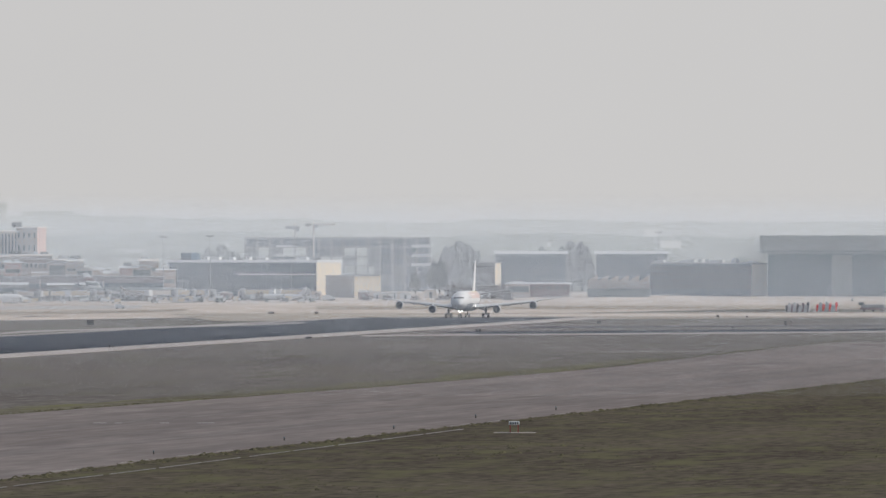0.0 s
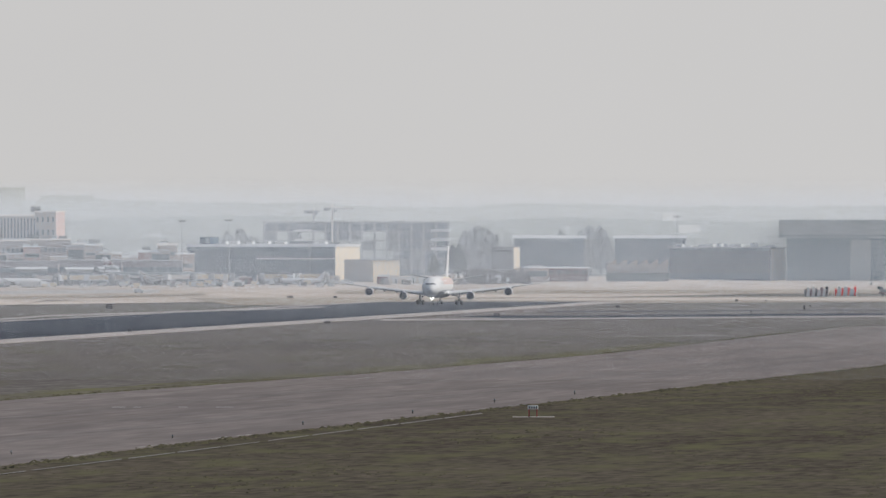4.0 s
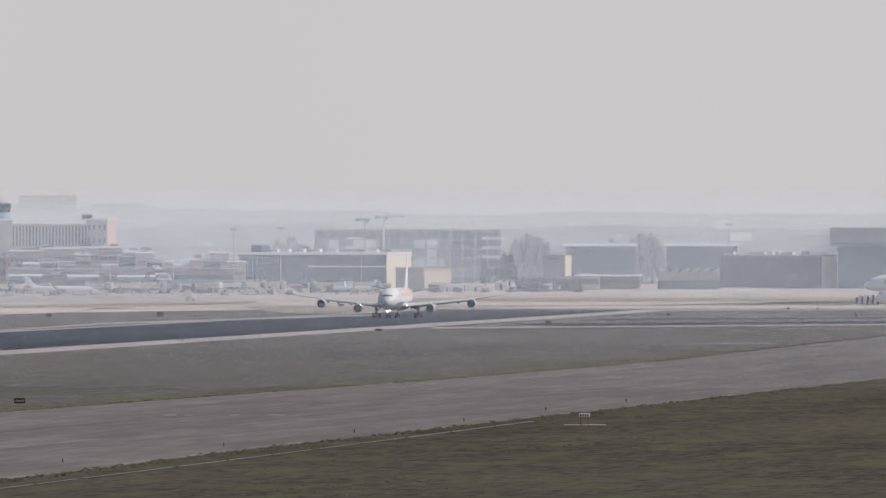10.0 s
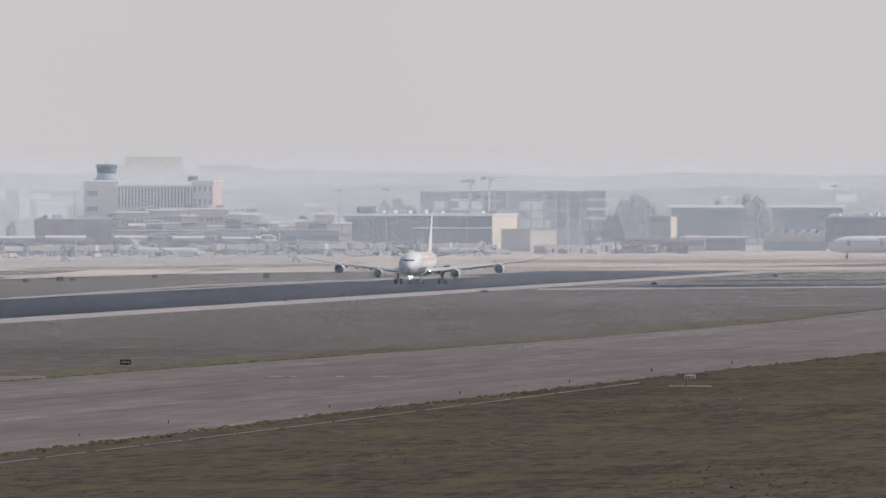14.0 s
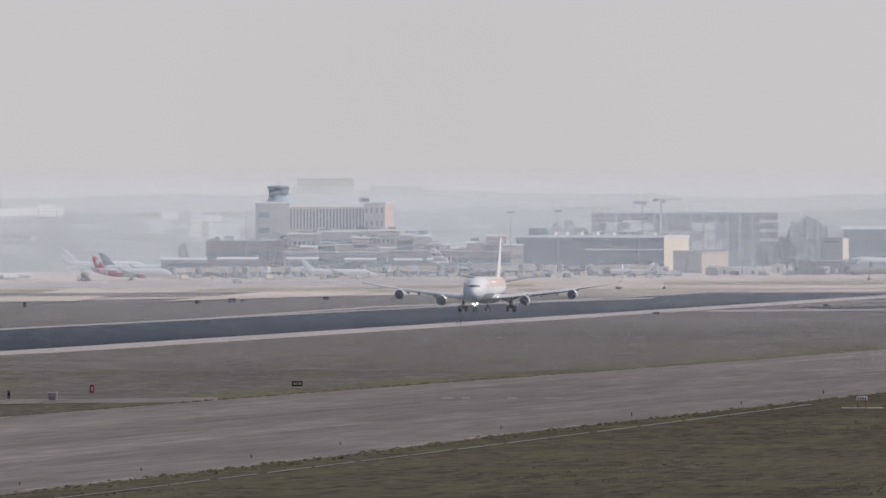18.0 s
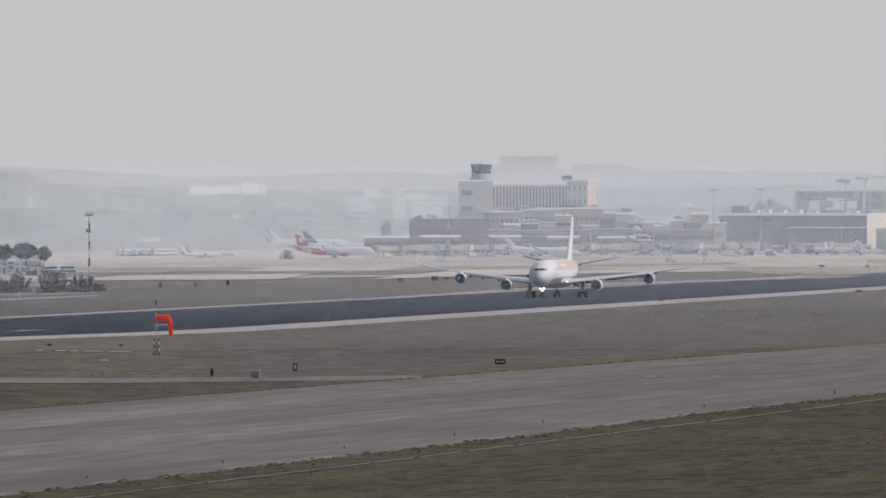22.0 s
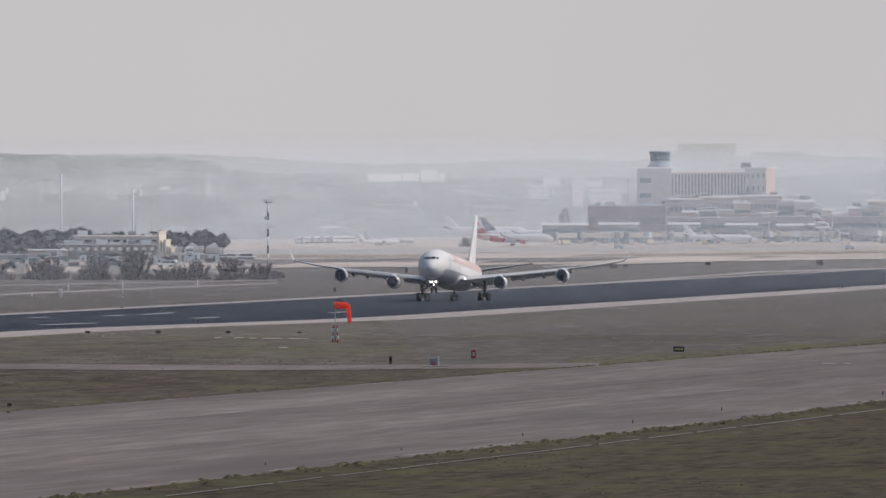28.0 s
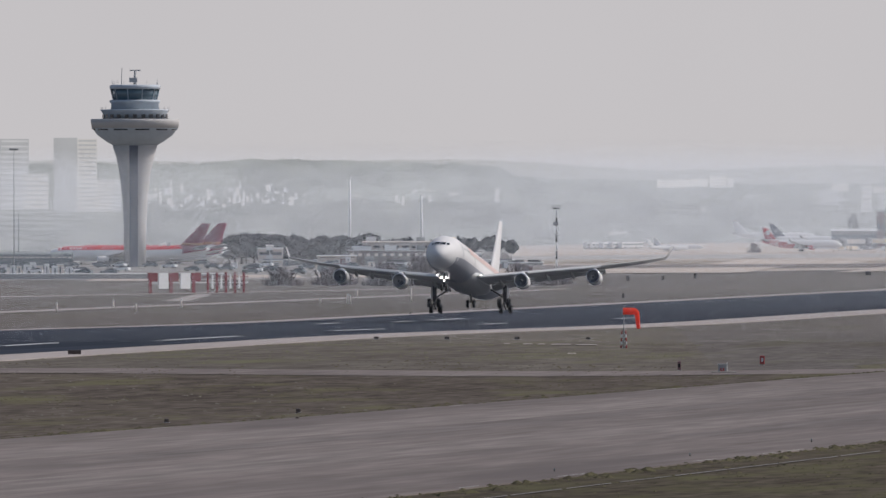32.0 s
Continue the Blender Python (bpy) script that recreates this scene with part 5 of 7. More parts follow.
stand(long_jet, -1573, 3930, 86, 0.73)
px, py = spot(-1541, 3965)
copy_thing(long_jet, pose(px, py, ground_z(px, py), 0, 0, 97)).scale = (0.72, 0.72, 0.72)
px, py = spot(-1493, 4030)
copy_thing(long_jet, pose(px, py, ground_z(px, py), 0, 0, 70)).scale = (0.5, 0.5, 0.5)


# ---- vehicles ----
def bus_mesh():
    th = thing("airport_bus", "white airport bus parked in a row", "bus", group="parked buses")
    body = part("body", boxed(-5.6, 5.6, -1.3, 1.3, 0.45, 3.1, bevel=0.15), M_JET, th)
    for k in range(6):
        part("side_window", boxed(-5.2 + k * 1.75, -3.7 + k * 1.75, -1.33, -1.29, 1.7, 2.4), M_SLATE2, body)
    for x in (-3.6, 3.4):
        for y in (-1.15, 1.15):
            part("wheel", turned([(0.5, -0.15), (0.5, 0.15)], 12, (x, y, 0.5), "y"), M_TYRE, th)
    return th


def put(ob, x, d, heading=0.0, size=1.0):
    px, py = spot(x, d)
    ob.matrix_basis = pose(px, py, ground_z(px, py), 0, 0, heading) @ Matrix.Diagonal((size, size, size, 1))
    return ob


bus = put(bus_mesh(), -751, 4600, 50, 0.72)
for k in range(8):
    px, py = spot(-741 + k * 8.8, 4600 + 2 * (k % 2))
    copy_thing(bus, pose(px, py, ground_z(px, py), 0, 0, 48 + 3 * (k % 3))).scale = (0.72, 0.72, 0.72)


def car_thing(name, label, paint, group):
    th = thing(name, label, "car", group=group)
    rings = []
    for x, z0, z1, w in ((-2.1, 0.45, 0.8, 0.75), (-1.9, 0.3, 0.95, 0.85), (-0.9, 0.3, 1.0, 0.88), (1.3, 0.3, 1.05, 0.88), (2.1, 0.35, 0.95, 0.8)):
        rings.append([(x, -w, z0), (x, w, z0), (x, w, z1), (x, -w, z1)])
    part("body", loft(bmesh.new(), rings, smooth_shade=False), paint, th)
    rings = [[(x, -w, 0.95), (x, w, 0.95), (x2, w * 0.85, 1.45), (x2, -w * 0.85, 1.45)] for x, x2, w in ((-1.0, -0.4, 0.8), (1.6, 1.2, 0.8))]
    part("cabin", loft(bmesh.new(), rings, smooth_shade=False), M_GLASS, th)
    for x in (-1.3, 1.35):
        for y in (-0.78, 0.78):
            part("wheel", turned([(0.32, -0.1), (0.32, 0.1)], 10, (x, y, 0.32), "y"), M_TYRE, th)
    return th


car_a = put(car_thing("parked_car", "white car parked on the airfield edge", M_ROOF, "parked cars"), -1000, 4050, 15)
car_b = put(car_thing("parked_car", "dark grey car parked on the airfield edge", M_SLATE, "parked cars"), -1020, 4050, 10)
rnd = random.Random(21)
for k in range(48):
    x = rnd.uniform(-1830, -880)
    d = rnd.uniform(3480, 4040)
    px, py = spot(x, d)
    copy_thing(car_a if rnd.random() < 0.45 else car_b, pose(px, py, ground_z(px, py) + 0.1, 0, 0, rnd.uniform(-30, 30)))


def service_truck(x, d, heading, size, paint, group="service vehicles"):
    th = thing("service_truck", "white box-bodied ground service truck on the apron", "truck", group=group)
    part("cargo_box", boxed(-2.6, 1.4, -1.15, 1.15, 0.8, 3.0), paint, th)
    part("cab", boxed(1.5, 3.0, -1.05, 1.05, 0.6, 2.3, bevel=0.12), M_ROOF, th)
    part("windscreen", boxed(2.7, 3.03, -0.9, 0.9, 1.5, 2.15), M_GLASS, th)
    for a in (-1.8, 2.2):
        for y in (-0.95, 0.95):
            part("wheel", turned([(0.45, -0.14), (0.45, 0.14)], 10, (a, y, 0.45), "y"), M_TYRE, th)
    return put(th, x, d, heading, size)


for k in range(60):
    service_truck(rnd.uniform(-330, 640), rnd.uniform(4500, 4548), rnd.choice((0, 12, 180, 90, 40)), rnd.uniform(0.38, 0.62), rnd.choice((M_ROOF, M_ROOF, M_GREY, M_CREAM, M_SLATE)))
for x, d, m in ((185, 4520, M_ROOF), (330, 4515, M_CREAM), (212, 4390, M_ROOF), (-196, 4420, M_ROOF)):
    service_truck(x, d, 10, 0.5, m)


def air_bridge(x, d, heading, size, paint=None):
    th = thing("boarding_bridge", "pale grey telescopic boarding bridge at the terminal", "boarding bridge", group="boarding bridges")
    part("tunnel", boxed(-7, 7, -1.2, 1.2, 3.2, 5.6), paint or M_STONE, th)
    part("head", boxed(6.6, 9.6, -1.9, 1.9, 2.8, 6.0), M_ROOF, th)
    part("leg", boxed(4.2, 5.0, -1.4, 1.4, 0, 3.2), M_STEEL, th)
    part("rotunda", turned([(1.9, 0), (1.9, 5.9), (1.0, 6.3)], 12, (-7.5, 0, 0)), M_GREY, th)
    return put(th, x, d, heading, size)


for k, x in enumerate((-285, -200, -165, -95, -60, 50, 110, 170, 240, 285, 320, 345)):
    air_bridge(x, 4548, (25, 150, -30)[k % 3], 0.6)
for x, hd in ((334, 14), (352, 168), (455, -12), (520, 160), (-238, 12), (-205, 165), (-172, 8), (-128, 170), (92, 10), (140, 166)):
    air_bridge(x, 4546, hd, 0.62, M_CREAM)


# ---- trees and bushes ----
def blob(rnd, n, spread_, size, squash=0.7):
    """Loose leaf clumps: many small crossed leaves round a crown's centre."""
    bm = bmesh.new()
    for _ in range(n):
        v = Vector((rnd.gauss(0, 1), rnd.gauss(0, 1), rnd.gauss(0, 1)))
        v = v.normalized() * rnd.uniform(0.55, 1.0) ** 0.5
        c = Vector((v.x * spread_[0], v.y * spread_[1], v.z * spread_[2]))
        for _k in range(3):
            a = Vector((rnd.gauss(0, 1), rnd.gauss(0, 1), rnd.gauss(0, squash))).normalized() * size * rnd.uniform(0.6, 1.3)
            b = Vector((rnd.gauss(0, 1), rnd.gauss(0, 1), rnd.gauss(0, 1))).normalized() * size * rnd.uniform(0.5, 1.0)
            o = c + Vector((rnd.gauss(0, 0.3), rnd.gauss(0, 0.3), rnd.gauss(0, 0.3))) * size
            bm.faces.new([bm.verts.new(o - a), bm.verts.new(o + b), bm.verts.new(o + a), bm.verts.new(o - b)])
    return bm


def pine(seed, r, h, deep=0.20):
    rnd = random.Random(seed)
    th = thing("umbrella_pine", "dark rounded umbrella pine beyond the airfield", "tree", group="umbrella pines")
    part("trunk", rod((0, 0, 0), (rnd.uniform(-0.3, 0.3), 0, h * 0.7), 0.35, 0.2, 7), M_BARK, th)
    for k in range(4):
        a = k * 1.6 + rnd.random()
        part("limb", rod((0, 0, h * 0.55), (r * 0.6 * math.cos(a), r * 0.6 * math.sin(a), h * 0.82), 0.16, 0.07, 5), M_BARK, th)
    bm = blob(rnd, 7000, (r, r, h * deep), 0.185)
    for v in bm.verts:                                # lumpy boughs and gaps
        k = 1.0 + 0.55 * noise.noise((v.co.x * 0.42 + 5 * seed, v.co.y * 0.42, v.co.z * 0.6))
        v.co = Vector((v.co.x * k, v.co.y * k, v.co.z * (1.0 + 0.6 * noise.noise((v.co.x * 0.5, v.co.y * 0.5, 3.0 + seed)))))
    bmesh.ops.translate(bm, verts=bm.verts, vec=(0, 0, h * (0.94 - deep)))
    part("crown", bm, M_PINE, th)
    return th


pines = [pine(s, 3.6 + 0.6 * s, 8.0 + 0.4 * s, d) for s, d in ((0, 0.36), (1, 0.25), (2, 0.34))]
for k, p_ in enumerate(pines):
    put(p_, -1240 + 40 * k, 4080)
rnd = random.Random(8)
x = -1395
while x < -1135:                                      # the dense part of the row
    px, py = spot(x, 4078 + rnd.uniform(-4, 8))
    s = rnd.uniform(0.86, 1.09)
    copy_thing(rnd.choice(pines[::2]), pose(px, py, ground_z(px, py), 0, 0, rnd.uniform(0, 360))).scale = (s, s, s * rnd.uniform(0.92, 1.06))
    x += rnd.uniform(8, 17)
for x, w, h in ((-1126, 0.62, 0.92), (-1104, 0.55, 0.94), (-1081, 0.68, 1.0), (-1056, 0.5, 0.92), (-1036, 0.5, 0.9), (-1014, 0.68, 1.02), (-992, 0.74, 1.02), (-966, 0.72, 0.98), (-928, 0.82, 1.06), (-896, 0.45, 0.92)):
    px, py = spot(x, 4076)
    copy_thing(pines[1], pose(px, py, ground_z(px, py), 0, 0, 37 * x)).scale = (w * 0.95, w * 0.95, h * 0.95)


def bare_tree(seed, h, spread_):
    rnd = random.Random(seed)
    th = thing("bare_shrub", "leafless grey-brown shrub beside the perimeter track", "shrub", group="bare shrubs")
    stems, twigs = bmesh.new(), bmesh.new()
    for k in range(14):
        a, s = rnd.uniform(0, 6.28), rnd.uniform(0.2, 1.0)
        top = Vector((spread_ * s * math.cos(a), spread_ * s * math.sin(a), h * rnd.uniform(0.65, 1.0) * (1 - 0.25 * s)))
        base = Vector((0.25 * top.x, 0.25 * top.y, 0))
        rod(base, top, 0.12, 0.04, 4, stems)
        for j in range(60):
            p = base.lerp(top, rnd.uniform(0.12, 1.0))
            q = p + Vector((rnd.gauss(0, 0.5), rnd.gauss(0, 0.5), rnd.uniform(0.2, 1.1))) * (h / 7)
            w = Vector((rnd.gauss(0, 1), rnd.gauss(0, 1), 0.2)).normalized() * 0.075
            twigs.faces.new([twigs.verts.new(p - w), twigs.verts.new(p + w), twigs.verts.new(q + w * 0.5), twigs.verts.new(q - w * 0.5)])
    for j in range(260):                              # low shoots that hide the stems' feet
        a, s = rnd.uniform(0, 6.28), rnd.random() ** 0.6
        p = Vector((spread_ * s * math.cos(a), spread_ * s * math.sin(a), 0))
        q = p + Vector((rnd.gauss(0, 0.4), rnd.gauss(0, 0.4), rnd.uniform(0.3, 1.9)))
        w = Vector((rnd.gauss(0, 1), rnd.gauss(0, 1), 0)).normalized() * 0.07
        twigs.faces.new([twigs.verts.new(p - w), twigs.verts.new(p + w), twigs.verts.new(q + w * 0.4), twigs.verts.new(q - w * 0.4)])
    part("trunk", stems, M_BARK, th)
    part("crown", twigs, M_TWIG, th)
    return th


shrubs = [bare_tree(s, h, w) for s, h, w in ((1, 8.5, 3.2), (2, 6.0, 3.0), (3, 3.6, 2.8))]
for k, (x, y) in enumerate(((-1054, 600), (-1118, 600), (-1206, 601))):
    p_ = mark(x, y)
    shrubs[k].matrix_basis = pose(*p_, ground_z(*p_))
rnd = random.Random(5)
for x, s, w in ((-1052, 0, 0.95), (-1040, 0, 0.85), (-1065, 0, 0.8), (-1117, 1, 1.0), (-1108, 0, 0.66), (-1124, 1, 0.8), (-1211, 1, 0.8), (-1226, 2, 1.2), (-1195, 2, 1.2), (-1300, 1, 0.8), (-1311, 2, 1.2), (-1289, 2, 1.1),
                (-937, 1, 0.85), (-946, 0, 0.55), (-880, 0, 0.7), (-893, 1, 0.8), (-868, 1, 0.75), (-825, 2, 1.1), (-838, 2, 1.0), (-1140, 2, 0.9), (-1000, 2, 0.9)):
    p_ = mark(x, 600 + rnd.uniform(-3, 2))
    copy_thing(shrubs[s], pose(*p_, ground_z(*p_), 0, 0, rnd.uniform(0, 360))).scale = (w, w, w)


lone = spot(-466, 4490)                               # a single shrub on the apron's edge
copy_thing(shrubs[2], pose(*lone, ground_z(*lone))).scale = (0.8, 0.8, 1.0)
for _ in range(18):                                  # the low tangled hedge between the taller shrubs
    x = rnd.uniform(-1420, -800)
    p_ = mark(x, 600 + rnd.uniform(-4, 2))
    w = rnd.uniform(0.5, 1.0)
    copy_thing(shrubs[rnd.choice((1, 2, 2))], pose(*p_, ground_z(*p_), 0, 0, rnd.uniform(0, 360))).scale = (w * 1.4, w * 1.4, w * rnd.uniform(0.45, 0.9))


def leafy(seed, r, h, cone=False):
    rnd = random.Random(seed)
    th = thing("tree", "tall hazy grey-green tree behind the terminal buildings" if not cone else "dark conical conifer beside the building site", "tree", group="terminal trees")
    part("trunk", rod((0, 0, 0), (0, 0, h * 0.6), 0.4, 0.2, 6), M_BARK, th)
    for k in range(3):
        part("limb", rod((0, 0, h * 0.35), (r * 0.5 * math.cos(2.1 * k), r * 0.5 * math.sin(2.1 * k), h * 0.7), 0.16, 0.06, 5), M_BARK, th)
    bm = blob(rnd, 7500, (r, r, h * 0.42), 0.115, 1.0)
    for v in bm.verts:
        if not cone:
            k = 0.95 + 0.9 * noise.noise((v.co.x * 0.3, v.co.y * 0.3, v.co.z * 0.16 + seed))
            v.co.x, v.co.y = v.co.x * k, v.co.y * k
            v.co.z += 2.6 * noise.noise((v.co.x * 0.45 + 7 * seed, v.co.y * 0.45, 0.4))
        v.co.z += h * 0.55
        if cone:
            k = max(0.08, 1.15 - v.co.z / h)
            v.co.x, v.co.y = v.co.x * k * 1.5, v.co.y * k * 1.5
    part("crown", bm, M_LEAF if not cone else M_PINE, th)
    return th


broad, broad2, fir = leafy(1, 3.3, 18.0), leafy(5, 2.6, 15.5), leafy(2, 2.7, 11.5, True)
put(broad2, 793, 4746)
put(broad, 815, 4744), put(fir, 768, 4644)
for src, x, d, s in ((broad2, 803, 4748, 1.0), (broad, 828, 4750, 0.95), (broad2, 840, 4746, 0.95), (broad, 1012, 4745, 1.0), (broad2, 998, 4740, 1.0), (broad2, 1030, 4745, 1.1), (broad2, 1042, 4720, 0.8), (broad2, 962, 4745, 1.0), (broad2, 948, 4745, 0.85), (broad2, 690, 4718, 0.7), (broad, 395, 4750, 0.95), (broad2, 372, 4750, 1.0), (broad2, 440, 4750, 0.9), (broad2, 352, 4745, 0.85),
                     (broad, 420, 4660, 0.8), (fir, 778, 4640, 1.0), (fir, 735, 4640, 0.7), (broad, 235, 4620, 0.6), (broad, 255, 4630, 0.55), (broad, -290, 4640, 0.6), (broad, 1195, 4650, 0.6)):
    px, py = spot(x, d)
    copy_thing(src, pose(px, py, ground_z(px, py), 0, 0, 37 * s * 10)).scale = (s, s, s)


# ---- masts, lamps and small buildings of the far side ----
def lamp_mast(x, d, top, heads, label, r=0.17, paint=None):
    px, py = spot(x, d)
    gz = ground_z(px, py)
    h = level(top, d) - gz
    th = thing("lamp_mast", label, "lamp mast", pose(px, py, gz, 0, 0, 0), "lamp masts")
    part("pole", rod((0, 0, 0), (0, 0, h), r, r * 0.6, 8), paint or M_STEEL, th)
    if heads:
        part("crossbar", boxed(-1.2, 1.2, -0.1, 0.1, h - 0.2, h), M_STEEL, th)
        for k in (-1.0, -0.34, 0.34, 1.0):
            part("floodlight", boxed(k - 0.22, k + 0.22, -0.35, 0.1, h - 0.08, h + 0.32), M_GREY, th)


for x, d, tp, hd in ((289, 4555, 420, 1), (372, 4550, 418, 1), (-179, 4540, 418, 0), (515, 4550, 440, 0), (1165, 4640, 412, 1), (-1776, 3850, 360, 1), (-1768, 3900, 470, 0), (-1050, 4200, 500, 0), (-1022, 4200, 500, 0)):
    lamp_mast(x, d, tp, hd, "slim grey floodlight mast by the apron")


for x, tp in ((-1182, 413), (-1055, 440)):
    lamp_mast(x, 4300, tp, 0, "tall white pole beyond the airfield", 0.42, M_ROOF)


def banded_mast():
    d = 3860
    px, py = spot(-816, d)
    gz = ground_z(px, py)
    h = level(465, d) - gz
    th = thing("lattice_mast", "tall dark and white banded mast beside the apron", "mast", pose(px, py, gz))
    n = 7
    for k in range(n):
        part("mast_section", rod((0, 0, h * k / n), (0, 0, h * (k + 1) / n - 0.01), 0.25, 0.25, 6), M_BLACK if k % 2 else M_ROOF, th)
    part("head_frame", boxed(-1.05, 1.05, -0.15, 0.15, h, h + 0.22), M_BLACK, th)
    for a in (-0.95, -0.35, 0.35, 0.95):
        part("antenna", rod((a, 0, h + 0.2), (a, 0, h + 1.15), 0.1, 0.08, 4), M_BLACK, th)
    part("mast_box", boxed(-0.9, 0.5, -0.6, 0.2, h * 0.72, h * 0.78), M_STEEL, th)


banded_mast()
villa = block("fire_station", "long low beige building with a bright cream stepped end", "building", -1160, -1007, 4030, 524, M_DUN, 10, cap=0.35, capm=M_BEIGE, rows=2, cols=9, win=(0.7, 0.35))
roof_units(villa, 5, 9)
store = block("utility_building", "low grey-brown store with pale doors before the beige building", "building", -1185, -1014, 3996, 539, M_STORE, 6, cap=0.2, capm=M_GREY, rows=1, cols=12, win=(0.45, 0.5), glass=M_STONE, group="service buildings")
roof_units(store, 9, 12)
for x0, x2, tp in ((-1012, -996, 516), (-1000, -988, 530), (-990, -981, 545)):
    wing_b = block("stepped_wing", "bright cream stepped building wing", "building", x0, x0 + 3, 4024, tp, M_BEIGE, 5, x2, M_CREAM, yaw=35, cap=0.2, capm=M_CREAM, group="cream wings")
    for k in (0.3, 0.7):
        part("window", boxed(-0.05, 0.06, wing_b["depth"] * k - 0.25, wing_b["depth"] * k + 0.25, wing_b["h"] * 0.35, wing_b["h"] * 0.7), M_SLATE, wing_b)
for x0, x1, tp, m in ((-1340, -1240, 556, M_GREY), (-1240, -1170, 548, M_BEIGE), (-1345, -1300, 535, M_STONE), (-1330, -1318, 530, M_ROOF), (-960, -948, 544, M_ROOF), (-975, -890, 556, M_GREY), (-1120, -1030, 560, M_STONE), (-900, -840, 560, M_GREY)):
    block("utility_building", "small grey service building near the car park", "building", x0, x1, 3990, tp, m, 6, rows=1, cols=2, win=(0.8, 0.35), cap=0.25, capm=M_ROOF, group="service buildings")
hall = block("cargo_hall", "long low dark cargo hall beside the control tower", "hall", -1960, -1672, 3880, 545, M_SLATE, 20, cap=0.5, capm=M_SLATE2, rows=1, cols=30, win=(0.7, 0.3), glass=M_STONE)
block("barrier_wall", "long low grey concrete wall in front of the parking stands", "wall", -1960, -1400, 3300, 580, M_GREY, 0.5, cap=0.15, capm=M_ROOF)


# ---- low clutter along the building site and the terminal's foot ----
def container(x, d, w, h, paint, label):
    """A small flat-roofed shed or container with a door and a roof rim."""
    px, py = spot(x, d)
    u = d / TICKS
    w, h = w * u, h * u
    th = thing("site_container", label, "container", pose(px, py, ground_z(px, py), 0, 0, math.degrees(-(x - AXIS) / TICKS)), "site containers")
    part("body", boxed(-w / 2, w / 2, 0, 2.2, 0, h, bevel=0.04), paint, th)
    part("roof_rim", boxed(-w / 2 - 0.1, w / 2 + 0.1, -0.1, 2.3, h, h + 0.14), M_ROOF, th)
    part("door", boxed(-w * 0.1, w * 0.12, -0.05, 0.02, 0.02, h * 0.75), M_SLATE, th)


SHADES = ((M_BRICK, "rust-red site container behind the runway"), (M_STONE, "pale site container behind the runway"), (M_BEIGE, "beige site container behind the runway"), (M_ROOF, "white site container behind the runway"), (M_GREY, "grey site container behind the runway"))
rnd = random.Random(77)
for k in range(52):
    x = rnd.uniform(640, 905) if k < 26 else rnd.uniform(370, 600)
    m, lab = rnd.choice(SHADES + SHADES[3:4] * 3)
    container(x, rnd.uniform(4552, 4572), rnd.uniform(8, 26), rnd.uniform(7, 15), m, lab)
for k in range(24):
    x = rnd.choice((rnd.uniform(380, 600), rnd.uniform(640, 900), rnd.uniform(60, 290)))
    px, py = spot(x, rnd.uniform(4540, 4551))
    w = rnd.uniform(0.35, 0.6)
    copy_thing(shrubs[rnd.choice((1, 2))], pose(px, py, ground_z(px, py), 0, 0, rnd.uniform(0, 360))).scale = (w * 1.3, w * 1.3, w)


for k in range(16):                                   # the brown thicket between the lodge and the site
    px, py = spot(798 + 6.5 * k, 4556 + 3 * (k % 3))
    w = rnd.uniform(0.7, 1.0)
    copy_thing(shrubs[k % 2], pose(px, py, ground_z(px, py), 0, 0, rnd.uniform(0, 360))).scale = (w, w, w * rnd.uniform(0.6, 0.95))


for k in range(26):                                   # vans, cabins and stores round the car park
    m, lab = rnd.choice(((M_ROOF, "white cabin in the car park"), (M_STONE, "pale cabin in the car park"), (M_GREY, "grey cabin in the car park"), (M_BRICK, "rust-red cabin in the car park")))
    container(rnd.uniform(-1400, -850), rnd.uniform(3620, 4010), rnd.uniform(8, 22), rnd.uniform(7, 15), m, lab)
for k in range(11):                                   # pale booths at the edge of the stands beside the tower
    m, lab = (M_ROOF, "white booth beside the parking stands") if k % 3 else (M_STONE, "pale booth beside the parking stands")
    container(-1805 + 12.5 * k + rnd.uniform(-2, 2), 3560 + rnd.uniform(-15, 15), rnd.uniform(9, 13), rnd.uniform(10, 19), m, lab)


# ---- haze: imitated by very fine pale threads, spread through the depth of the field ----
M_HAZE = mat("haze_thread_tint", (0.728, 0.75, 0.775), 1.0, vary=0.01, spec=0.0)


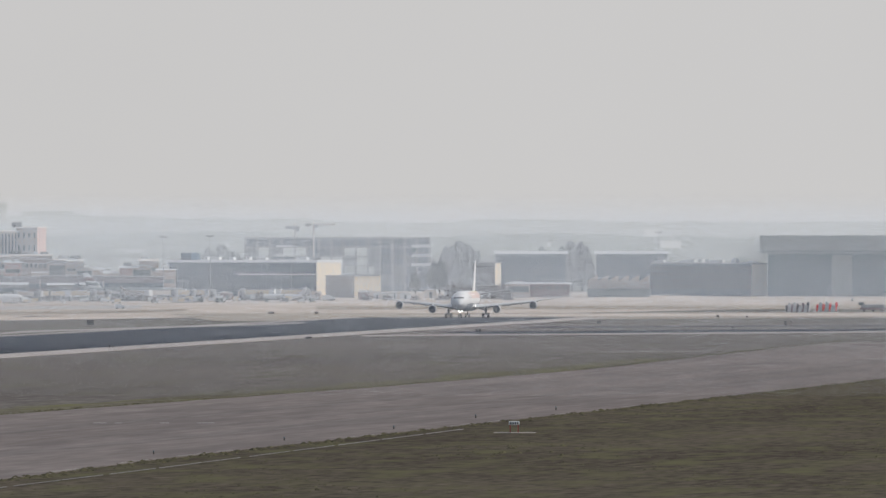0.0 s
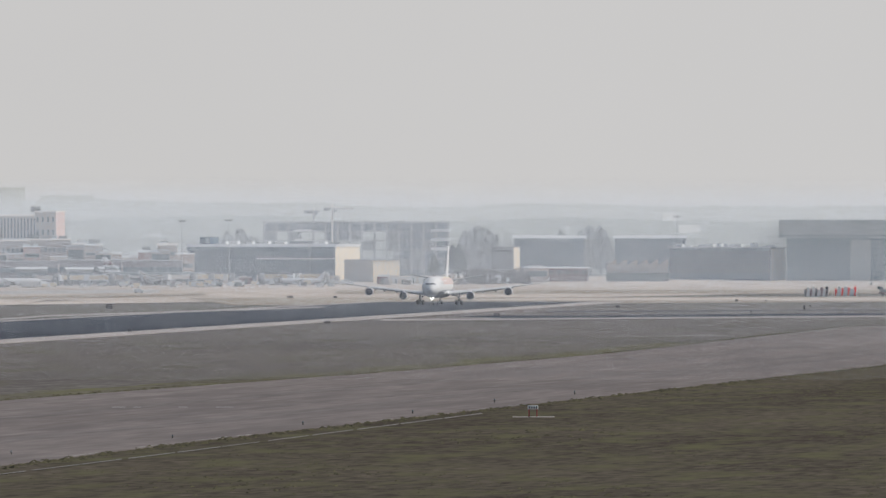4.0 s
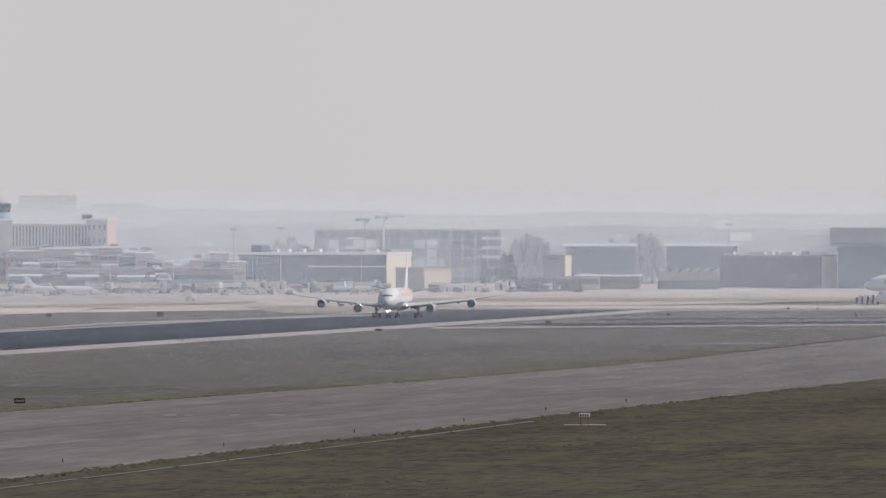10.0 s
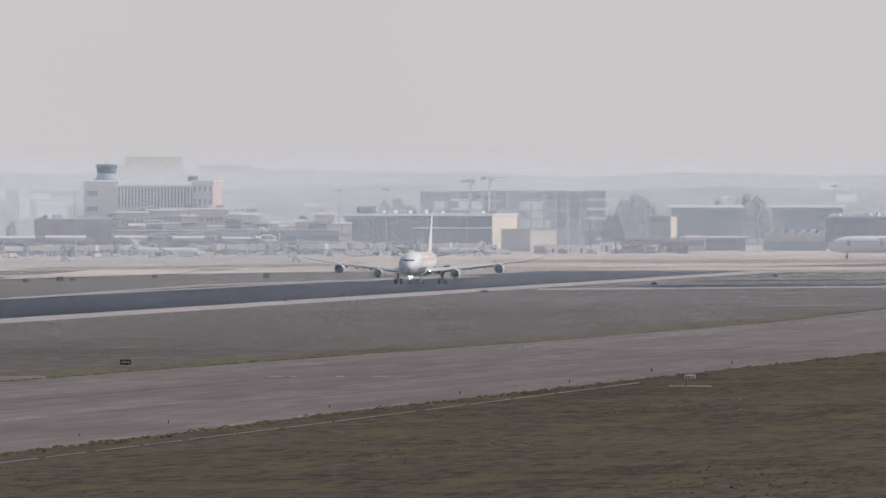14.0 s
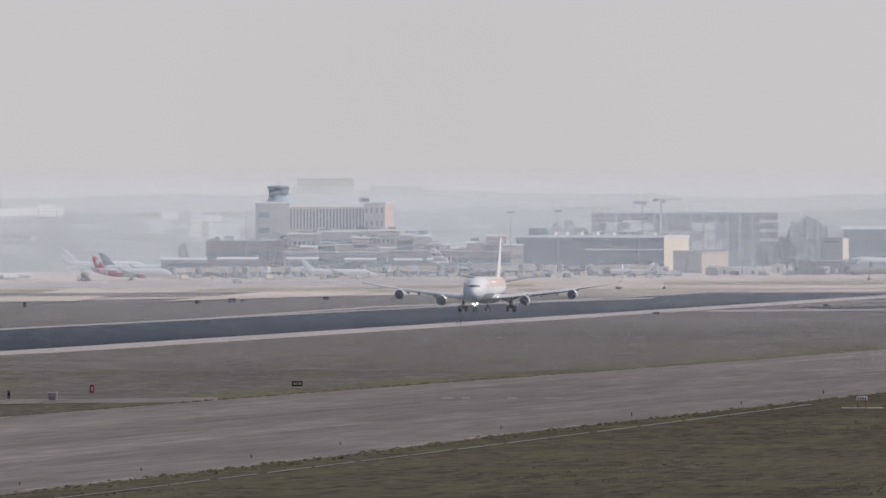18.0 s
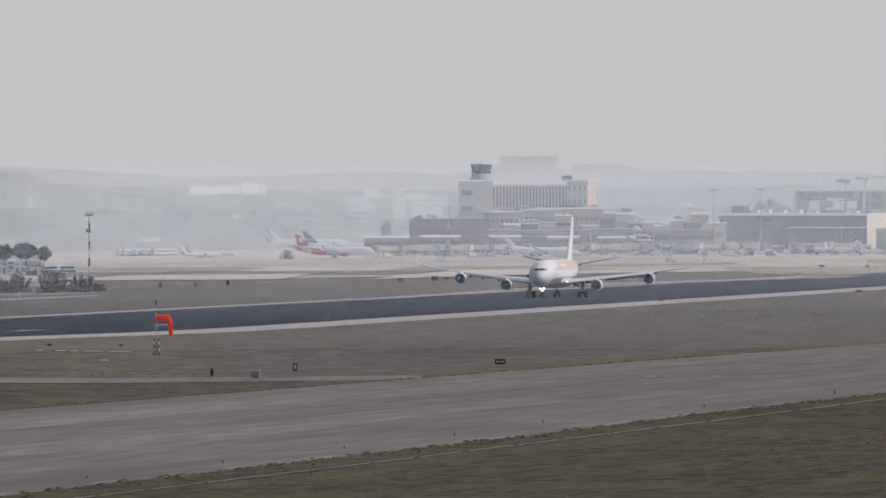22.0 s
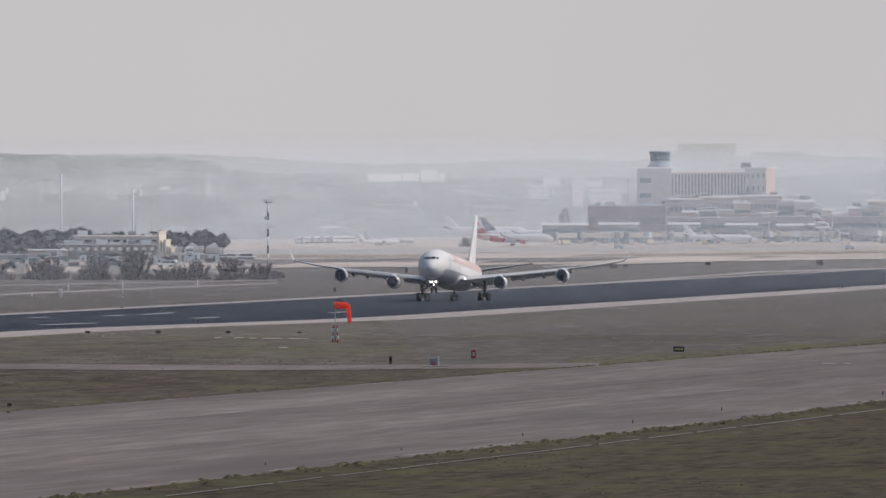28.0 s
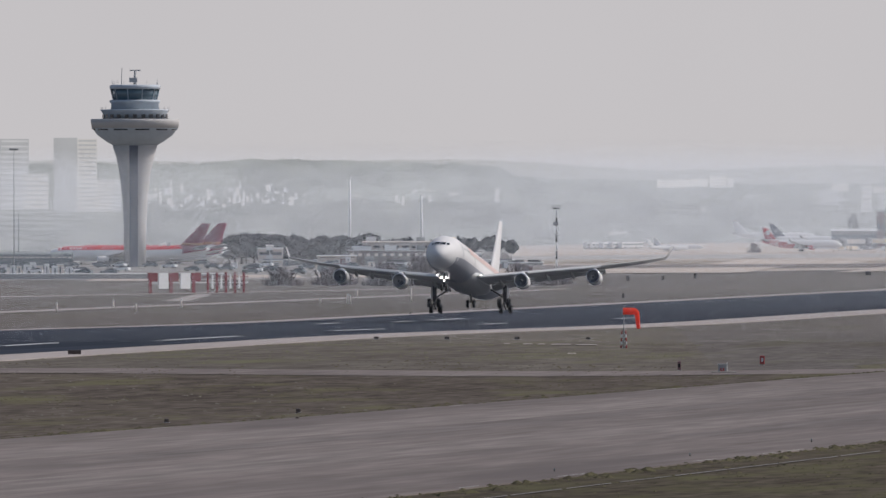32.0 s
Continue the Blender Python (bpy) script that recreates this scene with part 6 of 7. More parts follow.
def haze_threads(d0, d1, cover, top, low, label, seed, left=1.0, right=1.0, middle=0.0):
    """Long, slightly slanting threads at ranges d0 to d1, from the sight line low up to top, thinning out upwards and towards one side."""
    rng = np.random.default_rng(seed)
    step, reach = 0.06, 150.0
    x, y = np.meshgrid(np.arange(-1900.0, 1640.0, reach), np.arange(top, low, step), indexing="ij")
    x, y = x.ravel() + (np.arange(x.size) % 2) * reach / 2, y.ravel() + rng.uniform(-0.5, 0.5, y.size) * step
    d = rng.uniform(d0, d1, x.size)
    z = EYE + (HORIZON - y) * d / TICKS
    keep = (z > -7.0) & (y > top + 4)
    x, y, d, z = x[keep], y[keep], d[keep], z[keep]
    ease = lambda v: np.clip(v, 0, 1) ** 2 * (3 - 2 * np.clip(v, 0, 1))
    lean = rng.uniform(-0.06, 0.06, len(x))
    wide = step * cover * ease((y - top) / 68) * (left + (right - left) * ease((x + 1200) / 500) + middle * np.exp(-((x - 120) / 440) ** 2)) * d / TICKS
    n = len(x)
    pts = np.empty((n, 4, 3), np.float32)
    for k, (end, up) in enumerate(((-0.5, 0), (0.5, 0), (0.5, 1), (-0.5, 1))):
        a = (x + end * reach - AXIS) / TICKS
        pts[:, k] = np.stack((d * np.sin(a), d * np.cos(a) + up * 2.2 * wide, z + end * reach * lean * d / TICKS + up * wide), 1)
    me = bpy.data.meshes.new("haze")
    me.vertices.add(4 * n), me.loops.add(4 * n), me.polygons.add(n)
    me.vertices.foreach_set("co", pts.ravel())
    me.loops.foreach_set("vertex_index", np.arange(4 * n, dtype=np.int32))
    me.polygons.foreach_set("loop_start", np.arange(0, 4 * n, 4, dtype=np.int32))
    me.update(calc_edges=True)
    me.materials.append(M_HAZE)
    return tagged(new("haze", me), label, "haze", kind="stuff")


haze_threads(1300, 2080, 0.04, 340, 700, "fine pale threads imitating faint haze over the near end of the runway", 9)
haze_threads(2140, 3010, 0.08, 345, 650, "fine pale threads imitating faint haze over the runway and its grass", 1, 1.45, 1.0)
haze_threads(3110, 4075, 0.11, 350, 600, "fine pale threads imitating faint haze over the runway's far grass", 8, 1.0, 1.0)
haze_threads(4088, 4285, 0.12, 380, 560, "fine pale threads imitating haze before the pines", 6, 1.0, 0.15)
haze_threads(4450, 4548, 0.27, 338, 548, "fine pale threads imitating thin haze over the apron", 2, 0.35, 1.0, 0.35)
haze_threads(4400, 4445, 0.07, 440, 548, "fine pale threads imitating low haze along the apron's far edge", 5, 0.3, 1.0)
haze_threads(4600, 4685, 0.32, 338, 545, "pale haze among the terminal buildings", 3, 0.35, 1.0, 0.4)
haze_threads(4735, 4925, 0.06, 350, 540, "pale haze behind the building site", 4)


# ---- airfield furniture ----
def on_mark(name, label, category, x, y, group=""):
    p_ = mark(x, y)
    return thing(name, label, category, pose(*p_, ground_z(*p_), 0, 0, math.degrees(-(x - AXIS) / TICKS)), group)


M_REDW = mat("weathered_red_paint", (0.40, 0.09, 0.085), 0.7, vary=0.2)
M_SCREEN = mat("dark_red_board_paint", (0.19, 0.022, 0.032), 0.7, vary=0.2)


def windsock():
    """A lit windsock: banded pole, orange sock drooping at its end."""
    th = on_mark("windsock", "orange-red windsock on a red and white banded pole", "windsock", -697, 712)
    d = 464014 / (712 - HORIZON)
    u = d / TICKS
    h = (712 - 640) * u
    part("pole", rod((0, 0, 0), (0, 0, h), 0.09, 0.05, 8), M_STEEL, th)
    for s in (-0.34, 0.34):
        for k in range(5):
            part("leg_band", rod((s * (1 - 0.06 * k), 0, h * 0.085 * k), (s * (0.94 - 0.06 * k), 0, h * 0.085 * (k + 1)), 0.1, 0.1, 6), M_LINE if k % 2 else M_REDW, th)
    for k in range(4):
        part("brace", rod((-0.32, 0, h * 0.1 * k), (0.30, 0, h * 0.1 * (k + 1)), 0.04, 0.04, 4), M_LINE, th)
    rings = []
    for s, dz, r in ((-2, 0.0, 6.0), (6, -0.2, 6.0), (14, 0.0, 6.0), (19, 0.5, 5.9), (21.6, 2.2, 5.2), (22.8, 6.5, 4.3), (23.6, 14.0, 3.9), (24.6, 23.0, 3.6), (25.4, 30.0, 3.4)):
        bend = smooth((s - 18) / 5) * 1.45
        c = Vector((s * u, -0.25, h - 0.55 - dz * u))
        rings.append([(c.x + r * u * math.sin(a) * math.sin(bend), c.y + r * u * 0.9 * math.cos(a), c.z + r * u * math.sin(a) * math.cos(bend)) for a in [2 * math.pi * i / 14 for i in range(14)]])
    part("sock", loft(bmesh.new(), rings, cap=False), M_SOCK, th, "orange-red cloth sock hanging down at its end")
    part("hoop", loft(bmesh.new(), [ring((-2 * u, -0.25, h - 0.55), 6.2 * u, 14, "x"), ring((-1.5 * u, -0.25, h - 0.55), 6.2 * u, 14, "x")], cap=False), M_STEEL, th)


windsock()


def sign_board(x, y, w, h, panel, ink, label, bars):
    """A guidance sign: box on two legs, unreadable writing as bars."""
    th = on_mark("taxiway_sign", label, "sign", x, y)
    u = (EYE * TICKS / (y - HORIZON)) / TICKS
    w, h = w * u, h * u
    part("panel", boxed(-w / 2, w / 2, -0.12, 0.12, 0.15, 0.15 + h, bevel=0.03), panel, th)
    for k in (-0.35, 0.35):
        part("leg", rod((w * k, 0, 0), (w * k, 0, 0.2), 0.05, n=6), M_STEEL, th)
    for a, b in bars:
        part("lettering_bar", boxed(w * (a - 0.5), w * (b - 0.5), -0.135, -0.121, 0.15 + h * 0.28, 0.15 + h * 0.72), ink, th)


M_INK = mat("sign_yellow", (0.62, 0.55, 0.30), 0.6, vary=0.05)
sign_board(-89, 730, 19, 9, M_BLACK, M_INK, "black taxiway sign with pale lettering in the grass", ((0.12, 0.28), (0.34, 0.50), (0.56, 0.66), (0.72, 0.88)))
sign_board(-452, 742, 8.5, 15, M_REDW, M_LINE, "upright red mandatory sign in the grass", ((0.3, 0.7),))
sign_board(-599, 752, 6, 15, M_BRICK, M_BLACK, "narrow dark red marker board in the grass", ((0.2, 0.8),))


def cabinet(x, y):
    th = on_mark("lighting_cabinet", "grey field cabinet with a red front and white mast", "cabinet", x, y)
    u = EYE / (y - HORIZON)
    part("box", boxed(-8 * u, 7 * u, -0.5, 0.5, 0, 13.5 * u, bevel=0.04), M_GREY, th)
    part("roof", boxed(-9.5 * u, 8.5 * u, -0.6, 0.6, 13.5 * u, 15 * u, bevel=0.03), M_STEEL, th)
    part("front_plate", boxed(-4.5 * u, 3 * u, -0.54, -0.505, 1.5 * u, 7.5 * u), M_REDW, th)
    part("ball", turned([(0.02, 3.5 * u), (1.8 * u, 4.2 * u), (2.2 * u, 5.5 * u), (1.8 * u, 6.8 * u), (0.02, 7.4 * u)], 12, (-1 * u, -0.45, 0)), M_GREY, th)
    part("white_mast", rod((8 * u, 0, 0), (8 * u, 0, 17 * u), 0.06, 0.04, 5), M_LINE, th)
    part("plinth", boxed(-20 * u, 24 * u, -6.0, -0.6, -0.02, 0.13), M_PATH, th)


cabinet(-522, 754)


def papi(x, y):
    th = on_mark("approach_light_unit", "white and red approach light unit on a concrete pad", "approach light", x, y)
    u = EYE / (y - HORIZON)
    part("pad", boxed(-36 * u, 38 * u, -2.2, 2.2, -0.02, 0.08), M_SHOULDER, th)
    part("housing", boxed(-9.5 * u, 9.5 * u, -0.5, 0.5, 15 * u, 21 * u, bevel=0.04), M_LINE, th)
    for k in (-7, 7):
        part("leg", boxed((k - 0.9) * u, (k + 0.9) * u, -0.15, 0.15, 0.05, 15 * u), M_REDW, th)
    for k in (-6, -2, 2, 6):
        part("lens", boxed((k - 1.0) * u, (k + 1.0) * u, -0.53, -0.5, 16 * u, 20 * u), M_GLASS, th)


papi(910, 767)


def edge_light(x, y, s=1.0, label="small dark taxiway edge light on a stake"):
    th = on_mark("edge_light", label, "edge light", x, y, "edge lights")
    u = EYE / (y - HORIZON) * s
    part("stake", rod((0, 0, 0), (0, 0, 6 * u), 1.1 * u, 0.9 * u, 6), M_BLACK, th)
    part("lens", turned([(1.3 * u, 6 * u), (1.5 * u, 7.5 * u), (0.5 * u, 9 * u)], 8), M_SLATE, th)


for x, y in ((503, 782), (697, 762), (272, 806), (842, 742), (984, 728), (-13, 834), (-820, 932), (-365, 880), (-170, 857), (-580, 905)):
    edge_light(x, y)


def kit_box(x, y, w, h, label="dark runway light housing beside the shoulder"):
    th = on_mark("light_housing", label, "light housing", x, y, "light housings")
    u = EYE * TICKS / (y - HORIZON) / TICKS if y > 563 else 4350 / TICKS
    part("housing", boxed(-w * u / 2, w * u / 2, -0.4, 0.4, 0, h * u, bevel=0.05), M_HOUSING, th)
    part("foot", boxed(-w * u * 0.65, w * u * 0.65, -0.5, 0.5, -0.05, 0.08), M_GREY, th)


for x, y, w, h in ((-1135, 696, 8, 5), (-1010, 696, 8, 5), (-886, 696, 8, 5), (-760, 696, 7, 4), (-1669, 724, 22, 9), (-1506, 844, 8, 8), (-1273, 826, 8, 8), (-1276, 828, 4, 4), (-1275, 838, 6, 5), (194, 618, 2.2, 8), (200, 618, 2.2, 8), (-698, 622, 4, 8), (546, 600, 12, 4), (846, 587, 10, 5), (1060, 573, 7, 5), (1270, 562, 5, 4), (1322, 562, 4, 3), (1296, 582, 4, 3), (1390, 576, 4, 8), (1400, 571, 4, 3)):
    kit_box(x, y, w, h)
for x, y, w, h in (
                   (-690, 592, 6, 9), (-628, 591, 5, 8), (-571, 588, 5, 9), (-265, 582, 10, 7), (-205, 580, 12, 8), (-184, 579, 9, 4), (-38, 575, 10, 6), (160, 575, 12, 9), (-1075, 652, 5, 4), (1508, 533, 4, 6), (560, 556, 6, 4), (480, 556, 10, 4)):
    kit_box(x, y, w, h)


def marker_post(x, y, w, h):
    th = on_mark("marker_post", "pale slender marker post beside the service road", "post", x, y, "marker posts")
    u = math.hypot(*mark(x, y)) / TICKS
    part("post", rod((0, 0, 0), (0, 0, h * u), w * u / 2, w * u * 0.4, 8), M_STONE, th)
    part("cap", boxed(-w * u * 0.7, w * u * 0.7, -0.2, 0.2, h * u, h * u + 0.12), M_ROOF, th)


for x, y, w, h in ((-1169, 621, 2.5, 12), (-1185, 633, 3, 16), (-1181, 633, 2.5, 14), (-1073, 629, 2.2, 25), (-1234, 632, 3, 8), (-1480, 640, 3, 14), (-1560, 646, 3, 13), (-1600, 640, 3, 12), (-1700, 648, 3, 16), (-940, 612, 2, 10)):
    marker_post(x, y, w, h)


M_PINKW = mat("faded_pink_white_paint", (0.70, 0.58, 0.57), 0.7, vary=0.1)


def frangible_row(x0, x1, y, n, h, paints, label):
    """A row of upright antenna boards on one frame."""
    th = on_mark("antenna_row", label, "antenna", (x0 + x1) / 2, y)
    p_ = mark((x0 + x1) / 2, y)
    u = math.hypot(*p_) / TICKS
    w = (x1 - x0) * u
    for k in range(n):
        x = -w / 2 + w * k / (n - 1)
        tall = h * u * (0.72, 0.95, 0.8, 1.0, 0.86)[k % 5]
        part("board", boxed(x - 2.1 * u, x + 2.1 * u, -0.2, 0.2, 0.3, tall, bevel=0.02), paints[k % len(paints)], th)
        part("stay", rod((x + 1.2 * u, -0.3, 0), (x + 3.6 * u, -0.3, tall * 0.9), 0.14, n=4), M_PINKW, th)
        part("foot", boxed(x - 2.2 * u, x + 2.6 * u, -0.5, 0.5, 0, 0.3), M_GREY, th)
    part("rail", boxed(-w / 2, w / 2, -0.05, 0.05, 0.1, 0.35), M_STEEL, th)


frangible_row(1392, 1430, 554, 9, 19, (M_BLACK, M_LINE, M_BRICK, M_LINE), "row of dark aerial boards on the far strip")
frangible_row(1446, 1480, 553, 7, 19, (M_SOCK, M_LINE), "row of red and white aerial boards on the far strip")


def red_barrier():
    th = on_mark("localiser_screen", "red and white lattice aerial screen behind the runway", "antenna", -1451, 614)
    u = math.hypot(*mark(-1451, 614)) / TICKS
    for x in (-80, -43, -3):
        part("red_board", boxed((x - 8) * u, (x + 8) * u, -0.15, 0.15, 21 * u, 36 * u), M_SCREEN, th)
        part("red_leg", boxed((x - 7) * u, (x - 2) * u, -0.12, 0.12, 0, 21 * u), M_SCREEN, th)
    for x in (-62, -23):
        part("white_board", boxed((x - 8) * u, (x + 9) * u, -0.18, 0.12, 8 * u, 36 * u), M_ROOF, th)
    for x in range(18, 88, 8):
        part("lattice_post", boxed((x - 1.5) * u, (x + 1.5) * u, -0.1, 0.1, 0 if x % 16 < 8 else 8 * u, (37 if x % 16 < 8 else 32) * u), M_SCREEN if x % 16 < 8 else M_LINE, th)
    part("rail", boxed(-90 * u, 90 * u, -0.08, 0.08, 28 * u, 29.6 * u), M_SCREEN, th)
    part("rail", boxed(-90 * u, 90 * u, -0.08, 0.08, 18 * u, 19.5 * u), M_LINE, th)
    th.matrix_basis = th.matrix_basis @ pose(0, 0, 0, 0, 0, 34) @ Matrix.Diagonal((1.2, 1, 1, 1))


red_barrier()


def trailer(x, y):
    th = on_mark("equipment_trailer", "low dark brown equipment trailer with covered load", "trailer", x, y, "trailers")
    u = math.hypot(*mark(x, y)) / TICKS
    part("deck", boxed(-24 * u, 24 * u, -1, 1, 4 * u, 8 * u), M_BRICK, th)
    part("load", boxed(-22 * u, 20 * u, -0.9, 0.9, 8 * u, 14 * u, bevel=0.2), M_STEEL, th)
    for k in (-16, 0, 15):
        part("wheel", turned([(2.6 * u, -0.2), (2.6 * u, 0.2)], 10, (k * u, -0.9, 2.6 * u), "y"), M_TYRE, th)
    part("cab", boxed(-26 * u, -16 * u, -0.9, 0.9, 13 * u, 18 * u, bevel=0.1), M_SLATE, th)


trailer(1545, 553)


# ---- grass tufts ----
def island_mat(name, a, b):
    m = bpy.data.materials.new(name)
    m.use_nodes = True
    n, l = m.node_tree.nodes, m.node_tree.links
    p = n["Principled BSDF"]
    p.inputs["Roughness"].default_value, p.inputs["Specular IOR Level"].default_value = 0.95, 0.0
    g, r = n.new("ShaderNodeNewGeometry"), n.new("ShaderNodeValToRGB")
    r.color_ramp.elements[0].color, r.color_ramp.elements[1].color = (*a, 1), (*b, 1)
    l.new(g.outputs["Random Per Island"], r.inputs["Fac"])
    l.new(r.outputs["Color"], p.inputs["Base Color"])
    return m


M_TUFT = island_mat("grass_tufts", (0.066, 0.060, 0.042), (0.108, 0.100, 0.060))
M_TUFT3 = island_mat("yellow_green_tufts", (0.118, 0.114, 0.080), (0.160, 0.152, 0.100))
M_TUFT2 = island_mat("dry_tufts", (0.128, 0.118, 0.102), (0.168, 0.156, 0.130))


def tufts(name, label, points, material, seed, lo, hi):
    """Low fans of blades, each tuft one island."""
    rnd = random.Random(seed)
    verts, faces = [], []
    for x, y, k in points:
        z, s = ground_z(x, y), rnd.uniform(lo, hi) * k
        c = len(verts)
        verts.append((x, y, z + 0.02))
        n = 5
        for i in range(n):
            a = 6.283 * i / n + rnd.random()
            verts.append((x + s * 2.0 * math.cos(a), y + s * 4.0 * math.sin(a), z + s * rnd.uniform(0.0, 0.35)))
        verts.append((x, y, z + s))
        for i in range(n):
            faces.append((c + n + 1, c + 1 + i, c + 1 + (i + 1) % n))
    me = bpy.data.meshes.new(name)
    me.from_pydata(verts, [], faces)
    me.materials.append(material)
    return tagged(new(name, me), label, "grass", kind="stuff")


def scatter():
    rnd = random.Random(33)
    pts = []
    for _ in range(9000):                             # rough grass on the near verge
        y = 820 + 1300 * rnd.random() ** 1.4
        x = near_x(y) + rnd.random() * (0.05 * y + 40)
        c = noise.noise((x * 0.05, y * 0.008, 3.0))
        if c > -0.12:
            pts.append((x, y, 0.6 + 0.8 * max(0, c)))
    tufts("grass", "rough green and brown grass tufts on the verge", pts, M_TUFT, 1, 0.06, 0.20)
    pts = []
    for _ in range(4200):                             # ragged pavement edges
        y = 820 + 2100 * rnd.random()
        x = near_x(y) + abs(rnd.gauss(0, 1.2)) - 0.3
        pts.append((x, y, rnd.choice((0.7, 1.0, 1.0, 1.7))))
        y = 900 + 2100 * rnd.random()
        pts.append((far_x(y) - abs(rnd.gauss(0, 1.6)) + 0.3, y, rnd.choice((0.6, 0.8, 1.3))))
    big = []
    for _ in range(70):                              # larger clumps that break the pavement's edge
        y = 820 + 1500 * rnd.random() ** 1.3
        big.append((near_x(y) + 0.4 + abs(rnd.gauss(0, 1.4)), y, rnd.choice((1.0, 1.0, 1.5))))
        if rnd.random() < 0.4:
            y = 900 + 1500 * rnd.random()
            big.append((far_x(y) - 0.4 - abs(rnd.gauss(0, 1.5)), y, rnd.choice((0.7, 1.0))))
    tall = []
    for _ in range(26):                               # a few tall clumps between pavement and drain
        y = 860 + 1100 * rnd.random()
        tall.append((near_x(y) + 0.6 + 2.2 * rnd.random(), y, 1.0))
    tufts("grass", "larger yellow-green grass clumps at the pavement's edge", big, M_TUFT, 6, 0.04, 0.13)
    tufts("grass", "tall brown-green grass clumps beside the drain", tall, M_TUFT, 8, 0.16, 0.30)
    tufts("grass", "ragged grass along the taxiway edges", pts, M_TUFT, 2, 0.05, 0.17)
    pts = []
    for _ in range(3500):                             # dry field between taxiway and runway
        y = 1150 + 2000 * rnd.random()
        x0, x1 = centre_x(y) + 46, far_x(y) - 2
        if x1 > x0:
            x = x0 + (x1 - x0) * rnd.random()
            if noise.noise((x * 0.03, y * 0.004, 9.0)) > -0.05:
                pts.append((x, y, 1.0))
    rough = []
    for _ in range(6000):                             # rough ground beside the access road
        y = 1010 + 560 * rnd.random()
        x = far_x(y) - 1 - rnd.random() * 0.085 * y
        if noise.noise((x * 0.06, y * 0.01, 5.0)) > 0.0:
            rough.append((x, y, 1.0))
    tufts("grass", "dark rough grass tufts beside the access road", rough, M_TUFT, 7, 0.05, 0.13)
    green = []
    for _ in range(1300):                             # greener streaks along the runway's near side
        p_ = mark(rnd.uniform(-1850, -560), rnd.choice((rnd.gauss(706, 1.2), rnd.gauss(722, 6))))
        green.append((p_[0], p_[1], 1.5))
    tufts("grass", "yellow-green grass streaks beside the runway", green, M_TUFT3, 4, 0.03, 0.10)
    tufts("grass", "dry grey-brown grass tufts between taxiway and runway", pts, M_TUFT2, 3, 0.05, 0.16)


scatter()


# ---- what moves ----
def on_runway(d, pitch=0.0, lift=0.0):
    """The airliner's pose with its main wheels on the centreline at northing d."""
    x = centre_x(d)
    return pose(x, d, ground_z(x, d) + 0.16 - 0.45 + lift) @ pose(0, 0, 0, 0, 0, 175.37) @ pose(0, 0, 0, pitch, 0, 0)


def run_y(t):
    """Northing of the main wheels after t seconds of the take-off run."""
    return 4049.0 - 37.0 * t - 0.84006 * t ** 2 + 0.003521 * t ** 3


def between(rows, t):
    """Smooth steps between timed values."""
    for (t0, a), (t1, b) in zip(rows, rows[1:]):
        if t <= t1:
            return a + (b - a) * max(0.0, t - t0) / (t1 - t0)
    return rows[-1][1]


def attitude(t):
    """Nose-up angle and rise of the body at rotation and lift-off."""
    pitch = between(((25.6, 0), (26.5, 0.8), (27.2, 2.2), (28, 3.3), (29, 3.9), (30, 4.4), (31, 5.5), (32, 7.0)), t)
    rise = between(((28, 0), (29, 0.2), (30, 0.45), (31, 1.25), (32, 2.5)), t)
    return pitch, rise


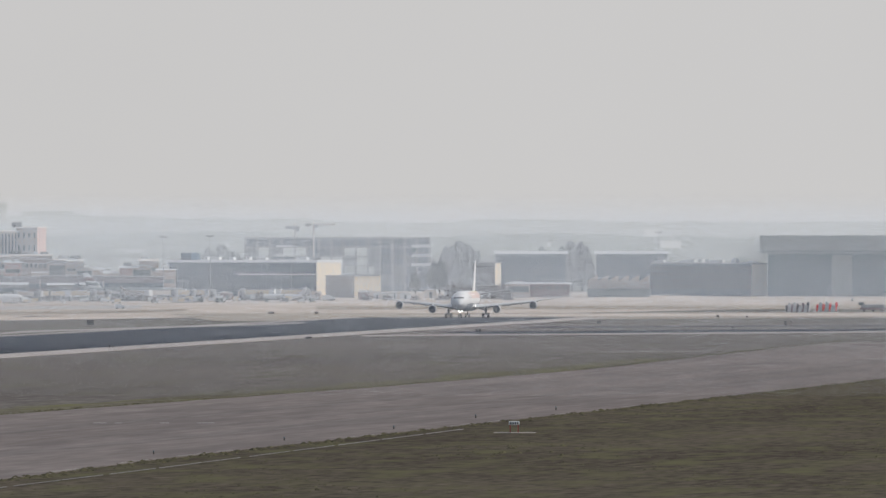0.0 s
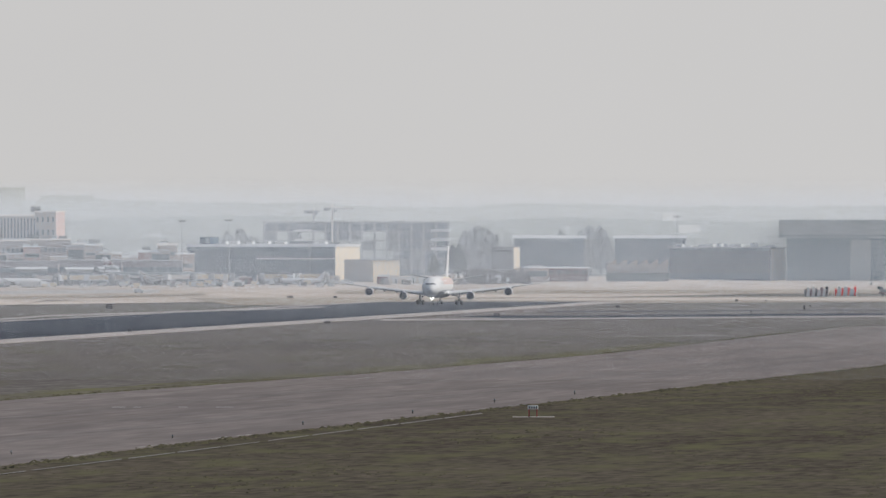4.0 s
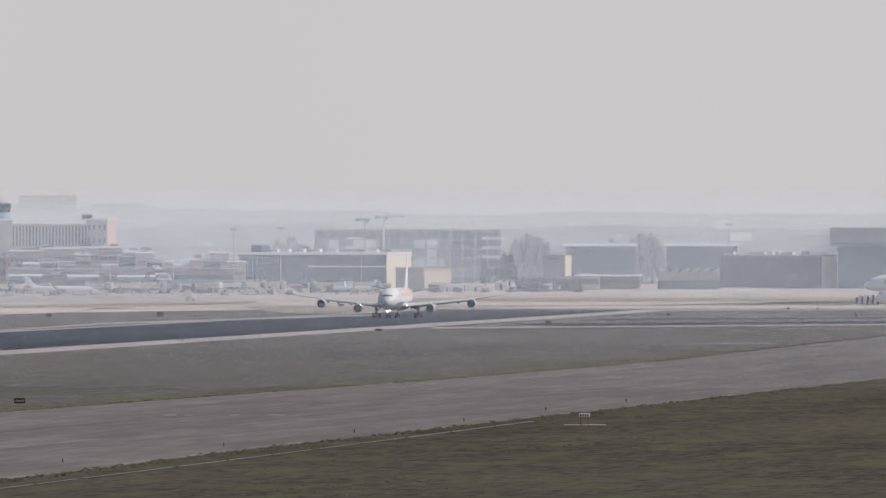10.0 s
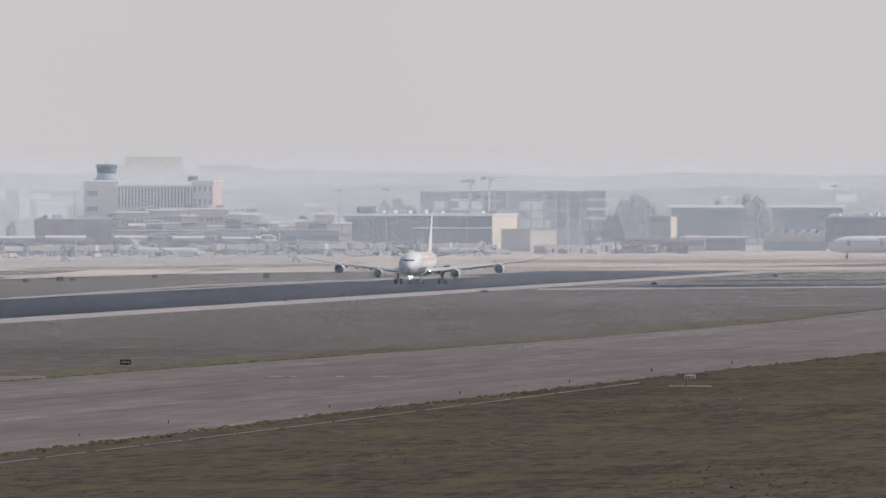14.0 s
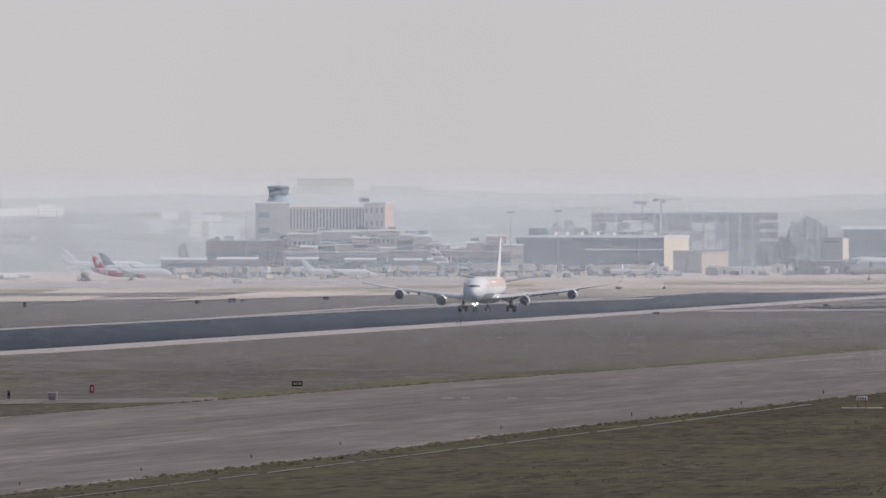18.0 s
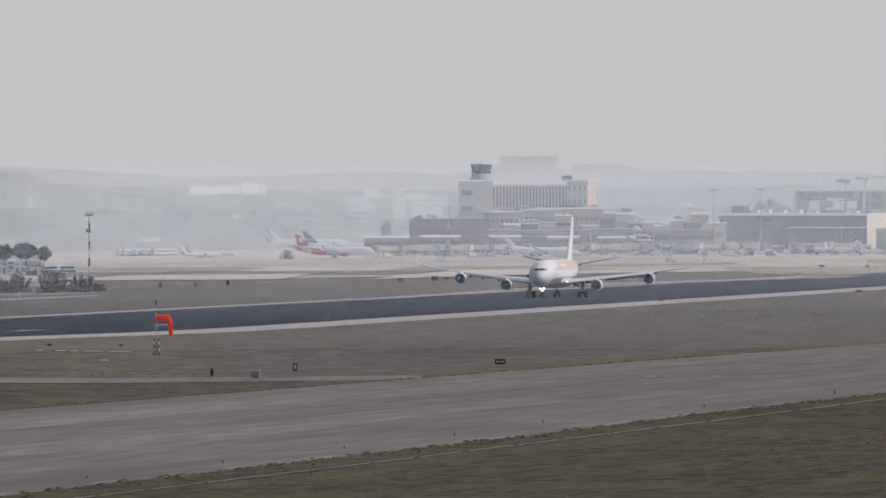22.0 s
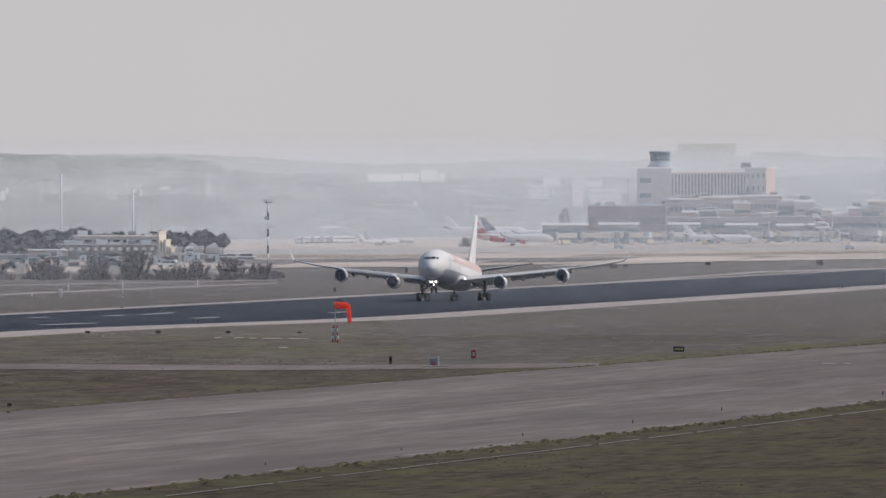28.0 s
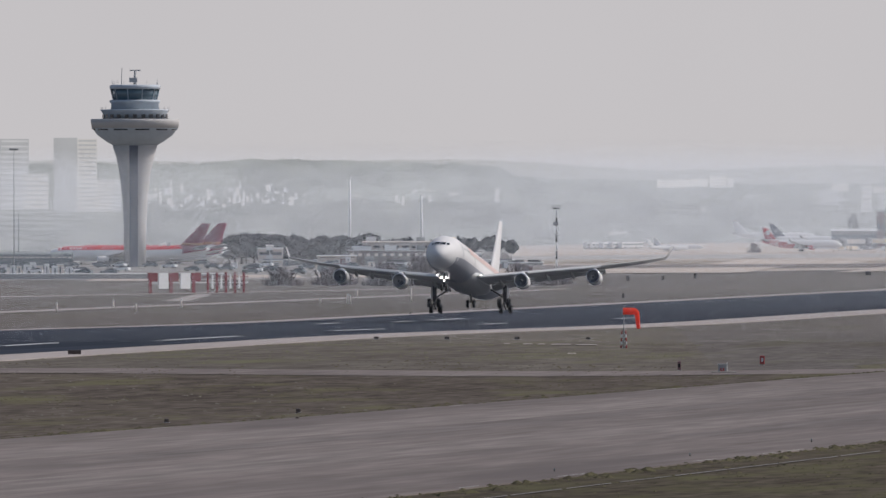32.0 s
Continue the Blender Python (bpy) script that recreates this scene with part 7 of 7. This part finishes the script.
def motions():
    rows = [(t, on_runway(run_y(t), *attitude(t))) for t in [k * 0.5 for k in range(65)]]
    walk(jet, rows)
    for side_part in jet.children:                    # the wings bend up as they take the weight
        if side_part.name.startswith(("wing.", "engine")) or side_part.name == "wing":
            xs = [v.co.x for v in side_part.data.vertices]
            sgn = 1 if sum(xs) > 0 else -1
            if side_part.name.startswith("engine"):
                ex = abs(sum(xs) / len(xs)) - 2.8
                bent = lambda a: pose(0, 0, ex * math.tan(radians(a if a < 1 else 1.0 - 0.5 * (a - 1))))
            else:
                bent = lambda a: pose(sgn * 2.8, 0, 3.6) @ pose(0, 0, 0, 0, -sgn * a, 0) @ pose(-sgn * 2.8, 0, -3.6)
            walk(side_part, [(0.0, bent(-1.2)), (13.0, bent(-1.0)), (20.0, bent(-0.5)), (25.5, bent(0.0)), (28.0, bent(1.0)), (29.5, bent(1.5)), (30.0, bent(1.8)), (31.0, bent(2.3)), (32.0, bent(2.6))])
    for gear in jet.children:                         # the oleos stretch as the wings take the weight
        if gear.name.startswith(("main_gear", "bogie", "centre_gear", "nose_gear")):
            k = 0.3 if gear.name.startswith("centre") else 1.0
            tilt = 1.0 if gear.name.startswith("bogie") else 0.0
            drop = lambda s, a: pose(0, 0, 1.1 - s * k, a * tilt) @ pose(0, 0, -1.1)
            walk(gear, [(0.0, drop(0, 0)), (28.0, drop(0, 0)), (29.0, drop(0.2, 4)), (30.0, drop(0.45, 12)), (31.0, drop(0.65, 18)), (32.0, drop(0.75, 20))])
    rows = []
    for t, x in ((0.0, 1900), (3.0, 1780), (6.0, 1640), (9.0, 1470), (10.0, 1404), (11.0, 1340), (13.0, 1217), (14.0, 1152), (16.5, 988), (17.5, 921), (18.5, 856), (20.0, 800), (22.0, 780), (32.0, 778)):
        px, py = spot(x + 32.3 * 0.94 * TICKS / 4450, 4450)
        rows.append((t, pose(px, py, ground_z(px, py) + 0.05 - 0.4, 0, 0, 90)))
    walk(taxi_jet, rows)
    rows = []
    for t, x in ((0.0, 1720), (3.0, 1620), (6.0, 1513), (7.0, 1483), (8.0, 1464), (9.0, 1448), (10.0, 1424), (12.0, 1395), (15.0, 1390), (32.0, 1390)):
        px, py = spot(x + 32.3 * 0.80 * TICKS / 4140, 4140)
        rows.append((t, pose(px, py, ground_z(px, py) + 0.05 - 0.4, 0, 0, 90)))
    walk(near_taxi, rows)


motions()
